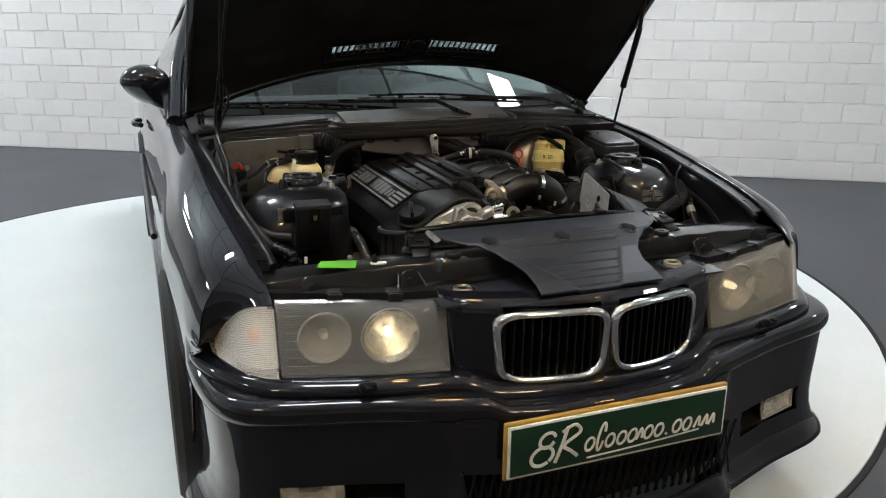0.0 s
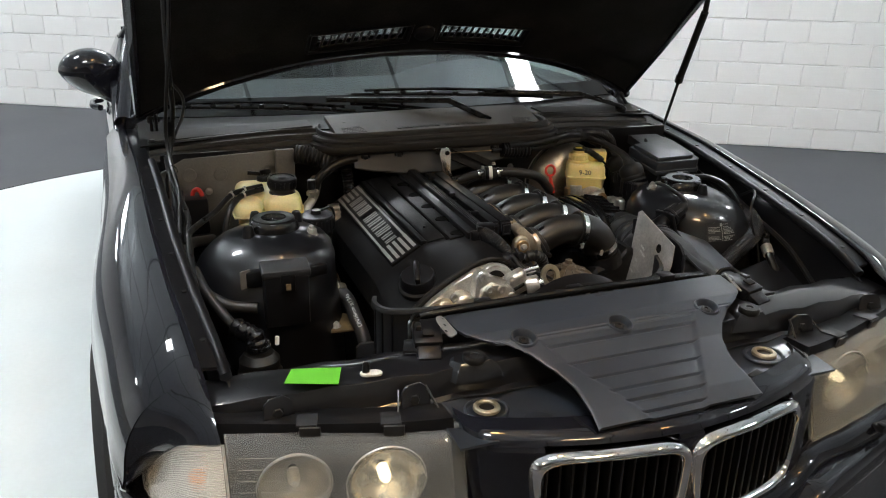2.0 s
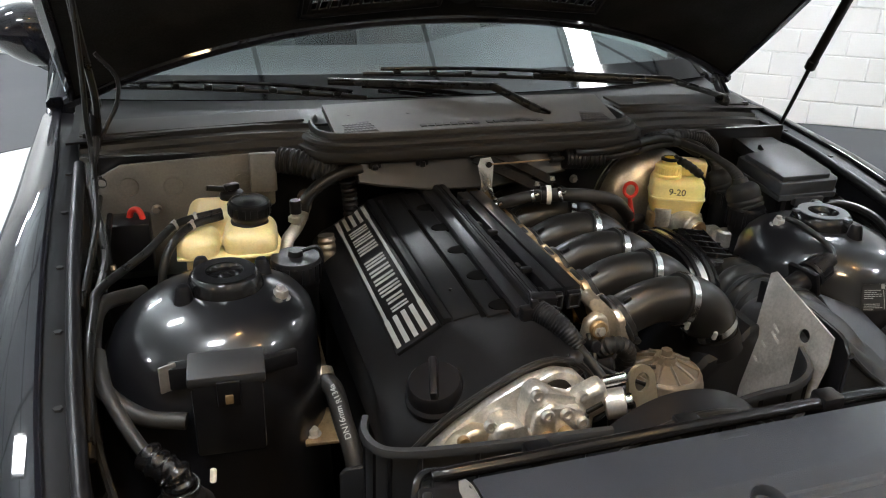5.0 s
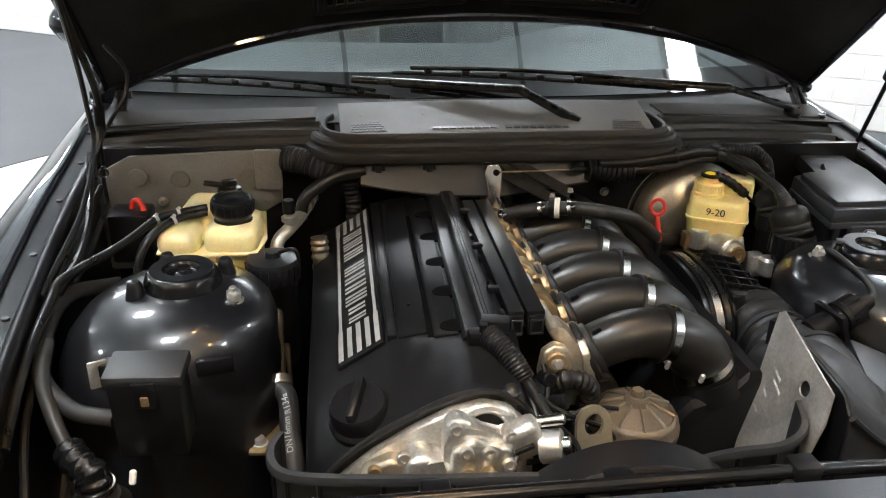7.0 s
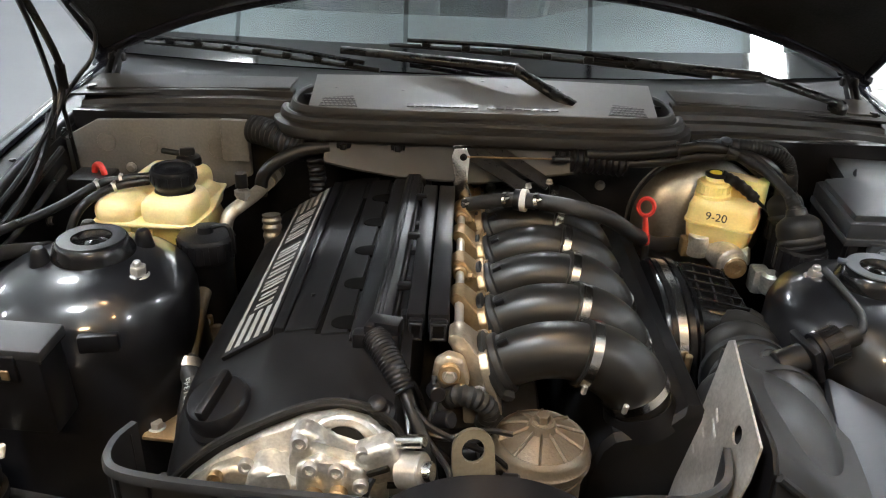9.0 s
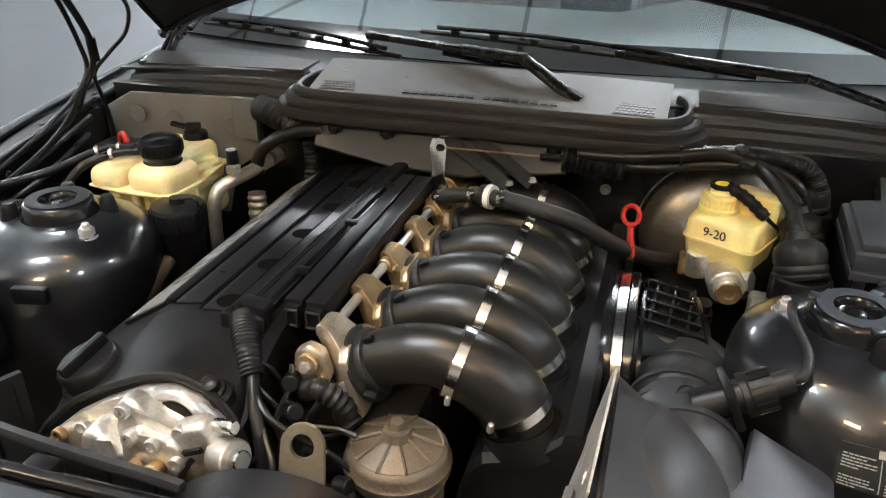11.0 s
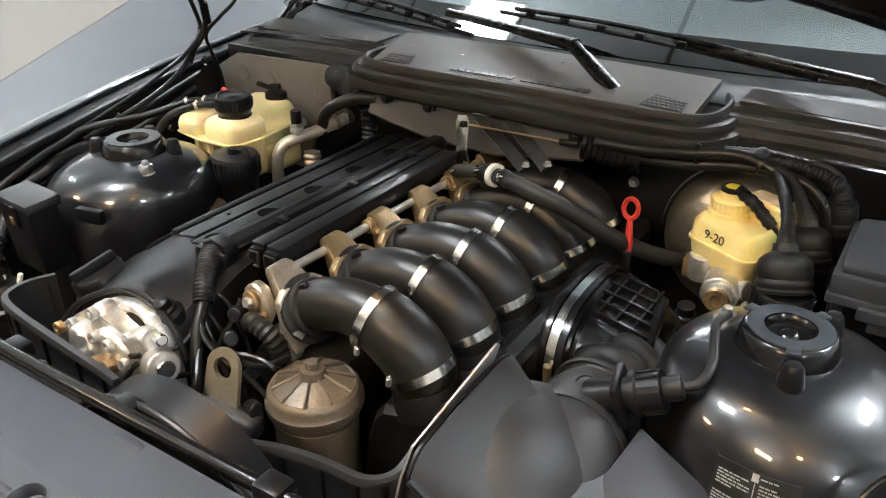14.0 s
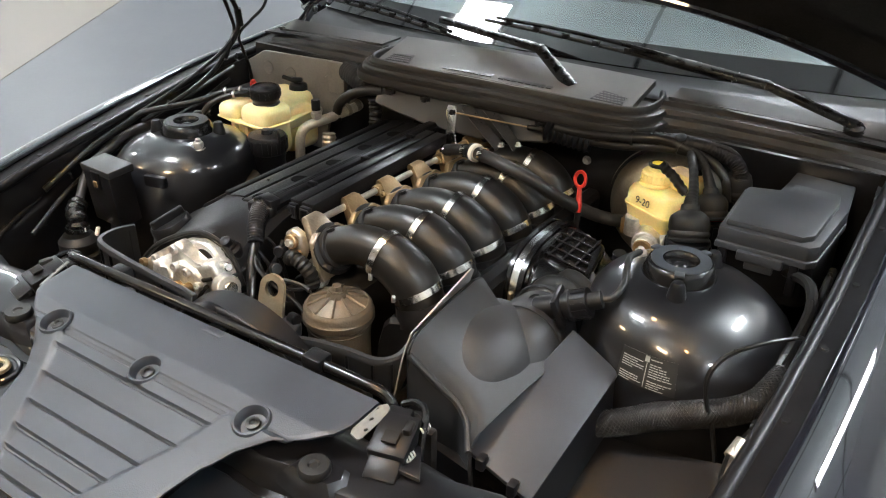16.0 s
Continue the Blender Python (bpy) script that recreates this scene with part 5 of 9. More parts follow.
# fuel rail covers
for x0, x1 in ((-0.0925, -0.0725), (-0.0695, -0.0465)):
    bm = B()
    span(bm, (x0, 0.603, 0.842), (x1, 0.985, 0.8665), 0.002)
    part("rail_cover", bm, PLASTIC, engine, "long black plastic fuel rail cover")
    bm = B()
    span(bm, (x0 + 0.002, 0.596, 0.836), (x1 - 0.002, 0.604, 0.862), 0.002)
    rp = part("rail_plug", bm, PLASTIC, engine)
    bm = B()
    for z in (0.840, 0.858):
        span(bm, (x0 + 0.003, 0.5935, z - 0.0012), (x1 - 0.003, 0.5965, z + 0.0012), 0.0005)
    for x in (x0 + 0.004, x1 - 0.004):
        span(bm, (x - 0.0012, 0.5935, 0.841), (x + 0.0012, 0.5965, 0.857), 0.0005)
    part("plug_rim", bm, GREYPLASTIC, rp)
for k in range(6):
    y = 0.602 + 0.0905 * k
    bm = B()
    cyl(bm, (-0.045, y + 0.02, 0.84), (-0.020, y + 0.02, 0.800), 0.009, seg=12)
    part("injector", bm, DARK, engine)
# oil filler cap
oc = Vector((-0.270, 0.521, 0.781))
od = Vector((-0.22, -0.25, 1)).normalized()
bm = B()
lathe(bm, [(0.0, 0.0), (0.037, 0.0), (0.038, 0.010), (0.034, 0.014), (0.033, 0.030), (0.030, 0.034), (0.0, 0.033)], oc, oc + od, 32)
cap = part("oil_filler_cap", bm, PLASTIC, engine, "black plastic oil filler cap")
bm = B()
m, _ = aim(oc + od * 0.033, oc + od)
bmesh.ops.create_cube(bm, size=1, matrix=m @ Matrix.Rotation(radians(25), 4, "Z") @ Matrix.LocRotScale((0, 0, 0.004), None, (0.010, 0.058, 0.018)))
rounded(bm, bm.verts[:], 0.003)
part("grip", bm, PLASTIC, cap)
bm = B()
lathe(bm, [(0, 0), (0.014, 0), (0.013, 0.010), (0.007, 0.012), (0, 0.011)], (-0.222, 0.497, 0.795), (-0.222, 0.2, 1.4), 18)
part("plug", bm, PLASTIC, cover)
bm = B()
lathe(bm, [(0, 0), (0.0165, 0), (0.0155, 0.012), (0.0115, 0.016), (0.0115, 0.020), (0.009, 0.022), (0.009, 0.031), (0.006, 0.033), (0, 0.033)], (-0.110, 0.494, 0.812), (-0.112, 0.478, 0.845), 22)
part("sensor", bm, PLASTIC, engine)

# bright timing gear casting at the front: one plate with the bolted actuator before it
bm = B()
VM = Matrix.Rotation(radians(90), 4, "X")
prism(bm, [(-0.330, 0.690), (-0.318, 0.722), (-0.292, 0.752), (-0.262, 0.778), (-0.222, 0.804), (-0.18, 0.826), (-0.145, 0.834), (-0.116, 0.826), (-0.094, 0.802), (-0.086, 0.77), (-0.086, 0.69)], -0.490, -0.466, VM, 0.004)
case = part("timing_case", bm, ALLOY, engine, "bright bare cast alloy timing case", 40)
bm = B()
lathe(bm, [(0.022, 0), (0.022, 0.006), (0.028, 0.009), (0.033, 0.009), (0.035, 0.006), (0.035, 0)], (-0.142, 0.472, 0.800), (-0.142, 0, 0.800), 32)
part("bore_ring", bm, ALLOY, case)
# flat black disc stands in for the dark inside the bore
bm = B()
lathe(bm, [(0, 0), (0.022, 0), (0.022, 0.001), (0, 0.001)], (-0.142, 0.4655, 0.800), (-0.142, 0, 0.800), 24)
part("bore", bm, DARK, case)
bm = B()
prism(bm, [(-0.298, 0.700), (-0.292, 0.742), (-0.270, 0.772), (-0.245, 0.784), (-0.228, 0.778), (-0.218, 0.750), (-0.222, 0.70)], -0.468, -0.446, VM, 0.007, 3)
flank = part("case_flank", bm, WARMCAST, case, "beige tinged cast flank of the case", 40)
bm = B()
prism(bm, [(-0.236, 0.700), (-0.234, 0.764), (-0.226, 0.792), (-0.206, 0.796), (-0.196, 0.784), (-0.180, 0.778), (-0.174, 0.700)], -0.468, -0.432, VM, 0.009, 3)
part("case_rib", bm, ALLOY, case, "", 40)
bm = B()
prism(bm, [(-0.192, 0.700), (-0.190, 0.800), (-0.188, 0.826), (-0.176, 0.834), (-0.164, 0.828), (-0.150, 0.812), (-0.128, 0.804), (-0.112, 0.814), (-0.100, 0.812), (-0.098, 0.700)], -0.466, -0.442, VM, 0.006, 3)
vanos = part("actuator", bm, ALLOY, case, "bright cast alloy actuator housing", 40)
bm = B()
prism(bm, [(-0.186, 0.745), (-0.182, 0.800), (-0.160, 0.812), (-0.140, 0.800), (-0.128, 0.804), (-0.118, 0.796), (-0.112, 0.745)], -0.444, -0.432, VM, 0.005, 3)
part("actuator_lid", bm, ALLOY, vanos, "", 40)
bm = B()
box(bm, (-0.104, 0.450, 0.800), (0.040, 0.026, 0.046), 0.008, (10, -24, 0), 3)
part("solenoid_block", bm, ALLOY, vanos, "squared bright alloy block", 40)
bm = B()
box(bm, (-0.106, 0.4345, 0.797), (0.022, 0.004, 0.006), 0.001, (10, -24, 0))
part("slot_mark", bm, DARK, vanos)
for x, z, y, m_ in ((-0.262, 0.772, 0.446, BRONZE), (-0.231, 0.788, 0.446, STEEL), (-0.178, 0.822, 0.442, STEEL), (-0.168, 0.800, 0.432, STEEL), (-0.144, 0.798, 0.432, STEEL), (-0.120, 0.810, 0.442, STEEL), (-0.122, 0.782, 0.432, STEEL), (-0.205, 0.762, 0.432, STEEL)):
    bm = B()
    lathe(bm, [(0, 0), (0.0075, 0), (0.0075, 0.006), (0.0066, 0.0075), (0.0038, 0.0075), (0.0036, 0.004), (0, 0.004)], (x, y + 0.001, z), (x, y - 0.1, z + 0.012), 16)
    part("bolt", bm, m_, vanos)
for x, z in ((-0.166, 0.768), (-0.143, 0.772)):
    bm = B()
    cyl(bm, (x, 0.434, z), (x, 0.418, z + 0.003), 0.009, seg=16)
    part("oil_union", bm, BRONZE, vanos, "yellowish oil union")
bm = B()
cyl(bm, (-0.090, 0.452, 0.818), (-0.064, 0.442, 0.828), 0.0065, seg=12)
part("pipe_stub", bm, CLAMP, vanos)
bm = B()
cyl(bm, (-0.086, 0.446, 0.790), (-0.064, 0.438, 0.796), 0.018, seg=22)
part("solenoid", bm, STEEL, vanos, "bright steel solenoid")
bm = B()
cyl(bm, (-0.065, 0.438, 0.796), (-0.056, 0.435, 0.798), 0.010, seg=18)
part("solenoid_plug", bm, CLAMP, vanos)

# throttle bodies and their shaft
YS = [0.589 + 0.0925 * k for k in range(6)]
TBP = [(-0.047, 0.848), (-0.046, 0.856), (-0.040, 0.860), (-0.031, 0.858), (-0.006, 0.838), (0.002, 0.826), (-0.003, 0.780), (-0.018, 0.776), (-0.022, 0.808), (-0.036, 0.832)]
for k, y in enumerate(YS):
    dz = -0.0026 * k
    bm = B()
    prism(bm, TBP, -0.0135, 0.0135, Matrix.Translation((0, y, dz)) @ Matrix.Rotation(radians(90), 4, "X"), 0.0022, 2)
    for v in bm.verts:
        v.co.y = y + (v.co.y - y) * mix(1.0, 2.1, max(0.0, min(1.0, (v.co.x + 0.044) / 0.046)))
        v.co.x -= 0.007 * max(0.0, min(1.0, (v.co.x + 0.030) / 0.030))
    tb = part("throttle_body", bm, BRONZE if k else WARMCAST, engine, "yellowed cast throttle body" if k else "bright cast throttle body", 32)
    bm = B()
    prism(bm, [(-0.036, -0.040), (0.036, -0.040), (0.040, -0.028), (0.037, 0.024), (0.024, 0.034), (-0.024, 0.034), (-0.037, 0.024), (-0.040, -0.028)], -0.007, 0.003, Matrix.Translation((0.000, y, 0.812 + dz)) @ Matrix.Rotation(radians(90), 4, "Z") @ Matrix.Rotation(radians(90), 4, "X") @ Matrix.Rotation(radians(-16), 4, "X"), 0.002)
    part("mounting_flange", bm, BRONZE if k else WARMCAST, tb)
    for dy, zz in ((0.033, 0.836), (-0.031, 0.790)):
        bm = B()
        hexbolt(bm, (-0.005 - 0.28 * (0.82 - zz), y + dy, zz + dz - 0.004), (-1, 0, 0.25), 0.0042, 0.005)
        part("bolt", bm, BRONZE, tb)
bm = B()
cyl(bm, (-0.036, 0.585, 0.845), (-0.036, 1.07, 0.831), 0.0055, seg=14)
shaft = part("throttle_shaft", bm, STEEL, engine, "bare steel throttle shaft")
for y in (0.757, 0.942, 1.03):
    bm = B()
    cyl(bm, (-0.036, y - 0.010, 0.862 - 0.029 * y), (-0.036, y + 0.010, 0.862 - 0.029 * y), 0.0095, seg=16)
    part("collar", bm, BRONZE, shaft)
    bm = B()
    hexbolt(bm, (-0.026, y - 0.004, 0.858 - 0.029 * y), (1, -0.4, 0.3), 0.0045, 0.006)
    part("collar_screw", bm, BRONZE, shaft)
# spindle end, link and sensor at the first throttle body
bm = B()
prism(bm, [(-0.064, 0.806), (-0.060, 0.838), (-0.046, 0.848), (-0.030, 0.842), (-0.022, 0.815), (-0.032, 0.792), (-0.054, 0.790)], -0.568, -0.552, Matrix.Rotation(radians(90), 4, "X"), 0.005, 3)
link = part("throttle_link", bm, WARMCAST, engine, "bright cast throttle link housing", 35)
for x, z, r in ((-0.044, 0.828, 0.0075), (-0.034, 0.806, 0.006)):
    bm = B()
    cyl(bm, (x, 0.553, z), (x, 0.545, z + 0.001), r * 1.6, seg=18)
    part("boss", bm, BRONZE, link)
    bm = B()
    hexbolt(bm, (x, 0.546, z), (0, -1, 0.2), r * 0.8, 0.006)
    part("bolt", bm, STEEL, link)
bm = B()
prism(bm, [(-0.026, 0.742), (-0.030, 0.792), (-0.012, 0.806), (0.004, 0.800), (0.010, 0.770), (-0.006, 0.738)], -0.572, -0.560, Matrix.Rotation(radians(90), 4, "X"), 0.003)
part("link_plate", bm, SHIELDMET, engine, "dull grey link plate", 35)
for x, z in ((-0.004, 0.760), (-0.018, 0.748), (0.000, 0.790)):
    bm = B()
    hexbolt(bm, (x, 0.560, z), (0, -1, 0.1), 0.006, 0.008)
    part("link_bolt", bm, STEEL, engine)

# intake pipes with clamps
RUN = [(0.000, 0.000, 0.811), (0.022, 0.000, 0.824), (0.050, 0.0, 0.8345), (0.078, 0.0, 0.8375), (0.098, 0.0, 0.8345)]
ELB = [(0.094, 0.0, 0.8355), (0.117, 0.0, 0.829), (0.137, 0.0, 0.817), (0.151, 0.0, 0.803), (0.160, 0.0, 0.786), (0.164, 0.0, 0.775)]


def band(bm, c, d, r, w, t=0.0016, seg=36):
    c, d = Vector(c), Vector(d).normalized()
    return lathe(bm, [(r, -w / 2), (r + t, -w / 2), (r + t, w / 2), (r, w / 2), (r, -w / 2)], c, c + d, seg)


for k, y in enumerate(YS):
    sh = Vector((0, y, -0.004 * k))
    bm = B()
    tube(bm, [Vector(p) + sh for p in RUN], lambda f: 0.0285 + 0.0035 * f, 32, 8)
    pipe = part("intake_pipe", bm, SATIN, engine, "satin black curved intake pipe with steel clamps", 50)
    d0 = Vector((0.022, 0, 0.012)).normalized()
    bm = B()
    lathe(bm, [(0.027, 0.002), (0.0385, 0.002), (0.0405, 0.004), (0.0405, 0.008), (0.037, 0.010), (0.0345, 0.011), (0.0345, 0.016), (0.0335, 0.018), (0.029, 0.020)], Vector(RUN[0]) + sh, Vector(RUN[0]) + sh + d0, 32)
    part("collar", bm, RUBBER, pipe, "black rubber collar")
    bm = B()
    box(bm, Vector((0.010, -0.012, 0.851)) + sh, (0.012, 0.006, 0.005), 0.001, (0, -30, 0))
    part("collar_lug", bm, PLASTIC, pipe)
    bm = B()
    box(bm, Vector((0.018, -0.033, 0.800)) + sh, (0.013, 0.010, 0.008), 0.0015, (20, 20, 10))
    part("collar_screw", bm, CABLE, pipe)
    bm = B()
    tube(bm, [Vector(p) + sh for p in ELB], lambda f: 0.0352 + 0.0022 * math.sin(min(1, f * 1.05) * 3.1) + (0.0014 if f < 0.03 else 0), 32, 8)
    part("sleeve", bm, SATIN, pipe)
    c1, e1 = Vector((0.1015, 0.0, 0.8338)) + sh, Vector((0.93, 0.0, -0.26)).normalized()
    c2, e2 = Vector((0.1578, 0.0, 0.7905)) + sh, Vector((0.47, 0.0, -0.88)).normalized()
    for c, e, r in ((c1, e1, 0.0368), (c2, e2, 0.0372)):
        bm = B()
        band(bm, c, e, r, 0.0105)
        w = part("hose_clamp", bm, CLAMP, pipe, "bright steel hose clamp")
    for q in (c1 + Vector((-0.004, -0.031, -0.024)), c2 + Vector((-0.016, -0.036, 0.0))):
        bm = B()
        cyl(bm, q - Vector((0.001, 0, 0.006)), q + Vector((0.001, -0.001, 0.006)), 0.0032, seg=10)
        part("clamp_screw", bm, STEEL, pipe)
# air box under the pipes
bm = B()
PS = [(0.102, 0.640), (0.111, 0.705), (0.122, 0.742), (0.134, 0.756), (0.184, 0.764), (0.212, 0.788), (0.228, 0.786), (0.234, 0.776), (0.234, 0.55), (0.11, 0.54)]
loft(bm, [[(mix(0.17, x, s), y + 0.30 * max(0, x - 0.14) * e, mix(0.66, z, s)) for x, z in PS] for y, s, e in ((0.548, 0.93, 0.6), (0.556, 1.0, 0.5), (0.75, 1.0, 0), (0.95, 1, 0), (1.08, 1.0, 0), (1.085, 0.9, 0))])
coll = part("air_collector", bm, CRACKLE, engine, "black cast air collector box", 30)
for k, y in enumerate(YS):
    bm = B()
    lathe(bm, [(0.030, 0.0), (0.0425, 0.0), (0.0405, 0.016), (0.0375, 0.028), (0.030, 0.028)], Vector((0.172, y, 0.750 - 0.004 * k)), Vector((0.162, y, 0.780 - 0.004 * k)), 28)
    part("port", bm, CRACKLE, coll)

# oil filter housing
fc = Vector((0.054, 0.534, 0.0))
bm = B()
lathe(bm, [(0, 0.50), (0.046, 0.50), (0.0465, 0.734), (0.0515, 0.737), (0.0540, 0.741), (0.0540, 0.749), (0.0515, 0.752), (0.0512, 0.7585), (0.0490, 0.7625), (0.0455, 0.7655), (0.0435, 0.7645), (0.030, 0.7705), (0.016, 0.776), (0.013, 0.784), (0.0, 0.785)], fc, fc + Vector((0, 0, 1)), 44)
filt = part("oil_filter_housing", bm, FILTERCAST, engine, "brown tinged cast metal oil filter housing")
for k in range(10):
    a = 2 * math.pi * k / 10 + 0.2
    bm = B()
    d = Vector((math.cos(a), math.sin(a), 0))
    n = Vector((-d.y, d.x, 0))
    p0, p1 = fc + d * 0.010 + Vector((0, 0, 0.7800)), fc + d * 0.046 + Vector((0, 0, 0.7655))
    loft(bm, [[p0 - n * 0.0016, p0 + Vector((0, 0, 0.0022)), p0 + n * 0.0016, p0 - Vector((0, 0, 0.008))], [p1 - n * 0.0018, p1 + Vector((0, 0, 0.0020)), p1 + n * 0.0018, p1 - Vector((0, 0, 0.010))]])
    part("lid_rib", bm, FILTERCAST, filt)
bm = B()
hexbolt(bm, fc + Vector((0, 0, 0.784)), (0, 0, 1), 0.008, 0.008)
part("bolt", bm, FILTERCAST, filt)
bm = B()
band(bm, fc + Vector((0, 0, 0.725)), (0, 0, 1), 0.0455, 0.006, 0.0025, 40)
part("seam", bm, FILTERCAST, filt)
# lifting eye
bm = B()
n = 20
outer = [(-0.023, -0.05), (0.023, -0.05), (0.021, 0.005)] + [(0.021 * math.cos(math.pi * k / 12), 0.012 + 0.022 * math.sin(math.pi * k / 12)) for k in range(1, 12)] + [(-0.021, 0.005)]
LM = Matrix.Translation((-0.018, 0.474, 0.779)) @ Matrix.Rotation(radians(8), 4, "Z") @ Matrix.Rotation(radians(72), 4, "X")
vo = [bm.verts.new(LM @ Vector((x, z, 0.003))) for x, z in outer]
ho = [bm.verts.new(LM @ Vector((0.0115 * math.cos(2 * math.pi * k / 16), 0.012 + 0.0125 * math.sin(2 * math.pi * k / 16), 0.003))) for k in range(16)]
es = [bm.edges.new((vo[i], vo[(i + 1) % len(vo)])) for i in range(len(vo))] + [bm.edges.new((ho[i], ho[(i + 1) % 16])) for i in range(16)]
bmesh.ops.triangle_fill(bm, edges=es, use_beauty=True)
inside = [f for f in bm.faces if all(v in ho for v in f.verts)]
bmesh.ops.delete(bm, geom=inside, context="FACES")
ext = bmesh.ops.extrude_face_region(bm, geom=bm.faces[:])
bmesh.ops.translate(bm, verts=[g for g in ext["geom"] if isinstance(g, bmesh.types.BMVert)], vec=LM.to_3x3() @ Vector((0, 0, -0.006)))
part("lifting_eye", bm, ZINC, engine, "plain steel lifting eye", 20)
bm = B()
box(bm, (-0.006, 0.464, 0.740), (0.078, 0.030, 0.030), 0.008, (0, 8, 8), 3)
part("eye_foot", bm, GREYPLASTIC, engine)

# small hoses and wiring at the engine's front
harness = thing("wiring_loom", (-0.08, 0.50, 0.75), "black corrugated wiring loom beside the throttle bodies", "wiring loom", shift=(0.008, 0.006, -0.001))
bm = B()
box(bm, (-0.122, 0.571, 0.852), (0.050, 0.018, 0.022), 0.005)
part("connector", bm, PLASTIC, harness)
bm = B()
tube(bm, [(-0.122, 0.570, 0.855), (-0.112, 0.552, 0.851), (-0.100, 0.534, 0.842), (-0.088, 0.518, 0.826)], lambda f: 0.0155 - 0.004 * f + 0.0005 * math.sin(f * 110), 16, 24)
part("conduit", bm, PLASTIC, harness, "black corrugated conduit")
bm = B()
tube(bm, [(-0.090, 0.522, 0.829), (-0.078, 0.500, 0.812), (-0.064, 0.480, 0.788), (-0.056, 0.468, 0.74), (-0.055, 0.462, 0.68)], 0.0068, 10)
part("cable_sleeve", bm, CABLE, harness)
random.seed(4)
FRONT_CABLES = [
    [(-0.090, 0.522, 0.812), (-0.070, 0.505, 0.79), (-0.045, 0.500, 0.785), (-0.020, 0.505, 0.79), (0.002, 0.512, 0.787), (0.022, 0.510, 0.785)],
    [(-0.088, 0.520, 0.815), (-0.066, 0.522, 0.790), (-0.040, 0.515, 0.772), (-0.010, 0.52, 0.77), (0.012, 0.545, 0.78)],
    [(-0.075, 0.500, 0.80), (-0.055, 0.475, 0.79), (-0.040, 0.455, 0.775), (-0.05, 0.445, 0.75)],
    [(-0.095, 0.535, 0.835), (-0.080, 0.545, 0.815), (-0.070, 0.550, 0.785), (-0.06, 0.55, 0.75)],
    [(-0.062, 0.470, 0.77), (-0.085, 0.455, 0.765), (-0.105, 0.448, 0.768)],
]
FRONT_CABLES += [
    [(-0.058, 0.468, 0.74), (-0.075, 0.448, 0.72), (-0.09, 0.44, 0.69)],
    [(-0.086, 0.512, 0.822), (-0.062, 0.492, 0.806), (-0.030, 0.488, 0.790), (0.000, 0.494, 0.772), (0.020, 0.500, 0.750)],
    [(-0.088, 0.514, 0.820), (-0.082, 0.486, 0.800), (-0.092, 0.462, 0.790), (-0.112, 0.440, 0.782), (-0.120, 0.425, 0.765)],
    [(-0.080, 0.508, 0.812), (-0.058, 0.504, 0.776), (-0.040, 0.498, 0.752), (-0.030, 0.492, 0.715)],
    [(-0.060, 0.548, 0.826), (-0.058, 0.530, 0.806), (-0.064, 0.512, 0.782), (-0.060, 0.50, 0.745)],
]
for pts in FRONT_CABLES:
    bm = B()
    tube(bm, pts, 0.0032, 7, 7)
    part("cable", bm, CABLE, harness)
bm = B()
tube(bm, [(-0.045, 0.545, 0.800), (-0.030, 0.535, 0.812), (-0.012, 0.535, 0.806), (-0.002, 0.540, 0.790), (-0.006, 0.548, 0.765)], ribbed(0.011, 12, 0.001), 12, 12)
part("elbow_boot", bm, RUBBER, harness, "small black rubber elbow")
for p, q in (((-0.055, 0.520, 0.792), (-0.040, 0.510, 0.80)), ((-0.030, 0.508, 0.760), (-0.012, 0.505, 0.765)), ((-0.060, 0.548, 0.810), (-0.055, 0.530, 0.815)), ((0.012, 0.478, 0.752), (0.028, 0.474, 0.755))):
    bm = B()
    cyl(bm, p, q, 0.009, seg=12)
    part("plug", bm, PLASTIC, harness)

# dipstick
dip = thing("dipstick", (0.245, 0.955, 0.70), "red plastic oil dipstick handle", "dipstick", shift=(0.006, 0.007, -0.004))
bm = B()
DM = Matrix.Translation((0.240, 0.963, 0.855)) @ Matrix.Rotation(radians(-18), 4, "Z") @ Matrix.Rotation(radians(80), 4, "X")
ring = [DM @ Vector((0.0115 * math.cos(a), 0.0130 * math.sin(a), 0)) for a in [2 * math.pi * k / 24 for k in range(25)]]
tube(bm, ring, 0.0033, 8, 2, ends=False)
part("ring", bm, RED, dip)
bm = B()
cyl(bm, (0.240, 0.963, 0.843), (0.244, 0.957, 0.812), 0.0036, 0.0056, seg=10)
cyl(bm, (0.244, 0.957, 0.815), (0.245, 0.955, 0.797), 0.0060, seg=12)
part("stem", bm, RED, dip)
bm = B()
cyl(bm, (0.245, 0.955, 0.797), (0.248, 0.95, 0.55), 0.006, seg=10)
part("tube", bm, CABLE, dip)

# breather hose with its joint
hose = thing("breather_hose", (-0.035, 0.945, 0.86), "black rubber breather hose with a pale joint", "hose", shift=(0.014, 0.014, -0.010))
bm = B()
tube(bm, [(-0.038, 0.948, 0.856), (-0.01, 0.935, 0.868), (0.025, 0.922, 0.878), (0.045, 0.917, 0.880)], 0.0105, 14)
part("hose_piece", bm, HOSE, hose)
bm = B()
tube(bm, [(0.050, 0.916, 0.880), (0.080, 0.905, 0.882), (0.115, 0.893, 0.881), (0.165, 0.898, 0.866), (0.212, 0.930, 0.828), (0.258, 0.985, 0.788), (0.308, 1.030, 0.768)], 0.0115, 14)
part("hose_piece", bm, HOSE, hose)
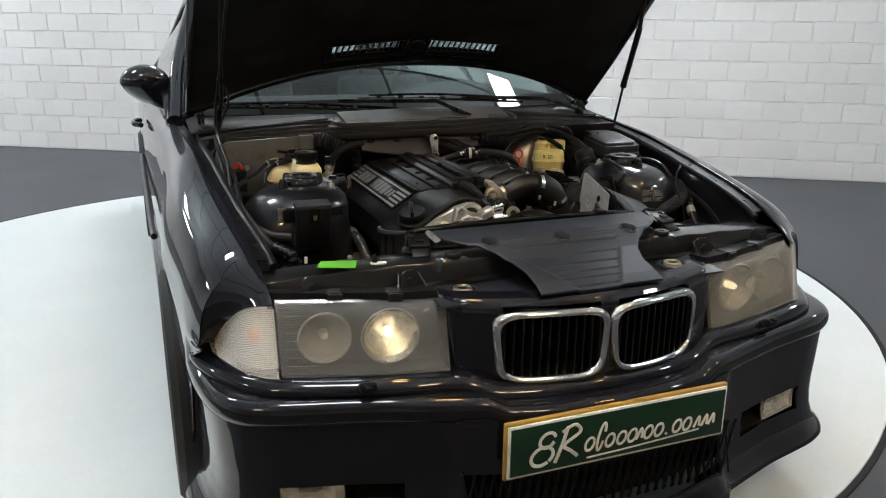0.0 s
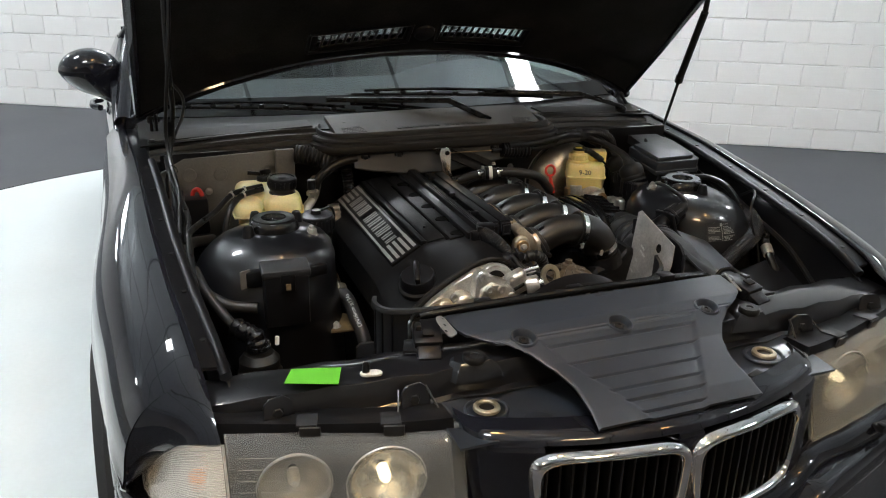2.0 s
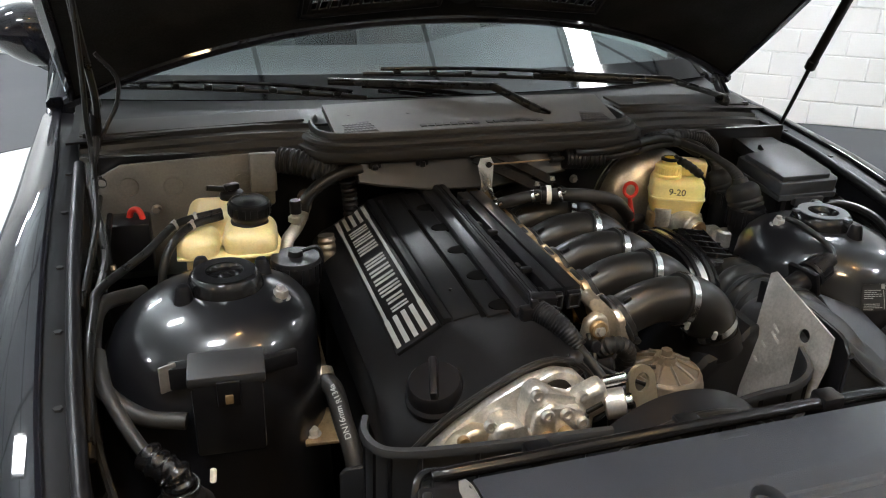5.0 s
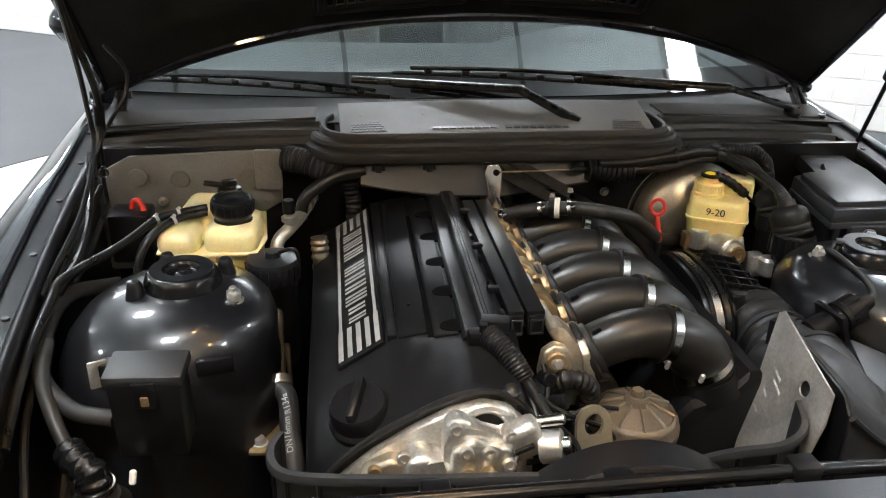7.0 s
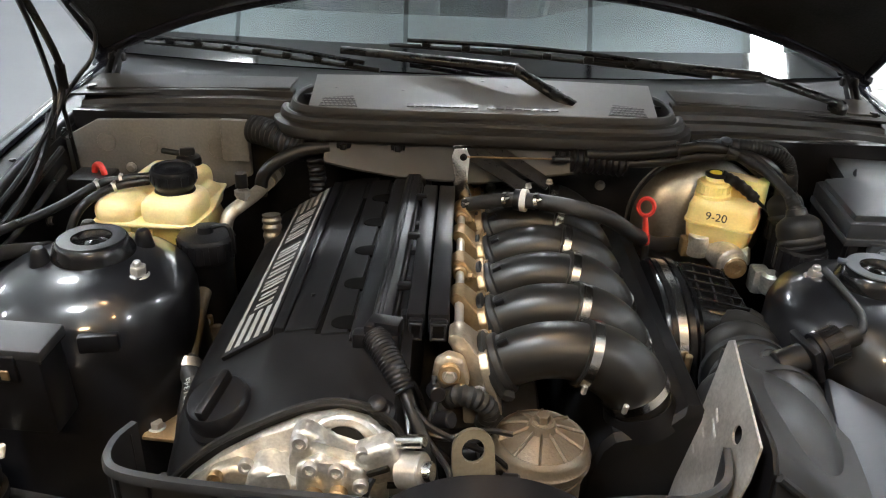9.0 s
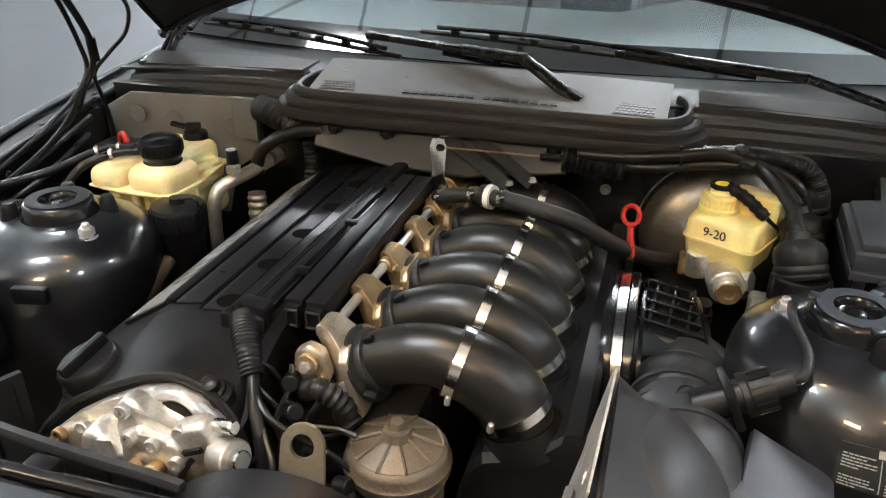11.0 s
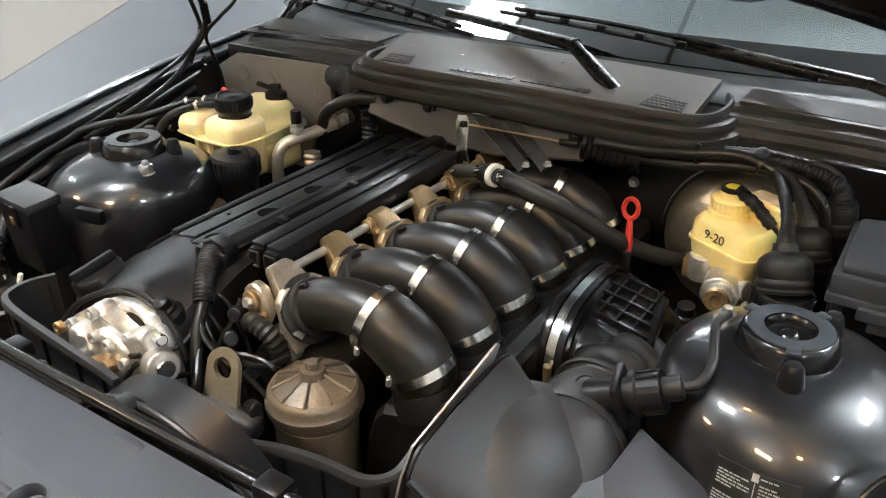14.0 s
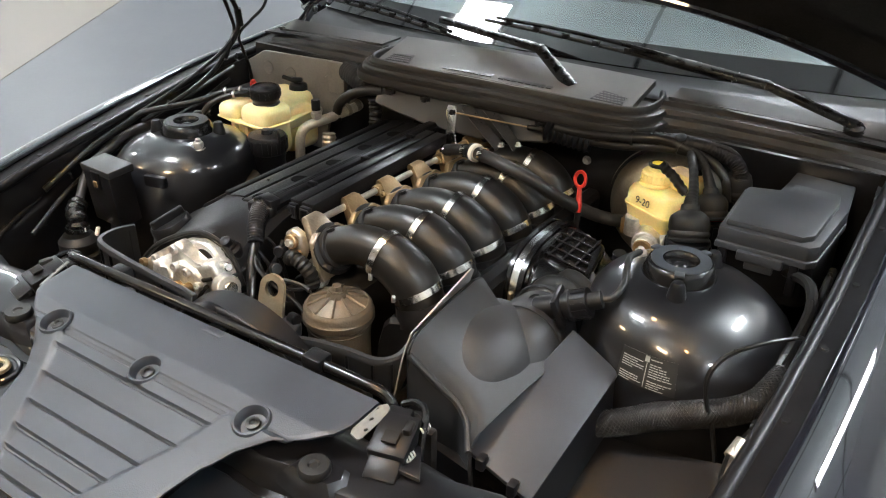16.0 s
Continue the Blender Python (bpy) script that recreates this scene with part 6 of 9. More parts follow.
for t, w, r, m_ in (((-0.034, 0.946, 0.857), 0.006, 0.0108, CLAMP), ((0.022, 0.923, 0.877), 0.006, 0.0108, CLAMP), ((0.066, 0.910, 0.8815), 0.006, 0.0118, CLAMP), ((0.292, 1.031, 0.766), 0.006, 0.0118, BRONZE)):
    bm = B()
    band(bm, t, (0.9, -0.35, 0.25) if t[0] < 0.2 else (0.6, 0.6, -0.5), r, w, 0.0015, 20)
    c = Vector(t) + Vector((0, -0.012, 0.006))
    cyl(bm, c - Vector((0.004, 0, 0)), c + Vector((0.004, 0, 0.003)), 0.0035, seg=8)
    part("hose_clamp", bm, m_, hose)
bm = B()
band(bm, (0.047, 0.917, 0.880), (0.9, -0.3, 0.05), 0.0, 0.008, 0.0165, 24)
part("joint_flange", bm, WHITEPLASTIC, hose, "pale plastic joint flange")
bm = B()
band(bm, (0.039, 0.919, 0.8795), (0.9, -0.3, 0.05), 0.0, 0.010, 0.0155, 24)
part("joint_nut", bm, PLASTIC, hose)

# air meter between collector and filter
meter = thing("air_flow_meter", (0.29, 0.80, 0.60), "black air flow meter drum with a ribbed rubber bellows", "air flow meter", shift=(0.012, 0.004, -0.002))


def drum_ring(x, hy, hz, n=2.9, cy=0.822, cz=0.702):
    out = []
    for k in range(56):
        a = 2 * math.pi * k / 56
        ca, sa = math.cos(a), math.sin(a)
        out.append((x - 0.06 * (abs(sa) ** (2 / n)) * (1 if sa > 0 else -1) * 0.12, cy + abs(ca) ** (2 / n) * (1 if ca > 0 else -1) * hy, cz + abs(sa) ** (2 / n) * (1 if sa > 0 else -1) * hz))
    return out


bm = B()
loft(bm, [drum_ring(x, a, b) for x, a, b in ((0.228, 0.112, 0.110), (0.231, 0.114, 0.112), (0.262, 0.112, 0.110), (0.268, 0.106, 0.104), (0.320, 0.092, 0.092), (0.350, 0.074, 0.076), (0.362, 0.05, 0.05))])
drum = part("drum", bm, GLOSSBLACK, meter, "", 50)
for x, w, lift, m_ in ((0.237, 0.006, 0.0045, GLOSSBLACK), (0.2475, 0.011, 0.003, CLAMP), (0.259, 0.008, 0.0055, GLOSSBLACK), (0.272, 0.005, 0.000, GLOSSBLACK)):
    bm = B()
    loft(bm, [drum_ring(x + dx, 0.112 + o, 0.110 + o) for dx, o in ((-w / 2, 0), (-w / 2, lift), (w / 2, lift), (w / 2, 0), (-w / 2, 0))], caps=False)
    part("band", bm, m_, drum)
bm = B()
cyl(bm, (0.247, 0.706, 0.735), (0.247, 0.704, 0.765), 0.0048, seg=10)
part("clamp_screw", bm, BRONZE, drum)
# ribbed lid on the drum
gm = Matrix.Translation((0.299, 0.816, 0.8015)) @ Matrix.Rotation(radians(-4), 4, "Z") @ Matrix.Rotation(radians(9), 4, "Y") @ Matrix.Rotation(radians(8), 4, "X")
bm = B()
prism(bm, [(-0.040, -0.056), (0.044, -0.056), (0.050, -0.040), (0.030, 0.046), (-0.020, 0.056), (-0.040, 0.054)], -0.075, 0.0, gm, 0.009, 3)
lid = part("meter_lid", bm, GLOSSBLACK, meter)
for a in range(5):
    bm = B()
    box(bm, (0, 0, 0), (0.078 - 0.007 * a, 0.0042, 0.014), 0.0016)
    bmesh.ops.transform(bm, matrix=gm @ Matrix.Translation((0.002 - 0.003 * a, -0.042 + 0.0195 * a, 0.001)), verts=bm.verts)
    part("rib", bm, GLOSSBLACK, lid)
for a in range(3):
    bm = B()
    box(bm, (0, 0, 0), (0.0042, 0.090, 0.012), 0.0016)
    bmesh.ops.transform(bm, matrix=gm @ Matrix.Translation((-0.024 + 0.0215 * a, -0.001, 0.0005)), verts=bm.verts)
    part("rib", bm, GLOSSBLACK, lid)
b0, b1 = Vector((0.318, 0.745, 0.745)), Vector((0.310, 0.640, 0.745))
bm = B()
tube(bm, [(0.330, 0.785, 0.735), b0, (0.314, 0.69, 0.748), b1], lambda f: 0.050 + 0.0045 * math.sin(f * 5 * 2 * math.pi), 36, 20)
part("bellows", bm, RUBBER, meter, "ribbed black rubber bellows")
bm = B()
band(bm, (0.3135, 0.690, 0.748), (-0.05, -1, 0), 0.0535, 0.007, 0.002, 40)
part("bellows_ring", bm, GREYPLASTIC, meter)
# temperature plug to the side
plug = thing("hose_coupling", (0.36, 0.645, 0.80), "black plastic threaded coupling with a rubber elbow", "coupling", shift=(0.012, -0.002, 0.012))
bm = B()
cyl(bm, (0.322, 0.640, 0.785), (0.368, 0.648, 0.803), 0.0175, seg=22)
part("neck", bm, PLASTIC, plug)
bm = B()
m, _ = aim((0.356, 0.646, 0.798), (0.43, 0.662, 0.830))
box(bm, (0, 0, 0), (0.052, 0.044, 0.009), 0.003)
bmesh.ops.transform(bm, matrix=m, verts=bm.verts)
part("square_flange", bm, PLASTIC, plug)
bm = B()
lathe(bm, [(0, 0), (0.0225, 0), (0.0225, 0.006), (0.0205, 0.008), (0.0205, 0.030), (0, 0.030)], (0.366, 0.648, 0.802), (0.43, 0.662, 0.830), 26)
part("nut", bm, PLASTIC, plug)
for k in range(14):
    a = 2 * math.pi * k / 14
    m, _ = aim((0.366, 0.648, 0.802), (0.43, 0.662, 0.830))
    bm = B()
    bmesh.ops.create_cube(bm, size=1, matrix=m @ Matrix.Rotation(a, 4, "Z") @ Matrix.LocRotScale((0.0208, 0, 0.019), None, (0.002, 0.003, 0.020)))
    part("grip_rib", bm, PLASTIC, plug)
bm = B()
tube(bm, [(0.392, 0.654, 0.814), (0.408, 0.657, 0.822), (0.420, 0.665, 0.826), (0.424, 0.69, 0.835), (0.412, 0.735, 0.848), (0.415, 0.77, 0.845)], lambda f: 0.0125 if f < 0.22 else 0.0048, 10)
part("elbow", bm, RUBBER, plug)

# air filter lid, scoop and heat shield
airbox = thing("air_filter_box", (0.31, 0.48, 0.55), "matt black plastic air filter box with a scooped lid", "air box", shift=(0.015, 0.013, -0.006))
LIDY = [(0.0, 0.424), (0.35, 0.430), (0.62, 0.434), (0.85, 0.420), (1.0, 0.392)]


def lid_top(u, v):
    """Across the lid from its ridge beside the shield (u = 0), and back from its front edge."""
    y0, y1 = table(u, LIDY), 0.600 - 0.02 * math.sin(u * math.pi)
    y = mix(y0, y1, v)
    x = 0.248 + 0.106 * u + 0.030 * u * v
    ridge = table(y, [(0.42, 0.836), (0.50, 0.846), (0.58, 0.848), (0.62, 0.835), (0.66, 0.79)])
    z = ridge - 0.078 * u - 0.006 * math.sin(u * math.pi) - 0.016 * max(0, 0.12 - v) / 0.12 * max(0, 0.12 - v) / 0.12
    return (x, y, z)


bm = B()
sheet(bm, lambda u, v: lid_top(u, v), 20, 24, 0.004)
part("lid", bm, GREYPLASTIC, airbox, "greyed plastic lid with a rounded front edge", 32)
bm = B()
sheet(bm, lambda u, v: Vector(lid_top(u, 0)) + Vector((0.012 * v * u, -0.006 * math.sin(min(1, v * 4) * 1.57) + 0.012 * v, -0.20 * v - 0.002)), 20, 10, -0.004)
part("lid_front", bm, GREYPLASTIC, airbox, "", 40)
bm = B()
tube(bm, [Vector(lid_top(u, 0.0)) + Vector((0, -0.001, -0.002)) for u in (0.0, 0.2, 0.4, 0.6, 0.8, 1.0)], 0.0045, 8, 6)
part("edge_bead", bm, GREYPLASTIC, airbox)
bm = B()
sheet(bm, lambda u, v: Vector(lid_top(0, v)) + Vector((-0.002, 0, -0.22 * u)), 4, 14, 0.003)
part("lid_side", bm, PLASTIC, airbox)
# rounded scoop sunk into the lid
bm = B()
bmesh.ops.create_uvsphere(bm, u_segments=40, v_segments=20, radius=1)
bmesh.ops.transform(bm, matrix=Matrix.Translation((0.288, 0.548, 0.759)) @ Matrix.Rotation(radians(28), 4, "Y") @ Matrix.Rotation(radians(-3), 4, "X") @ Matrix.Diagonal((0.078, 0.104, 0.064, 1)), verts=bm.verts)
for v in bm.verts:
    v.co.x = max(v.co.x, 0.0485 + 0.225 * v.co.z + 0.006)
part("scoop", bm, GREYPLASTIC, airbox, "rounded plastic air scoop", 60)
bm = B()
tube(bm, [(0.320, 0.545, 0.738), (0.317, 0.590, 0.757), (0.314, 0.625, 0.758), (0.312, 0.665, 0.750)], lambda f: 0.052 + 0.0045 * min(1, f * 4) - 0.003 * f, 36, 8)
duct_ = part("duct", bm, GREYPLASTIC, airbox, "smooth round plastic duct", 60)
bm = B()
band(bm, (0.3155, 0.606, 0.7575), (0, -1, 0), 0.0545, 0.009, 0.0045, 44)
part("duct_bead", bm, GREYPLASTIC, duct_)
bm = B()
lathe(bm, [(0, 0), (0.0115, 0), (0.0115, 0.006), (0.0095, 0.008), (0.0085, 0.006), (0, 0.006)], (0.313, 0.637, 0.805), (0.314, 0.62, 0.84), 20)
part("stub", bm, GREYPLASTIC, duct_)
A, Bq, C, D = Vector((0.378, 0.622, 0.794)), Vector((0.454, 0.606, 0.764)), Vector((0.440, 0.386, 0.714)), Vector((0.340, 0.406, 0.730))
bm = B()
nrm = (Bq - A).cross(D - A).normalized()
nrm = nrm if nrm.z > 0 else -nrm
loft(bm, [[A, Bq, C, D], [A - nrm * 0.010, Bq - nrm * 0.010, C - nrm * 0.010, D - nrm * 0.010]])
rounded(bm, bm.verts[:], 0.002)
flap = part("rain_flap", bm, FLAPGREY, airbox, "flat grey plastic flap")
bm = B()
loft(bm, [[Bq - nrm * 0.010, C - nrm * 0.010, C + Vector((0.012, 0, -0.12)), Bq + Vector((0.016, 0.0, -0.13))], [p - Vector((0.012, 0, 0)) for p in (Bq - nrm * 0.010, C - nrm * 0.010, C + Vector((0.012, 0, -0.12)), Bq + Vector((0.016, 0.0, -0.13)))]])
part("flap_skirt", bm, PLASTIC, flap)
for f in (0.28, 0.75):
    bm = B()
    p = D.lerp(C, f)
    box(bm, p, (0.012, 0.016, 0.018), 0.003)
    part("flap_clip", bm, PLASTIC, flap)
bm = B()
loft(bm, [[(0.26, 0.40, 0.42), (0.43, 0.40, 0.42), (0.43, 0.66, 0.42), (0.26, 0.66, 0.42)], [(0.26, 0.42, 0.70), (0.41, 0.42, 0.66), (0.40, 0.64, 0.70), (0.26, 0.64, 0.70)]])
part("lower_box", bm, PLASTIC, airbox)
shield = thing("heat_shield", (0.24, 0.50, 0.66), "scuffed bare aluminium heat shield plate with a hole", "heat shield", shift=(0.015, 0.013, -0.006))
bm = B()
pts = [(0.440, 0.640), (0.436, 0.800), (0.444, 0.834), (0.574, 0.868), (0.582, 0.862), (0.560, 0.72), (0.540, 0.62)]
SM = Matrix.Translation((0.0485, 0, 0)) @ Matrix(((0, 0.225, 1, 0), (1, 0, 0, 0), (0, 1, 0, 0), (0, 0, 0, 1)))
vo = [bm.verts.new(SM @ Vector((y, z, 0.0012))) for y, z in pts]
ho = [bm.verts.new(SM @ Vector((0.487 + 0.0095 * math.cos(2 * math.pi * k / 16), 0.814 + 0.0095 * math.sin(2 * math.pi * k / 16), 0.0012))) for k in range(16)]
es = [bm.edges.new((vo[i], vo[(i + 1) % len(vo)])) for i in range(len(vo))] + [bm.edges.new((ho[i], ho[(i + 1) % 16])) for i in range(16)]
bmesh.ops.triangle_fill(bm, edges=es, use_beauty=True)
bmesh.ops.delete(bm, geom=[f for f in bm.faces if all(v in ho for v in f.verts)], context="FACES")
ext = bmesh.ops.extrude_face_region(bm, geom=bm.faces[:])
bmesh.ops.translate(bm, verts=[g for g in ext["geom"] if isinstance(g, bmesh.types.BMVert)], vec=(-0.0024, 0, 0))
part("plate", bm, SHIELDMET, shield, sharp=20)
for y, z, w in ((0.535, 0.800, 0.016), (0.530, 0.788, 0.022), (0.545, 0.770, 0.012), (0.548, 0.745, 0.010)):
    bm = B()
    box(bm, (0.0475 + 0.225 * z, y, z), (0.0006, w, 0.004), 0, (25, 12.7, 0))
    part("stamp", bm, WHITEINK, shield)

# ---- things in the engine bay ----
def lettering(words, size, m):
    """Flat letters in the built-in font, laid by m."""
    data = bpy.data.curves.new("lettering", "FONT")
    data.body, data.size, data.extrude, data.align_x, data.align_y = words, size, 0.0002, "CENTER", "CENTER"
    tmp = bpy.data.objects.new("lettering_curve", data)
    me = bpy.data.meshes.new_from_object(tmp)
    bpy.data.objects.remove(tmp)
    bm = B()
    bm.from_mesh(me)
    bmesh.ops.transform(bm, verts=bm.verts, matrix=m)
    return bm


# coolant tank
tank = thing("coolant_tank", (-0.48, 0.99, 0.70), "yellowed plastic coolant tank with a black screw cap", "coolant tank", shift=(0.012, -0.016, 0.005))
bm = B()
for c, s in (((-0.529, 0.934, 0.837), (0.062, 0.072, 0.042)), ((-0.452, 0.939, 0.840), (0.080, 0.086, 0.048)), ((-0.492, 1.020, 0.836), (0.105, 0.125, 0.050)), ((-0.446, 1.005, 0.818), (0.055, 0.11, 0.044))):
    box(bm, c, s, 0.0195, (0, 0, -6), 4)
lathe(bm, [(0, 0), (0.036, 0), (0.032, 0.012), (0.029, 0.016), (0, 0.016)], (-0.452, 0.942, 0.842), (-0.452, 0.942, 2), 30)
voxel(part("tank_body", bm, TANK, tank, sharp=60), 0.0028)
bm = B()
for c, s in (((-0.518, 0.946, 0.792), (0.062, 0.056, 0.074)), ((-0.452, 0.951, 0.790), (0.068, 0.066, 0.078)), ((-0.478, 1.03, 0.77), (0.11, 0.09, 0.06))):
    box(bm, c, s, 0.018, (0, 0, -6), 3)
voxel(part("tank_base", bm, TANK, tank, sharp=60), 0.004)
bm = B()
prism(bm, [(-0.562, 0.905), (-0.50, 0.894), (-0.415, 0.893), (-0.405, 0.95), (-0.415, 1.065), (-0.53, 1.080), (-0.562, 0.99)], 0.823, 0.828, bev=0.002)
part("seam", bm, TANK, tank)
for x, y in ((-0.512, 0.900), (-0.482, 0.897)):
    bm = B()
    box(bm, (x, y + 0.008, 0.800), (0.008, 0.010, 0.050), 0.003)
    cyl(bm, (x, y - 0.004, 0.782), (x, y + 0.018, 0.782), 0.010, seg=14)
    part("foot", bm, TANK, tank)
c0 = Vector((-0.452, 0.942, 0.866))
bm = B()
lathe(bm, [(0.0, -0.014), (0.032, -0.014), (0.032, -0.009), (0.027, -0.006), (0.0285, -0.002), (0.0265, 0.002), (0.0275, 0.006), (0.030, 0.009), (0.0315, 0.013), (0.0315, 0.028), (0.0295, 0.032), (0.0265, 0.033), (0.025, 0.0305), (0.010, 0.0305), (0.008, 0.032), (0.0, 0.032)], c0, c0 + Vector((0.03, -0.05, 1)), 36)
cap = part("cap", bm, PLASTIC, tank, "black ribbed screw cap")
for k in range(18):
    a = 2 * math.pi * k / 18
    bm = B()
    m, _ = aim(c0, c0 + Vector((0.03, -0.05, 1)))
    bmesh.ops.create_cube(bm, size=1, matrix=m @ Matrix.Rotation(a, 4, "Z") @ Matrix.LocRotScale((0.0315, 0, 0.0205), None, (0.002, 0.004, 0.013)))
    part("grip_rib", bm, PLASTIC, cap)
bm = B()
lathe(bm, [(0, 0), (0.020, 0), (0.020, 0.010), (0.018, 0.014), (0.010, 0.016), (0.008, 0.021), (0, 0.021)], (-0.470, 1.060, 0.858), (-0.466, 1.055, 1.9), 22)
box(bm, (-0.470, 1.057, 0.881), (0.024, 0.014, 0.011), 0.003, (0, 0, 20))
cyl(bm, (-0.480, 1.06, 0.876), (-0.510, 1.055, 0.882), 0.005, seg=10)
part("level_plug", bm, PLASTIC, tank)
# tank lines
for i, pts in enumerate(([(-0.49, 0.958, 0.874), (-0.53, 0.945, 0.872), (-0.560, 0.930, 0.868), (-0.60, 0.875, 0.852), (-0.655, 0.795, 0.842), (-0.662, 0.76, 0.83), (-0.665, 0.66, 0.80), (-0.66, 0.55, 0.755)],
                         [(-0.49, 0.950, 0.870), (-0.535, 0.930, 0.866), (-0.565, 0.895, 0.852), (-0.580, 0.875, 0.82), (-0.585, 0.87, 0.77)])):
    ln = thing("coolant_line", pts[0], "thin black coolant line with small clamps", "hose", "coolant lines", shift=(0.010, -0.012, 0.006))
    bm = B()
    tube(bm, pts, 0.0062, 10)
    part("line", bm, CABLE, ln)
    for j in (1, 2)[:2 - i]:
        bm = B()
        q = Vector(pts[j])
        band(bm, q, Vector(pts[j + 1]) - Vector(pts[j - 1]), 0.0062, 0.0045, 0.0012, 14)
        cyl(bm, q + Vector((0, 0, 0.006)), q + Vector((0.003, 0, 0.009)), 0.0028, seg=8)
        part("clamp", bm, STEEL, ln)

# power steering tank
pst = thing("steering_fluid_tank", (-0.381, 0.865, 0.66), "small black steering fluid tank with a ribbed cap", "fluid tank", shift=(0.0, -0.004, 0.0))
pc = Vector((-0.381, 0.866, 0))
bm = B()
lathe(bm, [(0, 0.66), (0.030, 0.66), (0.033, 0.68), (0.033, 0.785), (0.035, 0.788), (0.035, 0.796), (0, 0.796)], pc, pc + Vector((0, 0, 1)), 32)
part("tank_body", bm, PLASTIC, pst)
bm = B()
lathe(bm, [(0, 0.798), (0.0375, 0.798), (0.0385, 0.802), (0.0385, 0.828), (0.036, 0.832), (0.012, 0.834), (0.010, 0.842), (0, 0.843)], pc, pc + Vector((0, 0, 1)), 36)
cap = part("cap", bm, PLASTIC, pst)
for k in range(22):
    a = 2 * math.pi * k / 22
    bm = B()
    bmesh.ops.create_cube(bm, size=1, matrix=Matrix.Translation(pc + Vector((0, 0, 0.814))) @ Matrix.Rotation(a, 4, "Z") @ Matrix.LocRotScale((0.0388, 0, 0), None, (0.0026, 0.004, 0.024)))
    part("grip_rib", bm, PLASTIC, cap)
bm = B()
tube(bm, [(-0.372, 0.866, 0.84), (-0.350, 0.862, 0.846), (-0.343, 0.860, 0.83), (-0.345, 0.86, 0.80)], 0.003, 6)
part("strap", bm, PLASTIC, cap)
for x, y, z in ((-0.377, 0.826, 0.716), (-0.380, 0.822, 0.694)):
    bm = B()
    box(bm, (x, y, z), (0.014, 0.010, 0.016), 0.003, (0, 0, 15))
    nut = part("brass_fitting", bm, BRONZE, pst, "small brass fitting")
    bm = B()
    hexbolt(bm, (x, y - 0.005, z), (0, -1, 0.2), 0.004, 0.005)
    part("bolt", bm, STEEL, nut)
bm = B()
box(bm, (-0.372, 0.832, 0.655), (0.022, 0.014, 0.10), 0.004)
part("bracket", bm, PIPEMET, pst)

# climate pipe and its valve
ac = thing("climate_pipe", (-0.356, 0.922, 0.70), "dull aluminium climate pipe with a black capped valve", "pipe")
bm = B()
tube(bm, [(-0.384, 0.955, 0.68), (-0.384, 0.957, 0.77), (-0.383, 0.962, 0.800), (-0.378, 0.972, 0.814), (-0.366, 0.985, 0.822), (-0.350, 1.02, 0.828), (-0.334, 1.07, 0.836), (-0.328, 1.095, 0.842)], 0.0105, 16)
part("pipe", bm, PALEPIPE, ac)
bm = B()
lathe(bm, [(0, 0), (0.008, 0), (0.008, 0.006), (0.0125, 0.006), (0.0125, 0.015), (0.007, 0.016), (0.007, 0.022), (0, 0.022)], (-0.362, 0.990, 0.830), (-0.362, 0.990, 2), 6)
part("valve", bm, STEEL, ac)
bm = B()
lathe(bm, [(0, 0), (0.0095, 0), (0.0095, 0.020), (0.0085, 0.022), (0, 0.022)], (-0.362, 0.990, 0.851), (-0.362, 0.990, 2), 14)
part("valve_cap", bm, PLASTIC, ac)
bm = B()
band(bm, (-0.332, 1.085, 0.841), (0.2, 1, 0.15), 0.0105, 0.010, 0.0035, 20)
band(bm, (-0.338, 1.062, 0.836), (0.2, 1, 0.15), 0.0105, 0.008, 0.0030, 20)
part("union", bm, PIPEMET, ac)
bm = B()
tube(bm, [(-0.238, 1.058, 0.896), (-0.278, 1.050, 0.892), (-0.316, 1.040, 0.876), (-0.340, 1.036, 0.852), (-0.346, 1.036, 0.82)], 0.0105, 12)
part("rear_pipe", bm, SATIN, ac)
corr = thing("corrugated_hose", (-0.35, 1.09, 0.88), "black corrugated hose by the fire wall", "hose")
bm = B()
tube(bm, [(-0.372, 1.112, 0.904), (-0.342, 1.098, 0.902), (-0.308, 1.085, 0.894), (-0.272, 1.075, 0.884)], ribbed(0.0215, 13, 0.0020), 22, 26)
part("hose_piece", bm, GREYPLASTIC, corr)
bm = B()
tube(bm, [(-0.262, 1.062, 0.875), (-0.258, 1.058, 0.84), (-0.258, 1.05, 0.80)], ribbed(0.013, 9, 0.0015), 16, 16)
part("hose_piece", bm, PLASTIC, corr)

# jump start post
post = thing("jump_start_post", (-0.622, 1.065, 0.76), "black terminal box with a red cap", "terminal box")
bm = B()
box(bm, (-0.622, 1.06, 0.795), (0.065, 0.06, 0.085), 0.006)
part("housing", bm, PLASTIC, post)
bm = B()
tube(bm, [(-0.622, 1.065, 0.832), (-0.617, 1.062, 0.848), (-0.608, 1.058, 0.852), (-0.602, 1.055, 0.844), (-0.600, 1.053, 0.832)], 0.0052, 10)
part("red_cap", bm, RED, post, "red plastic terminal cap")

# box in front of the tower
rb = thing("relay_box", (-0.50, 0.58, 0.72), "black plastic relay box with a clip lid", "relay box")
bm = B()
box(bm, (-0.500, 0.580, 0.777), (0.079, 0.047, 0.104), 0.004, (4, 0, -3))
part("housing", bm, PLASTIC, rb)
bm = B()
box(bm, (-0.500, 0.579, 0.831), (0.086, 0.053, 0.014), 0.003, (4, 0, -3))
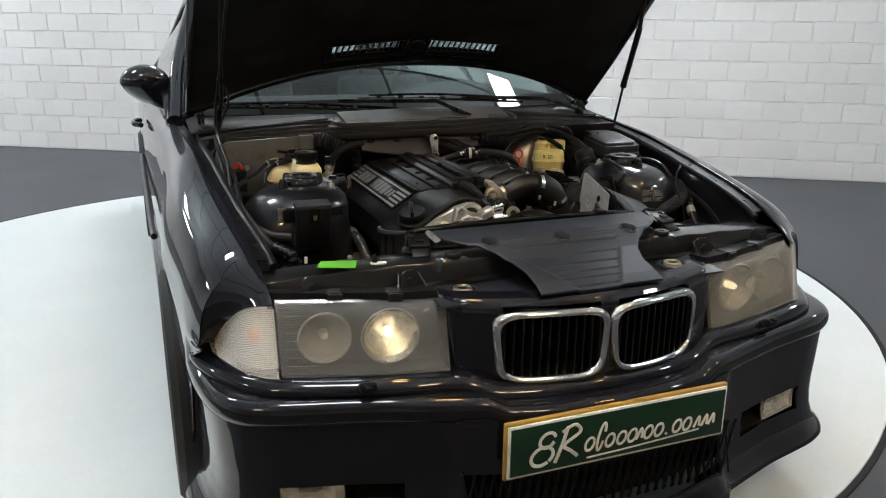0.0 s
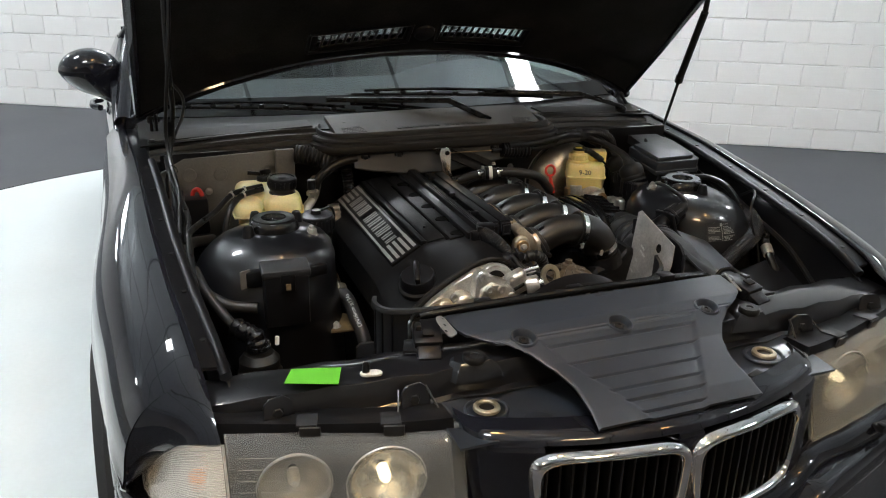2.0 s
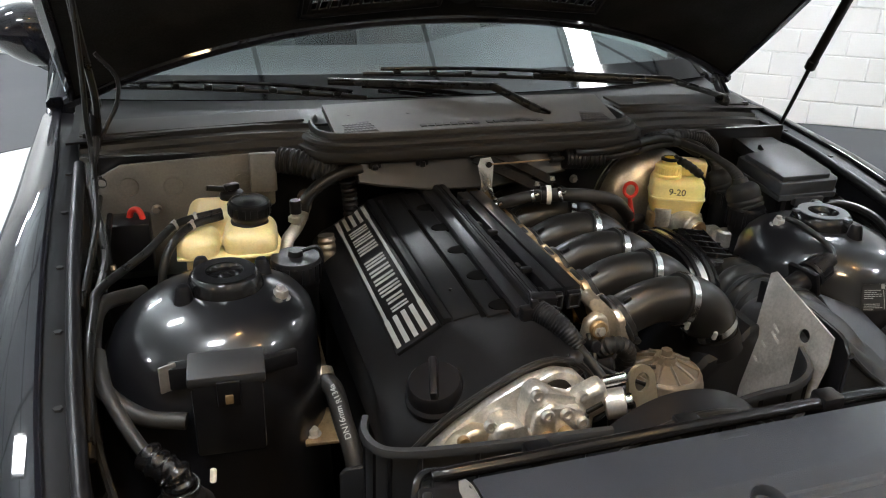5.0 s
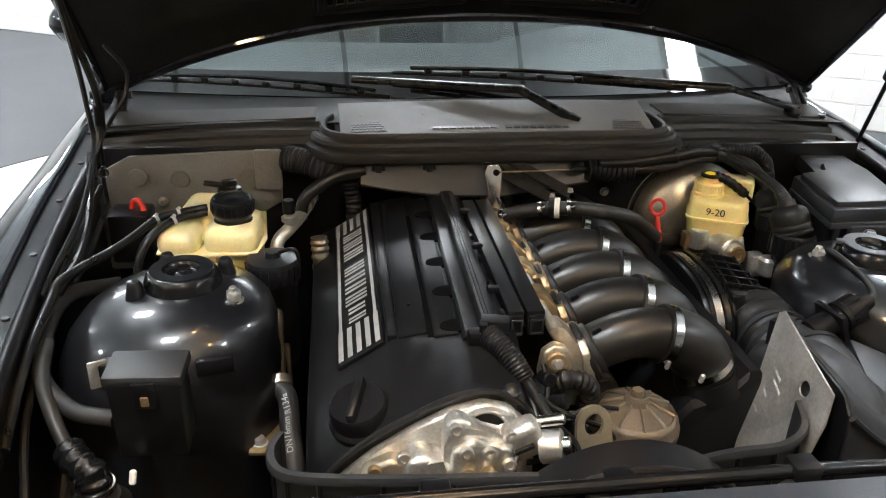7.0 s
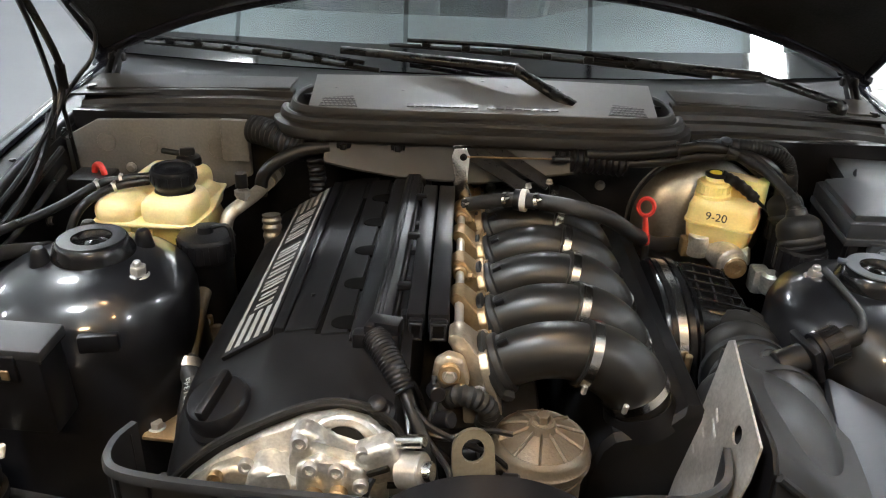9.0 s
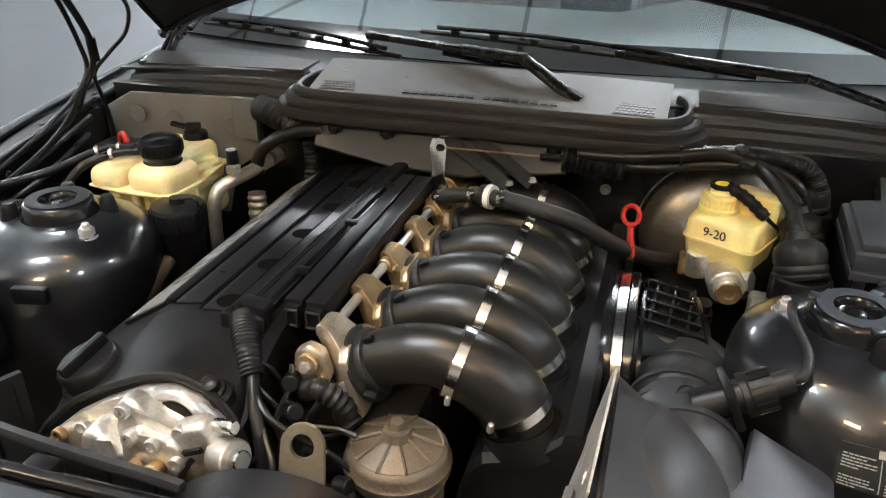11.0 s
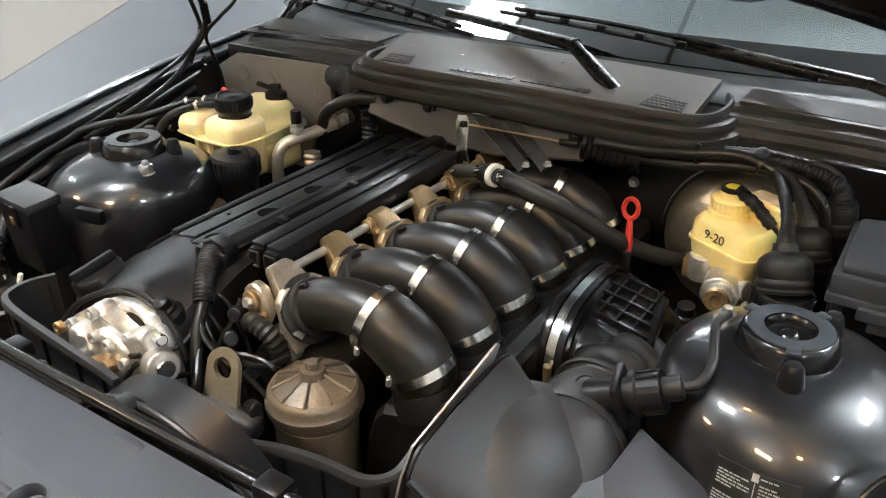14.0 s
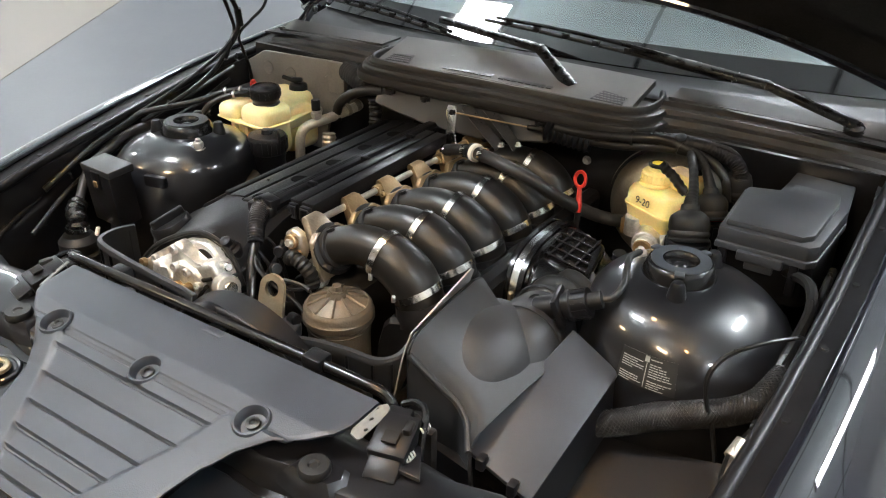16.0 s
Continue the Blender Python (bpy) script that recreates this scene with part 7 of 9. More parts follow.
lidr = part("lid", bm, GREYPLASTIC, rb)
bm = B()
box(bm, (-0.500, 0.579, 0.8235), (0.084, 0.051, 0.003), 0.001, (4, 0, -3))
part("lid_seam", bm, DARK, lidr)
bm = B()
box(bm, (-0.500, 0.5535, 0.812), (0.026, 0.006, 0.034), 0.002, (4, 0, -3))
clip = part("clip", bm, PLASTIC, rb)
bm = B()
box(bm, (-0.500, 0.550, 0.806), (0.009, 0.003, 0.012), 0.001, (4, 0, -3))
part("clip_tongue", bm, BRONZE, clip)
for c, sz, turn in (((-0.435, 0.628, 0.80), (0.045, 0.012, 0.022), 12), ((-0.548, 0.625, 0.80), (0.035, 0.020, 0.030), 0)):
    bm = B()
    box(bm, c, sz, 0.003, (0, 0, turn))
    part("bracket", bm, PLASTIC, rb)
bm = B()
box(bm, (-0.566, 0.618, 0.802), (0.022, 0.004, 0.036), 0.002, (0, 0, 25))
part("tab", bm, STEEL, rb)

# hoses in the near corner
for name, label, pts, r, m_ in (
    ("wing_hose", "black rubber hose curving round the strut tower", [(-0.60, 0.86, 0.80), (-0.648, 0.80, 0.815), (-0.655, 0.72, 0.805), (-0.645, 0.655, 0.780), (-0.60, 0.612, 0.758), (-0.55, 0.598, 0.752)], 0.0105, HOSE),
    ("wing_hose", "black rubber hose dropping into the bay corner", [(-0.648, 0.70, 0.80), (-0.638, 0.64, 0.785), (-0.622, 0.605, 0.765), (-0.603, 0.576, 0.742), (-0.583, 0.548, 0.730)], 0.0085, HOSE),
    ("climate_hose", "thick black rubber climate hose with white print", [(-0.372, 0.722, 0.716), (-0.369, 0.708, 0.712), (-0.358, 0.690, 0.702), (-0.354, 0.650, 0.680), (-0.348, 0.613, 0.652), (-0.344, 0.585, 0.61)], 0.0135, HOSE),
    ("radiator_hose", "fat black rubber radiator hose", [(-0.245, 0.44, 0.72), (-0.28, 0.42, 0.70), (-0.30, 0.41, 0.64), (-0.30, 0.40, 0.52)], 0.022, HOSE)):
    ob = thing(name, pts[-1], label, "hose", "bay hoses")
    bm = B()
    tube(bm, pts, r, 14, 10)
    tub = part("hose_piece", bm, m_, ob)
    if name == "climate_hose":
        bm = B()
        band(bm, (-0.371, 0.714, 0.714), (0.1, -0.7, -0.5), 0.0138, 0.012, 0.004, 24)
        part("collar", bm, PIPEMET, ob)
        # pipe end and hose print are coloured darker, for the shade they lie in
        bm = B()
        tube(bm, [(-0.378, 0.82, 0.762), (-0.376, 0.785, 0.750), (-0.372, 0.725, 0.717)], 0.011, 12)
        part("pipe_end", bm, PIPEDARK, ob)
        way = curve_points(pts, 10)
        run = [0.0]
        for a, b in zip(way, way[1:]):
            run.append(run[-1] + (b - a).length)
        for word, s0 in (("DN", 0.108), ("16mm", 0.086), ("R134a", 0.050)):
            i0 = min(range(len(run)), key=lambda i: abs(run[i] - s0))
            i1 = min(range(len(run)), key=lambda i: abs(run[i] - s0 + 0.02))
            p0 = way[i0]
            d = (way[i1] - p0).normalized()
            side_ = d.cross(Vector((-0.25, -0.45, 1))).normalized()
            out_ = side_.cross(d)
            m_text = Matrix((d, side_ * -1, out_)).transposed().to_4x4()
            if m_text.determinant() < 0:
                m_text = Matrix((d, side_, out_)).transposed().to_4x4()
            part("hose_print", lettering(word, 0.0120, Matrix.Translation(p0 + out_ * 0.0137) @ m_text), DIMINK, ob, "white printed hose marking")
        bm = B()
        prism(bm, [(-0.030, -0.10), (0.026, -0.10), (0.024, -0.006), (0.016, 0.002), (-0.022, 0.002), (-0.030, -0.006)], -0.004, 0.004, Matrix.Translation((-0.343, 0.578, 0.655)) @ Matrix.Rotation(radians(90), 4, "X"), 0.003)
        part("mount_plate", bm, GREYPLASTIC, ob, "grey plastic plate at the hose end")
    if name == "wing_hose" and r < 0.01:
        bm = B()
        tube(bm, [(-0.596, 0.566, 0.736), (-0.580, 0.548, 0.730), (-0.566, 0.540, 0.722), (-0.562, 0.536, 0.702)], ribbed(0.0175, 5, 0.0016), 18, 12)
        part("rubber_boot", bm, GLOSSBLACK, ob)
        bm = B()
        lathe(bm, [(0, 0), (0.036, 0), (0.040, 0.012), (0.040, 0.020), (0.034, 0.024), (0.036, 0.030), (0.036, 0.044), (0.026, 0.056), (0, 0.058)], (-0.562, 0.530, 0.640), (-0.562, 0.532, 0.70), 32)
        part("valve_housing", bm, SATIN, ob, "glossy black round valve housing")
        bm = B()
        band(bm, (-0.562, 0.534, 0.708), (0, 0.05, -1), 0.0195, 0.008, 0.002, 26)
        part("clamp", bm, CLAMP, ob, "bright steel clamp")
        bm = B()
        cyl(bm, (-0.525, 0.553, 0.712), (-0.527, 0.548, 0.696), 0.004, seg=10)
        part("pale_nipple", bm, WHITEPLASTIC, ob, "pale plastic nipple")
brace = thing("engine_brace", (-0.37, 0.66, 0.62), "yellowed steel bracket plate beside the engine", "bracket")
bm = B()
prism(bm, [(-0.407, 0.632), (-0.345, 0.626), (-0.345, 0.69), (-0.370, 0.712), (-0.385, 0.690), (-0.406, 0.655)], 0.659, 0.664, bev=0.001)
part("plate", bm, BRONZE, brace)
bm = B()
hexbolt(bm, (-0.394, 0.650, 0.664), (0, 0, 1), 0.008, 0.008)
part("bolt", bm, STEEL, brace)

# wiring along the wings
HOOD_CABLES = (
    ("black washer tube running from hood to bay", [(-0.640, 0.72, 1.50), (-0.646, 0.86, 1.33), (-0.648, 0.975, 1.16), (-0.645, 1.048, 1.04), (-0.652, 1.074, 0.990), (-0.657, 1.066, 0.952), (-0.665, 1.039, 0.919), (-0.661, 0.994, 0.886), (-0.650, 0.930, 0.866), (-0.644, 0.86, 0.85), (-0.655, 0.78, 0.825)], 0.0058),
    ("black lamp cable running from hood to bay", [(-0.625, 0.74, 1.475), (-0.640, 0.90, 1.25), (-0.654, 1.01, 1.09), (-0.663, 1.058, 1.00), (-0.663, 1.064, 0.955), (-0.660, 1.02, 0.922), (-0.656, 0.972, 0.905), (-0.654, 0.913, 0.884), (-0.660, 0.85, 0.862), (-0.668, 0.76, 0.835)], 0.0042),
    ("thin black cable looping below the hood hinge", [(-0.645, 1.13, 1.09), (-0.618, 1.135, 1.05), (-0.622, 1.125, 1.01), (-0.640, 1.098, 0.980), (-0.655, 1.072, 0.950), (-0.661, 1.085, 0.912), (-0.671, 1.108, 0.868), (-0.672, 1.115, 0.82)], 0.0036),
)
WING_CABLES = (
    ("black cable lying along the inner wing", [(-0.66, 1.05, 0.88), (-0.665, 0.92, 0.845), (-0.67, 0.80, 0.815), (-0.668, 0.66, 0.785), (-0.655, 0.52, 0.745), (-0.63, 0.42, 0.715)], 0.0055),
    ("black cable lying along the inner wing", [(-0.645, 1.02, 0.86), (-0.652, 0.90, 0.82), (-0.66, 0.74, 0.79), (-0.65, 0.60, 0.75), (-0.62, 0.48, 0.70)], 0.005),
)
for i, (label, pts, r) in enumerate(HOOD_CABLES + WING_CABLES):
    ob = thing("cable", pts[-1], label, "cable", "wing cables")
    bm = B()
    tube(bm, pts, r, 8, 9)
    part("sheath", bm, CABLE, ob)
    if i == 0:
        for q, d in ((pts[4], (-0.1, 0.2, -1)), (pts[6], (0.05, -0.6, -0.8))):
            bm = B()
            band(bm, q, d, r - 0.0005, 0.040, 0.003, 14)
            part("sleeve", bm, PLASTIC, ob)

# brake fluid tank, booster and cylinder
boost = thing("brake_booster", (0.345, 1.09, 0.78), "black round brake booster with a dull metal face", "brake booster", shift=(0.022, 0.015, 0.0))
bm = B()
lathe(bm, [(0.0, -0.045), (0.05, -0.042), (0.09, -0.028), (0.108, -0.005), (0.112, 0.01), (0.118, 0.012), (0.118, 0.02), (0.112, 0.03), (0.11, 0.08), (0, 0.09)], (0.345, 1.085, 0.775), (0.345, 2, 0.775), 48)
part("shell", bm, mat("booster_face", (0.42, 0.39, 0.34), 0.34, 0.9, 0.3, 12, 0.2, 200), boost)
bm = B()
band(bm, (0.345, 1.10, 0.775), (0, 1, 0), 0.110, 0.02, 0.006, 48)
part("rim", bm, BAYPAINT, boost)
bt = thing("brake_fluid_tank", (0.352, 0.985, 0.80), "yellow translucent brake fluid tank with handwritten date", "fluid tank", shift=(0.009, 0.022, -0.008))
bm = B()
m = Matrix.Translation((0.370, 0.998, 0)) @ Matrix.Rotation(radians(-26), 4, "Z")


def ringed(w, d, z, r=0.016, n=4):
    out = []
    for cx, cy, a0 in ((1, 1, 0), (-1, 1, 90), (-1, -1, 180), (1, -1, 270)):
        for k in range(n + 1):
            a = radians(a0 + 90 * k / n)
            out.append(m @ Vector((cx * (w - r) + r * math.cos(a), cy * (d - r) + r * math.sin(a), z)))
    return out


loft(bm, [ringed(0.042, 0.036, 0.792), ringed(0.047, 0.041, 0.798), ringed(0.050, 0.045, 0.822), ringed(0.051, 0.046, 0.824), ringed(0.051, 0.046, 0.829), ringed(0.050, 0.045, 0.831), ringed(0.049, 0.044, 0.850), ringed(0.045, 0.040, 0.858), ringed(0.042, 0.036, 0.860)])
tb_ = part("tank_body", bm, RESERVOIR, bt, sharp=50)
bm = B()
loft(bm, [ringed(0.0505, 0.0455, 0.8235), ringed(0.0525, 0.0475, 0.825), ringed(0.0525, 0.0475, 0.828), ringed(0.0505, 0.0455, 0.8295)])
part("seam", bm, RESERVOIR, bt)
fp = Vector((0.350, 1.004, 0.855))
bm = B()
lathe(bm, [(0, 0), (0.027, 0), (0.027, 0.010), (0.0245, 0.012), (0.0245, 0.026), (0.022, 0.029), (0.015, 0.030), (0.0145, 0.036), (0, 0.037)], fp, fp + Vector((0, 0, 1)), 32)
cap = part("filler_cap", bm, RESERVOIR, bt)
bm = B()
lathe(bm, [(0, 0), (0.0165, 0), (0.0165, 0.004), (0.0125, 0.006), (0.012, 0.004), (0, 0.004)], fp + Vector((0, 0, 0.037)), fp + Vector((0, 0, 2)), 24)
part("cap_top", bm, LABELBLACK, cap)
bm = B()
lathe(bm, [(0, 0), (0.0105, 0), (0.010, 0.001), (0, 0.001)], fp + Vector((0, 0, 0.0412)), fp + Vector((0, 0, 2)), 20)
part("cap_print", bm, CAPYELLOW, cap, "yellow printed disc")
for k in range(20):
    a = 2 * math.pi * k / 20
    bm = B()
    bmesh.ops.create_cube(bm, size=1, matrix=Matrix.Translation(fp + Vector((0, 0, 0.019))) @ Matrix.Rotation(a, 4, "Z") @ Matrix.LocRotScale((0.0247, 0, 0), None, (0.002, 0.004, 0.013)))
    part("grip_rib", bm, RESERVOIR, cap)
bm = B()
tube(bm, [fp + Vector((0.006, -0.004, 0.040)), fp + Vector((0.030, -0.012, 0.030)), fp + Vector((0.055, -0.022, 0.012)), fp + Vector((0.075, -0.02, -0.005)), fp + Vector((0.095, -0.005, -0.02))], lambda f: 0.0082 + 0.0007 * math.sin(f * 70) if f < 0.55 else 0.0028, 10, 14)
part("sensor_plug", bm, PLASTIC, bt, "black ribbed sensor plug")
# raised rear chamber with a paper label on its top
bm = B()
q = m @ Vector((0.020, 0.024, 0))
loft(bm, [[q + (m.to_3x3() @ Vector((a * 0.034 * e, b * 0.019 * e, 0))) + Vector((0, 0, z)) for a, b in ((-1, -0.7), (-0.85, -1), (0.85, -1), (1, -0.7), (1, 0.7), (0.85, 1), (-0.85, 1), (-1, 0.7))] for z, e in ((0.850, 1.0), (0.882, 1.0), (0.8855, 0.96), (0.887, 0.90))])
part("rear_chamber", bm, RESERVOIR, bt, "", 40)
bm = B()
bmesh.ops.create_cube(bm, size=1, matrix=m @ Matrix.LocRotScale((0.016, 0.023, 0.8876), None, (0.044, 0.024, 0.0008)))
part("paper_label", bm, PAPER, bt, "small orange printed label")
bm = lettering("9-20", 0.0175, m @ Matrix.Translation((-0.004, -0.0462, 0.841)) @ Matrix.Rotation(radians(84), 4, "X") @ Matrix.Shear("XY", 4, (0.1, 0)))
part("handwriting", bm, BLACKINK, bt)
mcyl = thing("brake_cylinder", (0.37, 0.95, 0.77), "grey cast brake master cylinder below its tank", "brake cylinder", shift=(0.006, 0.012, -0.002))
bm = B()
cyl(bm, (0.362, 1.05, 0.775), (0.374, 0.935, 0.775), 0.024, seg=24)
cyl(bm, (0.374, 0.940, 0.775), (0.375, 0.921, 0.775), 0.0175, seg=24)
cyl(bm, (0.335, 0.985, 0.80), (0.335, 0.985, 0.765), 0.016)
cyl(bm, (0.385, 0.965, 0.775), (0.405, 0.955, 0.780), 0.014)
part("cylinder", bm, ALLOY, mcyl)
bm = B()
lathe(bm, [(0, 0), (0.017, 0), (0.015, 0.003), (0.008, 0.003), (0.007, 0.001), (0, 0.001)], (0.375, 0.921, 0.775), (0.376, 0, 0.775), 24)
part("end_plug", bm, BRONZE, mcyl)
bm = B()
box(bm, (0.322, 0.995, 0.775), (0.022, 0.022, 0.030), 0.003)
part("valve_block", bm, BRONZE, mcyl)
bm = B()
box(bm, (0.415, 0.93, 0.755), (0.026, 0.03, 0.04), 0.006)
part("valve_block", bm, ALLOY, mcyl)
bm = B()
cyl(bm, (0.425, 0.905, 0.745), (0.425, 0.905, 0.778), 0.016, seg=20, bev=0.004)
part("valve_dome", bm, ALLOY, mcyl)
bm = B()
lathe(bm, [(0, 0), (0.014, 0), (0.014, 0.02), (0.011, 0.022), (0.011, 0.034), (0, 0.034)], (0.345, 0.905, 0.735), (0.345, 0.895, 0.80), 16)
part("sensor", bm, PLASTIC, mcyl)

# round plugs with their leaning rubber boots
for at, h, r, lean, run in (((0.458, 0.906, 0.790), 0.085, 0.033, (-0.012, 0.022, 0.084), [(0.440, 0.955, 0.888), (0.424, 1.000, 0.900), (0.402, 1.055, 0.906)]),
                            ((0.468, 0.990, 0.800), 0.070, 0.028, (-0.014, 0.018, 0.074), [(0.432, 1.035, 0.898), (0.418, 1.050, 0.908), (0.395, 1.062, 0.910)]),
                            ((0.486, 1.074, 0.805), 0.090, 0.023, (-0.008, 0.000, 0.092), [(0.470, 1.072, 0.912), (0.448, 1.070, 0.922), (0.410, 1.070, 0.918)])):
    ob = thing("round_plug", at, "round black cable plug with a ribbed collar", "plug", "round plugs")
    q = Vector(at)
    bm = B()
    lathe(bm, [(0, -0.05), (r * 0.8, -0.05), (r * 0.82, 0), (r * 1.02, 0), (r * 1.02, h * 0.40), (r * 0.96, h * 0.44), (0, h * 0.44)], q, q + Vector((0, 0, 1)), 28)
    part("housing", bm, PLASTIC, ob)
    for k in range(18):
        a = 2 * math.pi * k / 18
        bm = B()
        bmesh.ops.create_cube(bm, size=1, matrix=Matrix.Translation((at[0], at[1], at[2] + h * 0.20)) @ Matrix.Rotation(a, 4, "Z") @ Matrix.LocRotScale((r * 1.03, 0, 0), None, (0.003, 0.007, h * 0.38)))
        part("grip_rib", bm, PLASTIC, ob)
    neck = q + Vector(lean)
    base = q + Vector((0, 0, h * 0.36))
    L = (neck - base).length
    bm = B()
    lathe(bm, [(0, 0), (r * 0.94, 0.02 * L), (r * 0.98, 0.08 * L), (r * 0.90, 0.13 * L), (r * 0.96, 0.18 * L), (r * 0.97, 0.25 * L), (r * 0.90, 0.31 * L), (r * 0.95, 0.38 * L), (r * 0.93, 0.56 * L), (r * 0.86, 0.68 * L), (r * 0.68, 0.77 * L), (r * 0.46, 0.84 * L), (r * 0.40, L), (0, L)], base, neck, 28)
    part("rubber_cap", bm, RUBBER, ob, "wrinkled rubber cap")
    bm = B()
    tube(bm, [base.lerp(neck, 0.9), neck.lerp(Vector(run[0]), 0.3)] + run, lambda f: r * (0.36 - 0.14 * min(1, f * 1.6)) + 0.0003 * math.sin(f * 80), 14, 12)
    part("cable_boot", bm, RUBBER, ob, "wrapped rubber cable boot")
loomr = thing("wiring_loom", (0.30, 1.06, 0.90), "thick black wiring loom crossing the fire wall", "wiring loom")
for pts, r in (([(0.16, 1.04, 0.905), (0.22, 1.045, 0.905), (0.29, 1.05, 0.912), (0.35, 1.06, 0.918), (0.40, 1.06, 0.905), (0.43, 1.03, 0.888)], 0.009), ([(0.20, 1.05, 0.89), (0.27, 1.05, 0.893), (0.34, 1.06, 0.902), (0.40, 1.06, 0.905), (0.44, 1.055, 0.898), (0.465, 1.05, 0.875), (0.475, 1.045, 0.84)], 0.0075), ([(0.33, 1.07, 0.912), (0.39, 1.072, 0.916), (0.44, 1.072, 0.912), (0.475, 1.068, 0.898), (0.486, 1.066, 0.875)], 0.0125)):
    bm = B()
    tube(bm, pts, r if r < 0.012 else ribbed(r, 30, 0.0006), 14, 24)
    part("cable_sleeve", bm, CABLE if r < 0.012 else PLASTIC, loomr)
bm = B()
box(bm, (0.372, 1.070, 0.920), (0.026, 0.022, 0.014), 0.005)
lathe(bm, [(0, 0), (0.010, 0), (0.009, 0.004), (0.005, 0.007), (0, 0.008)], (0.378, 1.066, 0.925), (0.378, 1.0, 1.2), 16)
part("clip", bm, COVERPLASTIC, loomr)
bm = B()
tube(bm, [(0.14, 1.045, 0.895), (0.18, 1.05, 0.89), (0.225, 1.055, 0.885)], ribbed(0.018, 9, 0.002), 16, 18)
part("conduit", bm, PLASTIC, loomr)

# fuse box
fb = thing("fuse_box", (0.565, 0.985, 0.75), "black plastic fuse box with a stepped lid", "fuse box")
out = [(0.503, 0.0), (0.628, 0.000), (0.640, 0.012), (0.656, 0.135), (0.652, 0.170), (0.562, 0.176), (0.556, 0.142), (0.505, 0.134)]
FM = pose(0, 0.882, 0.850, 5, 0, 0)
bm = B()
prism(bm, [(x * 0.97 + 0.017, y * 0.96 + 0.006) for x, y in out], -0.085, 0.004, FM, 0.004)
part("housing", bm, PLASTIC, fb)
bm = B()
prism(bm, [(x, y * 1.30 if y > 0.15 else y) for x, y in out], 0.0, 0.024, FM, 0.003)
lid = part("lid", bm, FUSELID, fb, "dusty grey plastic lid")
bm = B()
prism(bm, [(x * 1.02 - 0.0116, y * 1.03 - 0.004) for x, y in out], -0.010, 0.001, FM, 0.002)
part("lid_rim", bm, FUSELID, lid)
bm = B()
prism(bm, [(0.510, 0.008), (0.616, 0.008), (0.630, 0.022), (0.642, 0.132), (0.638, 0.162), (0.572, 0.166), (0.566, 0.130), (0.511, 0.124)], 0.022, 0.034, FM, 0.004)
part("raised_panel", bm, FUSELID, lid)
bm = B()
prism(bm, [(0.535, -0.010), (0.600, -0.010), (0.600, 0.002), (0.535, 0.002)], -0.020, -0.004, FM, 0.003)
prism(bm, [(0.548, -0.006), (0.588, -0.006), (0.588, 0.002), (0.548, 0.002)], -0.034, -0.018, FM, 0.002)
part("clip", bm, FUSELID, fb)
for x in (0.515, 0.615):
    bm = B()
    prism(bm, [(x - 0.006, -0.005), (x + 0.006, -0.005), (x + 0.006, 0.002), (x - 0.006, 0.002)], -0.060, -0.008, FM, 0.002)
    part("housing_rib", bm, PLASTIC, fb)

bm = B()
tube(bm, [(0.468, 0.975, 0.826), (0.478, 0.985, 0.832), (0.490, 0.995, 0.828)], 0.003, 8)
part("red_wire", bm, RED, fb, "short red wire")

# plastic channel across the fire wall
ch = thing("cable_channel", (-0.04, 1.05, 0.88), "grey black plastic cable channel across the fire wall", "cable channel", shift=(0.0, 0.006, 0.003))
bm = B()
rings = []
for x, lowz in ((-0.245, 0.872), (-0.20, 0.862), (-0.12, 0.850), (0.0, 0.846), (0.10, 0.862), (0.145, 0.868)):
    rings.append([(x, 1.036, lowz), (x, 1.034, lowz + 0.004), (x, 1.050, 0.898), (x, 1.050, 0.908), (x, 1.053, 0.912), (x, 1.078, 0.914), (x, 1.085, 0.90), (x, 1.085, lowz)])
loft(bm, rings)
part("housing", bm, CHANNELGREY, ch)
for x in (-0.215, -0.130, 0.125):
    bm = B()
    box(bm, (x, 1.047, 0.902), (0.022, 0.008, 0.016), 0.002)
    box(bm, (x, 1.042, 0.897), (0.010, 0.006, 0.010), 0.002)
    part("clip", bm, PLASTIC, ch)
br = thing("cable_bracket", (-0.025, 0.96, 0.87), "bright steel throttle cable bracket", "bracket", shift=(0.0, 0.026, -0.007))
bm = B()
prism(bm, [(-0.013, -0.052), (0.010, -0.058), (0.020, -0.050), (0.010, -0.030), (0.012, 0.015), (0.006, 0.026), (-0.012, 0.024), (-0.016, 0.01), (-0.008, -0.02)], -0.0015, 0.0015, Matrix.Translation((-0.030, 0.968, 0.904)) @ Matrix.Rotation(radians(-12), 4, "Z") @ Matrix.Rotation(radians(84), 4, "X"), 0.0006)
part("plate", bm, CLAMP, br)
bm = B()
hexbolt(bm, (-0.028, 0.964, 0.918), (0, -1, 0), 0.004, 0.004)
part("hole_bolt", bm, DARK, br)
bm = B()
tube(bm, [(-0.022, 0.966, 0.918), (0.04, 0.985, 0.912), (0.112, 1.008, 0.905)], 0.0016, 6)
part("cable_core", bm, BRONZE, br)
bm = B()
cyl(bm, (0.108, 1.006, 0.905), (0.135, 1.015, 0.903), 0.0055, seg=12)
cyl(bm, (0.135, 1.015, 0.903), (0.175, 1.03, 0.902), 0.0042, seg=12)
part("cable_end", bm, CABLE, br)
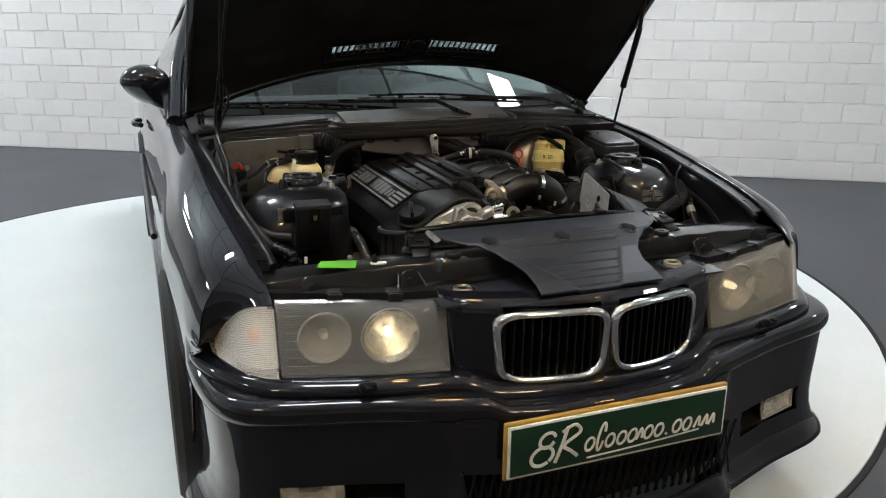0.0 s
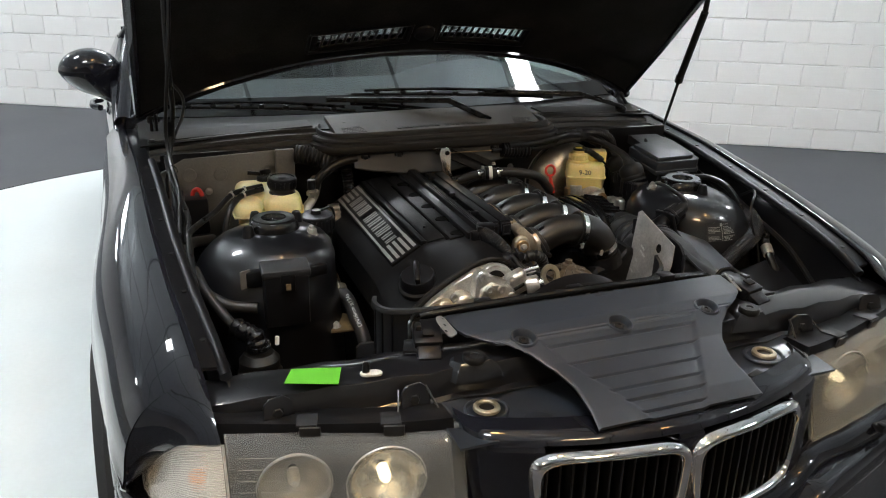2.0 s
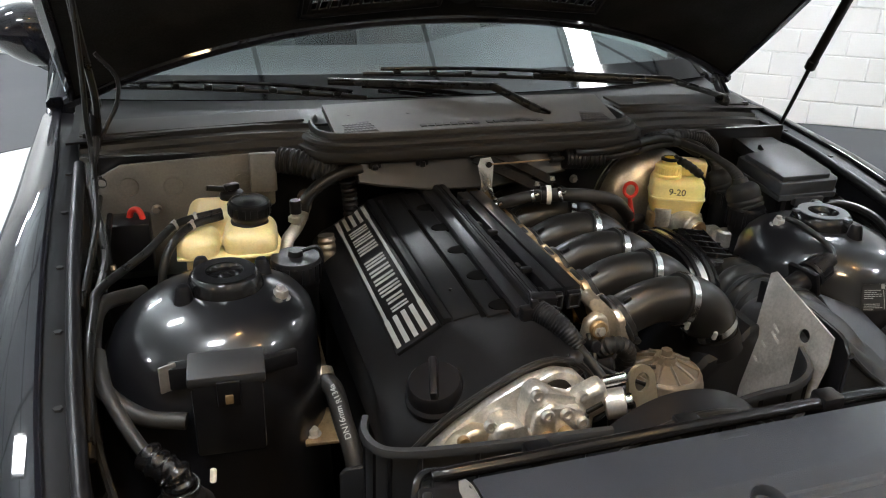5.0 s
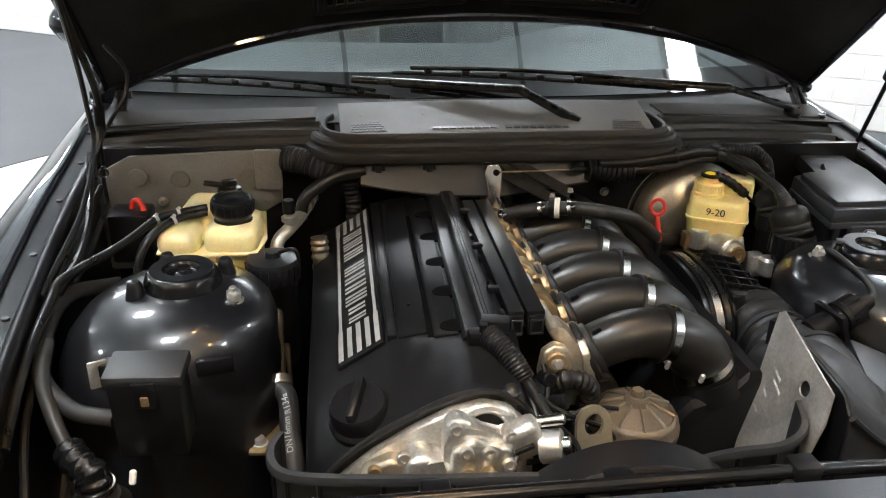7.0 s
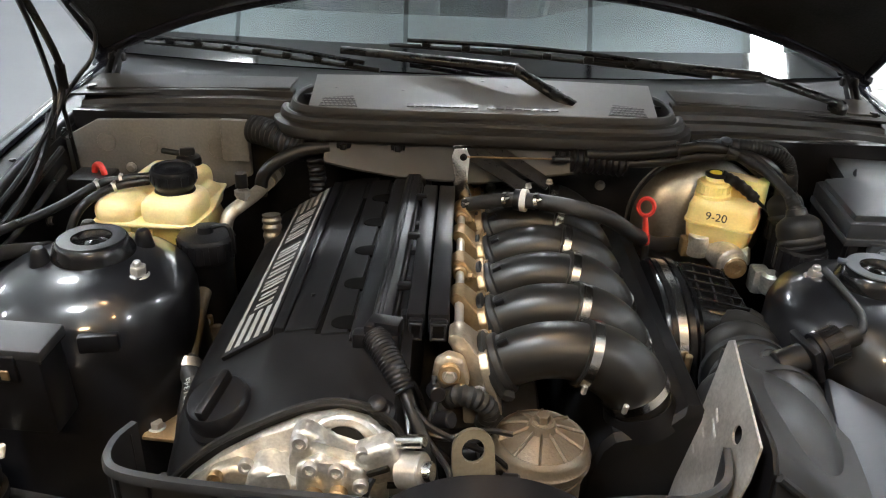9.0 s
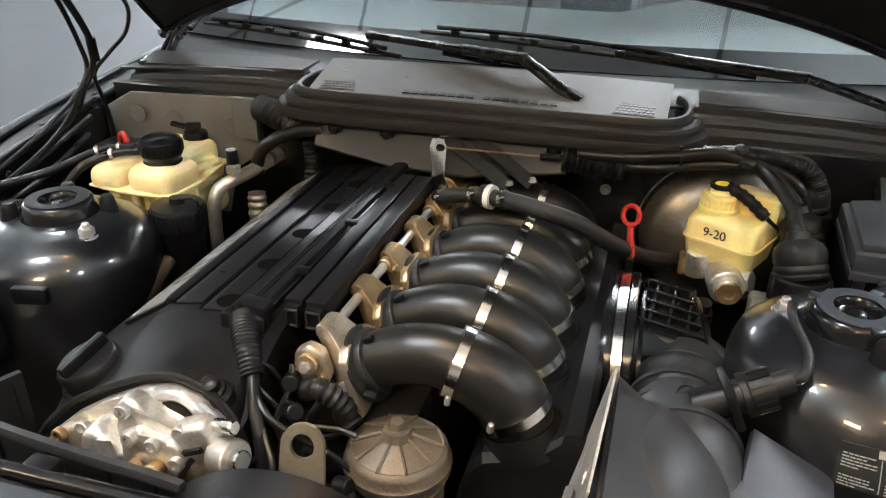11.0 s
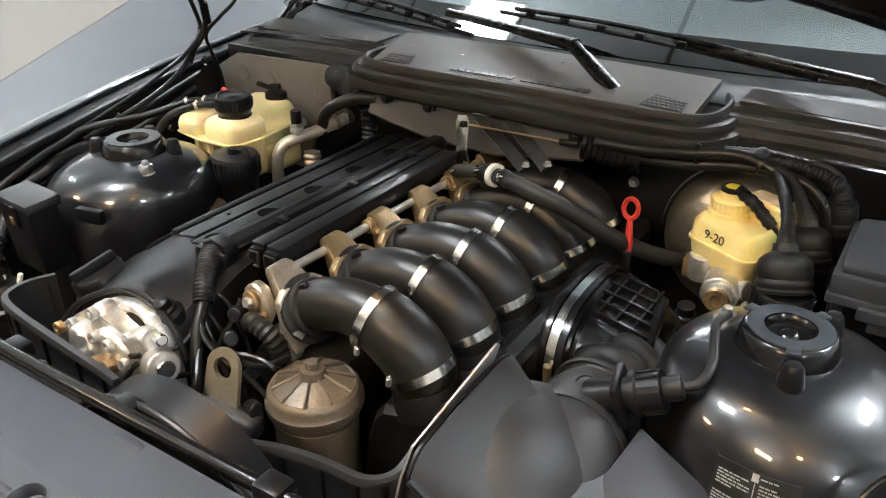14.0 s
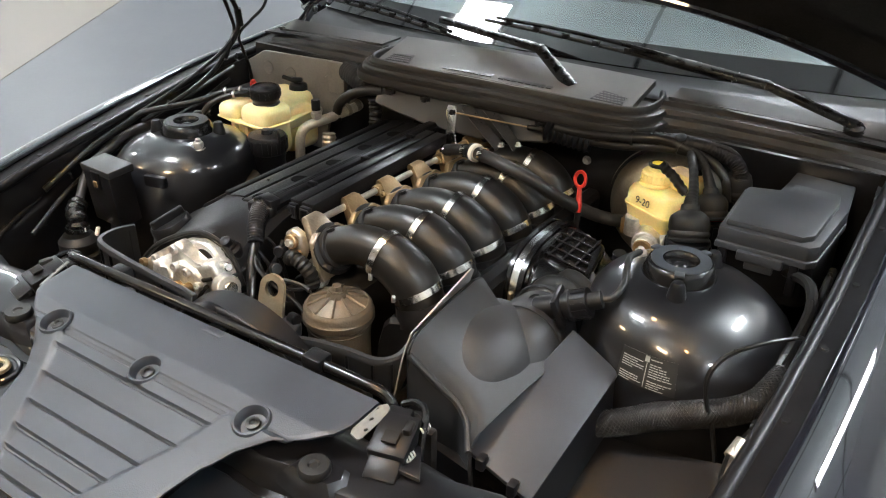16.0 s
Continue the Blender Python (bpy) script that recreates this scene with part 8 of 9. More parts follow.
for a, b in (((-0.034, 1.022, 0.9135), (0.072, 0.972, 0.868)), ((0.010, 1.028, 0.9185), (0.104, 0.978, 0.874))):
    a, b = Vector(a), Vector(b)
    d = (b - a).normalized()
    n = d.cross(Vector((0, 0.65, -0.75))).normalized()
    up = n.cross(d).normalized()
    bm = B()
    for o, w in ((-0.0070, 0.0026), (0.0070, 0.0026)):
        loft(bm, [[p + n * (o - w), p + n * (o + w), p + n * (o + w) + up * 0.004, p + n * (o - w) + up * 0.004] for p in (a, b)])
    loft(bm, [[p + n * -0.005, p + n * 0.005, p + n * 0.005 + up * 0.0012, p + n * -0.005 + up * 0.0012] for p in (a, b)])
    st = part("stay", bm, STAYMET, br, "folded bare metal stay")
    bm = B()
    hexbolt(bm, b + Vector((0, 0.004, 0.001)), (0, 0, 1), 0.0045, 0.005)
    part("bolt", bm, STEEL, br)
bm = B()
box(bm, (-0.012, 1.024, 0.918), (0.066, 0.006, 0.004), 0.001, (0, -4, 7))
part("cross_bar", bm, CLAMP, br)

# cowl: seal band, ledges, filter cover
cowl = thing("cowl", (0, 1.20, 0.92), "dusty black cowl with a grey plastic filter cover and rubber seal", "cowl")
path = [(-0.286, 1.215), (-0.298, 1.18), (-0.300, 1.140), (-0.292, 1.108), (-0.268, 1.088), (-0.20, 1.082), (-0.10, 1.082), (0, 1.083)]
path = path + [(-x, y) for x, y in reversed(path[:-1])]
SEC = [(0.0000, 0.9460), (0.0009, 0.9520), (0.0037, 0.9545), (0.0074, 0.9540), (0.0098, 0.9500), (0.0107, 0.9450), (0.0144, 0.9420), (0.0186, 0.9435), (0.0242, 0.9415), (0.0279, 0.9365), (0.0284, 0.9310), (0.0326, 0.9295), (0.0381, 0.9275), (0.0405, 0.9200), (0.0391, 0.9120), (0.0316, 0.9060), (0.0000, 0.9050)]
bm = B()
rings = []
sm = [Vector((p.x, p.y)) for p in curve_points([(x, y, 0) for x, y in path], 5)]
for i, p in enumerate(sm):
    t = (sm[min(i + 1, len(sm) - 1)] - sm[max(i - 1, 0)]).normalized()
    n = Vector((t.y, -t.x))
    rings.append([(p.x + n.x * o, p.y + n.y * o, z) for o, z in SEC])
loft(bm, rings)
part("seal_band", bm, SEAL, cowl, "dusty rubber seal round the cover", 30)
for side in (-1, 1):
    bm = B()
    rings = []
    for x, y, z in ((0.312, 1.150, 0.951), (0.40, 1.166, 0.948), (0.50, 1.186, 0.940), (0.60, 1.208, 0.930), (0.66, 1.225, 0.922), (0.70, 1.235, 0.915)):
        rings.append([(side * x, y + o, z + dz) for o, dz in ((0.03, 0.004), (0.008, 0.003), (0.0, -0.004), (-0.012, -0.006), (-0.016, -0.014), (-0.030, -0.016), (-0.034, -0.026), (-0.046, -0.028), (-0.048, -0.048), (0.03, -0.05))])
    loft(bm, rings)
    part("ledge", bm, SEAL, cowl, "stepped rubber ledge", 25)
bm = B()
sheet(bm, lambda u, v: (mix(-0.72, 0.72, u), mix(1.16 + 0.06 * abs(2 * u - 1) ** 1.5, 1.34 + 0.13 * (2 * u - 1) ** 2, v), mix(0.948 - 0.03 * abs(2 * u - 1) ** 2, 0.953 - 0.012 * (2 * u - 1) ** 2, v) - 0.012 * math.sin(v * 3.14)), 30, 8, -0.004)
part("cowl_panel", bm, COWLBLACK, cowl, "black plastic cowl panel", 50)
for side in (-1, 1):
    bm = B()
    sheet(bm, lambda u, v: (side * mix(0.318, 0.70, u), mix(1.165 + 0.085 * u, 1.235 + 0.075 * u, v), mix(0.956 - 0.034 * u, 0.957 - 0.024 * u, v)), 12, 4, 0.004 * -side)
    part("cowl_wing", bm, COWLWING, cowl, "dusty dull cowl panel")


def lid_pt(u, v):
    x = (2 * u - 1) * (0.275 + 0.004 * v)
    return (x, mix(1.088, 1.205, v), mix(0.9485, 0.974, v) + 0.004 * (1 - (2 * u - 1) ** 2))


bm = B()
sheet(bm, lid_pt, 24, 8, 0.012)
fcov = part("filter_cover", bm, COWLTOP, cowl, "dusty grey plastic filter cover")
LT = lambda x, v: Vector(lid_pt((x / 0.278 + 1) / 2, v))
for side in (-1, 1):
    bm = B()
    a, b, c, d = LT(side * 0.262, 0.06), LT(side * 0.200, 0.06), LT(side * 0.210, 0.36), LT(side * 0.256, 0.30)
    up = Vector((0, 0, 0.0008))
    loft(bm, [[p - up for p in (a, b, c, d)], [p + up for p in (a, b, c, d)]])
    mesh_field = part("mesh_field", bm, LABELBLACK, fcov, "black perforated corner")
    for i in range(8):
        for j in range(4):
            bm = B()
            p = LT(side * (0.254 - 0.0068 * i + 0.0034 * (j % 2)), 0.09 + 0.065 * j)
            box(bm, p + Vector((0, 0, 0.001)), (0.0042, 0.0042, 0.0012), 0, (8, 0, 0))
            part("mesh_dot", bm, COWLTOP, mesh_field)
# slots are thin black bars, their shade put in as colour
for i in range(16):
    bm = B()
    p = LT(-0.115 + 0.0145 * i + (0.012 if i > 7 else 0), 0.12)
    box(bm, p + Vector((0, 0, 0.0008)), (0.0112, 0.0105, 0.0014), 0, (8, 0, 0))
    part("slot", bm, LABELBLACK, fcov)
for x, v in ((-0.24, 0.6), (-0.13, 0.55), (0.04, 0.75), (-0.01, 0.18), (0.22, 0.12), (0.0, 0.9)):
    bm = B()
    p = LT(x, v)
    lathe(bm, [(0.0, 0.0005), (0.003, 0.0006), (0.003, 0)], p, p + Vector((0, 0, 1)), 10)
    part("rivet", bm, LABELBLACK, fcov)

# wipers
def wiper(pivot, elbow, end, t0, t1, label):
    ob = thing("wiper", pivot, label, "wiper", "wipers")
    p, e, q = Vector(pivot), Vector(elbow), Vector(end)
    bm = B()
    lathe(bm, [(0, -0.012), (0.017, -0.012), (0.017, 0.004), (0.012, 0.010), (0, 0.011)], p, p + Vector((0, -0.2, 1)), 20)
    part("pivot_cap", bm, WIPERBLACK, ob)
    bm = B()
    for a, b, w0, w1, h in ((p + Vector((0, 0, 0.004)), e, 0.0145, 0.0115, 0.010), (e + (e - q).normalized() * 0.008, q, 0.0135, 0.008, 0.010)):
        d = (b - a).normalized()
        n = d.cross(Vector((0, 0, 1))).normalized()
        up = n.cross(d)
        if up.z < 0:
            up = -up
        loft(bm, [[c + n * w * x + up * h * z for x, z in ((-1, -0.2), (-1, 0.35), (-0.82, 0.75), (-0.5, 0.97), (0, 1.05), (0.5, 0.97), (0.82, 0.75), (1, 0.35), (1, -0.2))] for c, w in ((a, w0), (a.lerp(b, 0.33), mix(w0, w1, 0.2)), (a.lerp(b, 0.66), mix(w0, w1, 0.7)), (b, w1))])
    part("arm", bm, WIPERBLACK, ob, "satin black wiper arm", 40)
    a, b = Vector(t0), Vector(t1)
    bm = B()
    d = (b - a).normalized()
    n = d.cross(Vector((0, 0, 1))).normalized()
    tube(bm, [a.lerp(b, f) + Vector((0, 0, 0.004 * math.sin(f * 3.14))) for f in (0, 0.3, 0.6, 1)], 0.0045, 6)
    part("blade", bm, RUBBER, ob)
    bm = B()
    tube(bm, [a.lerp(b, f) + Vector((0, -0.006, 0.010 + 0.010 * math.sin(f * 3.14))) for f in (0.06, 0.3, 0.5, 0.7, 0.94)], 0.0042, 6)
    part("bow", bm, WIPERBLACK, ob)
    for k in range(7):
        bm = B()
        c = a.lerp(b, 0.12 + 0.127 * k) + Vector((0, -0.004, 0.008))
        box(bm, c, (0.016, 0.010, 0.012), 0.002)
        part("claw", bm, WIPERBLACK, ob)


wiper((0.147, 1.132, 0.948), (0.048, 1.187, 0.998), (-0.250, 1.296, 0.994), (-0.648, 1.410, 0.975), (-0.180, 1.268, 0.969), "black wiper with its arm bent across the cowl")
wiper((0.617, 1.237, 0.940), (0.462, 1.226, 0.990), (0.20, 1.300, 0.995), (-0.17, 1.352, 0.998), (0.40, 1.262, 0.980), "black wiper lying along the windscreen foot")

# ---- radiator cover, rod, fan shroud ----
rc = thing("radiator_cover", (0, 0.22, 0.73), "dark grey ribbed plastic radiator cover", "radiator cover")
HALF = [(0.072, 0.148), (0.10, 0.146), (0.15, 0.146), (0.19, 0.160), (0.22, 0.182), (0.245, 0.212), (0.265, 0.245), (0.285, 0.268), (0.305, 0.276), (0.352, 0.280)]
COVZ = [(0.072, 0.729), (0.10, 0.741), (0.20, 0.768), (0.25, 0.793), (0.28, 0.800), (0.352, 0.804)]
cov_w = lambda y: table(y, HALF)
cov_z = lambda y: table(y, COVZ)


STEPS = (0.064, 0.086, 0.108, 0.132, 0.163, 0.199, 0.232, 0.250)


def cov_pt(u, v):
    """The cover's top: a louvred field in the middle, between smooth raised flanks."""
    y = mix(0.072, 0.352, v)
    w = cov_w(y)
    s = abs(2 * u - 1)
    x = (2 * u - 1) * w
    tw = 0.059 + 0.588 * (y - 0.076) if x < 0 else 0.036 + 0.565 * (y - 0.065)
    flank = max(0.0, min(1.0, (abs(x) - tw + 0.004) / 0.010)) * max(0.0, min(1.0, (0.256 - y) / 0.008))
    z = cov_z(y) - 0.0015 * (max(0, s - 0.975) * 40) ** 2 + 0.0046 * flank
    if y < 0.250 and flank < 1:
        for a, b in zip(STEPS, STEPS[1:]):
            if a <= y < b:
                z += (1 - flank) * 0.0022 * (1 - min(1.0, (y - a) / (b - a) * 1.08)) - (1 - flank) * (0.0016 if y > b - 0.0022 else 0)
    elif y >= 0.256:
        z += 0.0016
    return (x, y, z)


WELLS = ((-0.181, 0.254), (-0.002, 0.254), (0.175, 0.255))
bm = B()
sheet(bm, cov_pt, 100, 140, 0.006, lambda u, v: any((cov_pt(u, v)[0] - x) ** 2 + (cov_pt(u, v)[1] - y) ** 2 < 0.0165 ** 2 for x, y in WELLS))
for v in bm.verts:
    for wx, wy in WELLS:
        d = Vector((v.co.x - wx, v.co.y - wy))
        if d.length < 0.0235 and any(e.is_boundary or len(e.link_faces) == 2 and e.calc_face_angle(0) > 0.6 for e in v.link_edges):
            d = d.normalized() * 0.0185
            v.co.x, v.co.y = wx + d.x, wy + d.y
cv = part("cover_panel", bm, COVERPLASTIC, rc, "dark grey moulded plastic panel", 28)
for x, y in WELLS:
    p = Vector((x, y, cov_z(y) + (0.0046 if abs(x) > 0.1 else 0.0012)))
    nn = Vector((0, -0.25, 1))
    bm = B()
    lathe(bm, [(0.0230, -0.003), (0.0215, 0.0004), (0.0195, 0.0006), (0.0178, -0.0012), (0.0150, -0.011), (0, -0.012)], p, p + nn, 28)
    well = part("screw_well", bm, COVERPLASTIC, cv)
    bm = B()
    lathe(bm, [(0, 0), (0.0085, 0), (0.0085, 0.003), (0.004, 0.004), (0.003, 0.002), (0, 0.002)], p - nn.normalized() * 0.0095, p + nn, 18)
    part("screw", bm, CABLE, well, "dark steel screw")
bm = B()
box(bm, (0.02, 0.345, 0.803), (0.036, 0.012, 0.006), 0.003)
part("stud", bm, COVERPLASTIC, cv)
rod = thing("shroud_rail", (0, 0.36, 0.80), "glossy black rail along the radiator cover", "rail")
bm = B()
tube(bm, [(-0.315, 0.372, 0.800), (-0.28, 0.366, 0.806), (-0.10, 0.362, 0.811), (0.08, 0.366, 0.808), (0.24, 0.374, 0.800), (0.275, 0.376, 0.79), (0.29, 0.37, 0.765)], 0.0075, 10)
part("rail", bm, GLOSSBLACK, rod)
for x in (-0.20, -0.02, 0.17):
    bm = B()
    box(bm, (x, 0.372, 0.806), (0.030, 0.026, 0.018), 0.004)
    part("clip", bm, PLASTIC, rod)
shroud = thing("fan_shroud", (0, 0.41, 0.60), "black plastic fan shroud behind the radiator", "fan shroud")
bm = B()
sheet(bm, lambda u, v: (0.005 + (0.165 - 0.008 * v) * math.cos(radians(150 - 120 * u)), 0.375 + 0.045 * v, 0.648 + (0.168 - 0.012 * (1 - v)) * math.sin(radians(150 - 120 * u))), 30, 4, 0.004)
part("arch", bm, PLASTIC, shroud)
bm = B()
tube(bm, [(0.005 + 0.168 * math.cos(radians(a)), 0.378, 0.642 + 0.170 * math.sin(radians(a))) for a in range(145, 34, -10)], 0.004, 8, 4)
part("arch_bead", bm, SATIN, shroud)
# upright trough round the engine's front
def trough(pts, low, label):
    ps = curve_points(pts, 6)
    bm = B()
    rings = []
    for i, p in enumerate(ps):
        t = (ps[min(i + 1, len(ps) - 1)] - ps[max(i - 1, 0)]).normalized()
        n = Vector((t.y, -t.x, 0)).normalized()
        rings.append([p + n * 0.006 + Vector((0, 0, -0.004)), p + n * 0.004, p - n * 0.003, p - n * 0.004 - Vector((0, 0, low)), p + n * 0.001 - Vector((0, 0, low)), p + n * 0.001 - Vector((0, 0, 0.008)), p + n * 0.006 - Vector((0, 0, 0.009))])
    loft(bm, rings)
    w = part("wall_strip", bm, GREYPLASTIC, shroud, label, 28)
    for k in range(2, len(ps) - 1, 5):
        bm = B()
        p = ps[k]
        tube(bm, [p + Vector((0, -0.002, -0.008)), p + Vector((0, -0.002, -low + 0.005))], 0.003, 6)
        part("stiffener", bm, PLASTIC, w)


trough([(-0.352, 0.512, 0.784), (-0.360, 0.485, 0.786), (-0.356, 0.456, 0.788), (-0.338, 0.438, 0.789), (-0.29, 0.430, 0.787), (-0.20, 0.422, 0.786), (-0.13, 0.416, 0.787), (-0.09, 0.41, 0.789)], 0.12, "black plastic shroud wall")
trough([(0.055, 0.415, 0.775), (0.10, 0.440, 0.770), (0.15, 0.452, 0.768), (0.20, 0.452, 0.772), (0.228, 0.462, 0.785), (0.234, 0.49, 0.800)], 0.06, "black plastic shroud wall")
bm = B()
span(bm, (-0.33, 0.385, 0.30), (0.33, 0.40, 0.755), 0.004)
part("panel", bm, DARK, shroud)
bm = B()
span(bm, (-0.33, 0.30, 0.28), (0.33, 0.345, 0.72), 0.004)
rad = lone("radiator", bm, DARK, "dark radiator core behind the grille", "radiator")

# catches and plugs at the slam panel ends
for side, lab in ((-1, "black plastic hood catch with a perforated steel tab"), (1, "black hood catch with bright steel tabs and spring")):
    hc = thing("hood_catch", (side * 0.31, 0.32, 0.76), lab, "hood catch", "hood catches")
    bm = B()
    box(bm, (side * 0.318, 0.330, 0.782), (0.046, 0.056, 0.030), 0.004, (14, 0, side * 14))
    box(bm, (side * 0.326, 0.298, 0.772), (0.038, 0.034, 0.016), 0.003, (26, 0, side * 14))
    box(bm, (side * 0.305, 0.356, 0.786), (0.030, 0.022, 0.026), 0.003, (0, 0, side * 14))
    part("housing", bm, PLASTIC, hc)
    bm = B()
    box(bm, (side * 0.321, 0.318, 0.7985), (0.018, 0.016, 0.003), 0.001, (14, 0, side * 14))
    part("slot", bm, DARK, hc)
    bm = B()
    prism(bm, [(-0.028, -0.006), (-0.024, -0.008), (0.016, -0.008), (0.026, -0.005), (0.028, 0.002), (0.018, 0.007), (-0.022, 0.007), (-0.028, 0.004)], -0.0012, 0.0012, Matrix.Translation((side * 0.288, 0.326, 0.800)) @ Matrix.Rotation(radians(90 - side * 10), 4, "Z") @ Matrix.Rotation(radians(-12), 4, "Y") @ Matrix.Rotation(radians(side * 28), 4, "X"), 0.0008, 1)
    tab = part("tab", bm, GALV, hc, "perforated bare steel tab")
    # holes are small dark discs laid on the tab, imitating their shade
    for k in (-1, 0, 1):
        bm = B()
        q = Vector((side * (0.289 - 0.0035 * k), 0.326 + 0.015 * k, 0.8022 + 0.0032 * k))
        cyl(bm, q, q + Vector((-side * 0.0004, 0, 0.0008)), 0.0026, seg=12, bev=0.0002)
        part("tab_hole", bm, DARK, tab)
    bm = B()
    box(bm, (side * 0.330, 0.340, 0.799), (0.010, 0.020, 0.010), 0.003, (0, 0, side * 14))
    part("lever", bm, SATIN, hc)
    bm = B()
    lathe(bm, [(0, 0), (0.016, 0), (0.018, 0.006), (0.014, 0.012), (0, 0.013)], (side * 0.318, 0.372, 0.772), (side * 0.32, 0.3, 0.84), 20)
    part("pivot", bm, CABLE, hc)
    bm = B()
    tube(bm, [(side * 0.296, 0.376, 0.792), (side * 0.312, 0.380, 0.800), (side * 0.330, 0.372, 0.800), (side * 0.340, 0.352, 0.786), (side * 0.345, 0.335, 0.75), (side * 0.345, 0.325, 0.70)], 0.0045, 8)
    part("cable", bm, GLOSSBLACK, hc)
    if side > 0:
        for q in ((0.338, 0.350, 0.790), (0.334, 0.318, 0.786), (0.344, 0.312, 0.780)):
            bm = B()
            tube(bm, [Vector(q) + Vector((0.004 * math.cos(a * 1.57), 0.0011 * a, 0.004 * math.sin(a * 1.57))) for a in range(14)], 0.0013, 6, 2)
            part("spring", bm, STEEL, hc, "bright coiled spring")

# far wing: conduit, cable loop, harness, plate on the tower
cond = thing("wrapped_conduit", (0.54, 0.56, 0.66), "black wrapped conduit in front of the strut tower", "conduit")
bm = B()
CONDUIT = [(0.435, 0.572, 0.686), (0.498, 0.582, 0.716), (0.530, 0.588, 0.735), (0.567, 0.600, 0.747), (0.607, 0.624, 0.753), (0.636, 0.650, 0.764), (0.654, 0.70, 0.780)]
tube(bm, CONDUIT, 0.017, 18, 12)
part("sleeve", bm, WOVEN, cond, "grey black woven sleeve")
WAY = curve_points(CONDUIT, 14)
for turn in (-1, 1):
    for k in range(14):
        pts = []
        for i, p in enumerate(WAY):
            d = (WAY[min(i + 1, len(WAY) - 1)] - WAY[max(i - 1, 0)]).normalized()
            n = d.cross(Vector((0, 0, 1))).normalized()
            a = 2 * math.pi * (k / 14 + turn * i * 0.052)
            pts.append(p + (n * math.cos(a) + n.cross(d) * math.sin(a)) * (0.0172 + 0.0004 * math.sin(i * 2.3 + k * 1.9)))
        bm = B()
        tube(bm, pts, 0.0009, 4, 1)
        part("braid_strand", bm, BRAID, cond)
bm = B()
cyl(bm, (0.405, 0.560, 0.682), (0.452, 0.574, 0.700), 0.021, seg=22)
part("pipe_end", bm, PLASTIC, cond)
bm = B()
box(bm, (0.458, 0.570, 0.690), (0.014, 0.024, 0.050), 0.004)
part("clip", bm, PLASTIC, cond)
bm = B()
sheet(bm, lambda u, v: (mix(0.42, 0.665, u), mix(0.33, 0.58, v) + 0.02 * u, mix(0.60, 0.672, v) + 0.03 * u ** 2), 10, 8, -0.006)
part("wing_panel", bm, BAYPAINT, car, "satin black inner wing panel", 50)
# this copy is matt near-black instead of bay paint, keeping reflections off it
bm = B()
sheet(bm, lambda u, v: (-mix(0.42, 0.665, u), mix(0.33, 0.58, v) + 0.02 * u, mix(0.52, 0.60, v) + 0.03 * u ** 2), 10, 8, 0.006)
part("wing_panel", bm, DARK, car, "matt near-black inner wing panel", 50)
for label, pts, r in (("thin black cable looping beside the strut tower", [(0.660, 0.74, 0.815), (0.655, 0.70, 0.838), (0.623, 0.657, 0.842), (0.593, 0.630, 0.830), (0.579, 0.611, 0.807), (0.583, 0.603, 0.777), (0.599, 0.598, 0.738), (0.617, 0.595, 0.67)], 0.0030),
                      ("fat black cable along the far wing", [(0.668, 0.83, 0.805), (0.664, 0.74, 0.79), (0.652, 0.643, 0.754), (0.638, 0.611, 0.729), (0.630, 0.588, 0.714), (0.632, 0.562, 0.684), (0.64, 0.52, 0.64)], 0.0095),
                      ("black cable along the far wing", [(0.662, 0.92, 0.83), (0.658, 0.80, 0.805), (0.652, 0.66, 0.775), (0.64, 0.54, 0.745), (0.61, 0.42, 0.70)], 0.006),
                      ("black cable round the far strut tower", [(0.60, 0.90, 0.82), (0.64, 0.86, 0.83), (0.655, 0.80, 0.825), (0.65, 0.74, 0.80), (0.64, 0.70, 0.77)], 0.008)):
    ob = thing("cable", pts[-1], label, "cable", "wing cables")
    bm = B()
    tube(bm, pts, r, 9, 9)
    part("sheath", bm, CABLE, ob)
    if r > 0.009:
        bm = B()
        band(bm, (0.634, 0.600, 0.7215), (0.28, 0.80, 0.52), 0.0097, 0.026, 0.0030, 20)
        part("clamp", bm, SHIELDMET, ob, "bright metal clamp")


def on_tower(a, z):
    r = table(-z, [(-0.819, 0.117), (-0.797, 0.131), (-0.765, 0.140), (-0.725, 0.146), (-0.67, 0.151)]) * (1 + 0.05 * abs(math.sin(a)) * min(1, (0.849 - z) * 8)) * (1 + 0.22 * max(0, math.cos(a)) * min(1, (0.849 - z) * 14)) * (1 - 0.16 * max(0, -math.cos(a)) * min(1, (0.849 - z) * 12))
    return Vector((0.488 + r * math.cos(a), 0.757 + r * math.sin(a), z))


def patch(a0, a1, z0, z1, lift):
    c = Vector((0.488, 0.757, 0.70))
    def f(u, v):
        p = on_tower(mix(a0, a1, u), mix(z0, z1, v))
        return p + (p - c).normalized() * lift
    return f


A0, A1 = radians(-99), radians(-69)
tw = [o for o in car.children if o.name.startswith("strut_tower")][1]
bm = B()
sheet(bm, patch(A0, A1, 0.756, 0.797, 0.0014), 12, 8, 0.0006)
lab = part("tower_label", bm, LABELBLACK, tw, "black information label with unreadable white print")
random.seed(21)
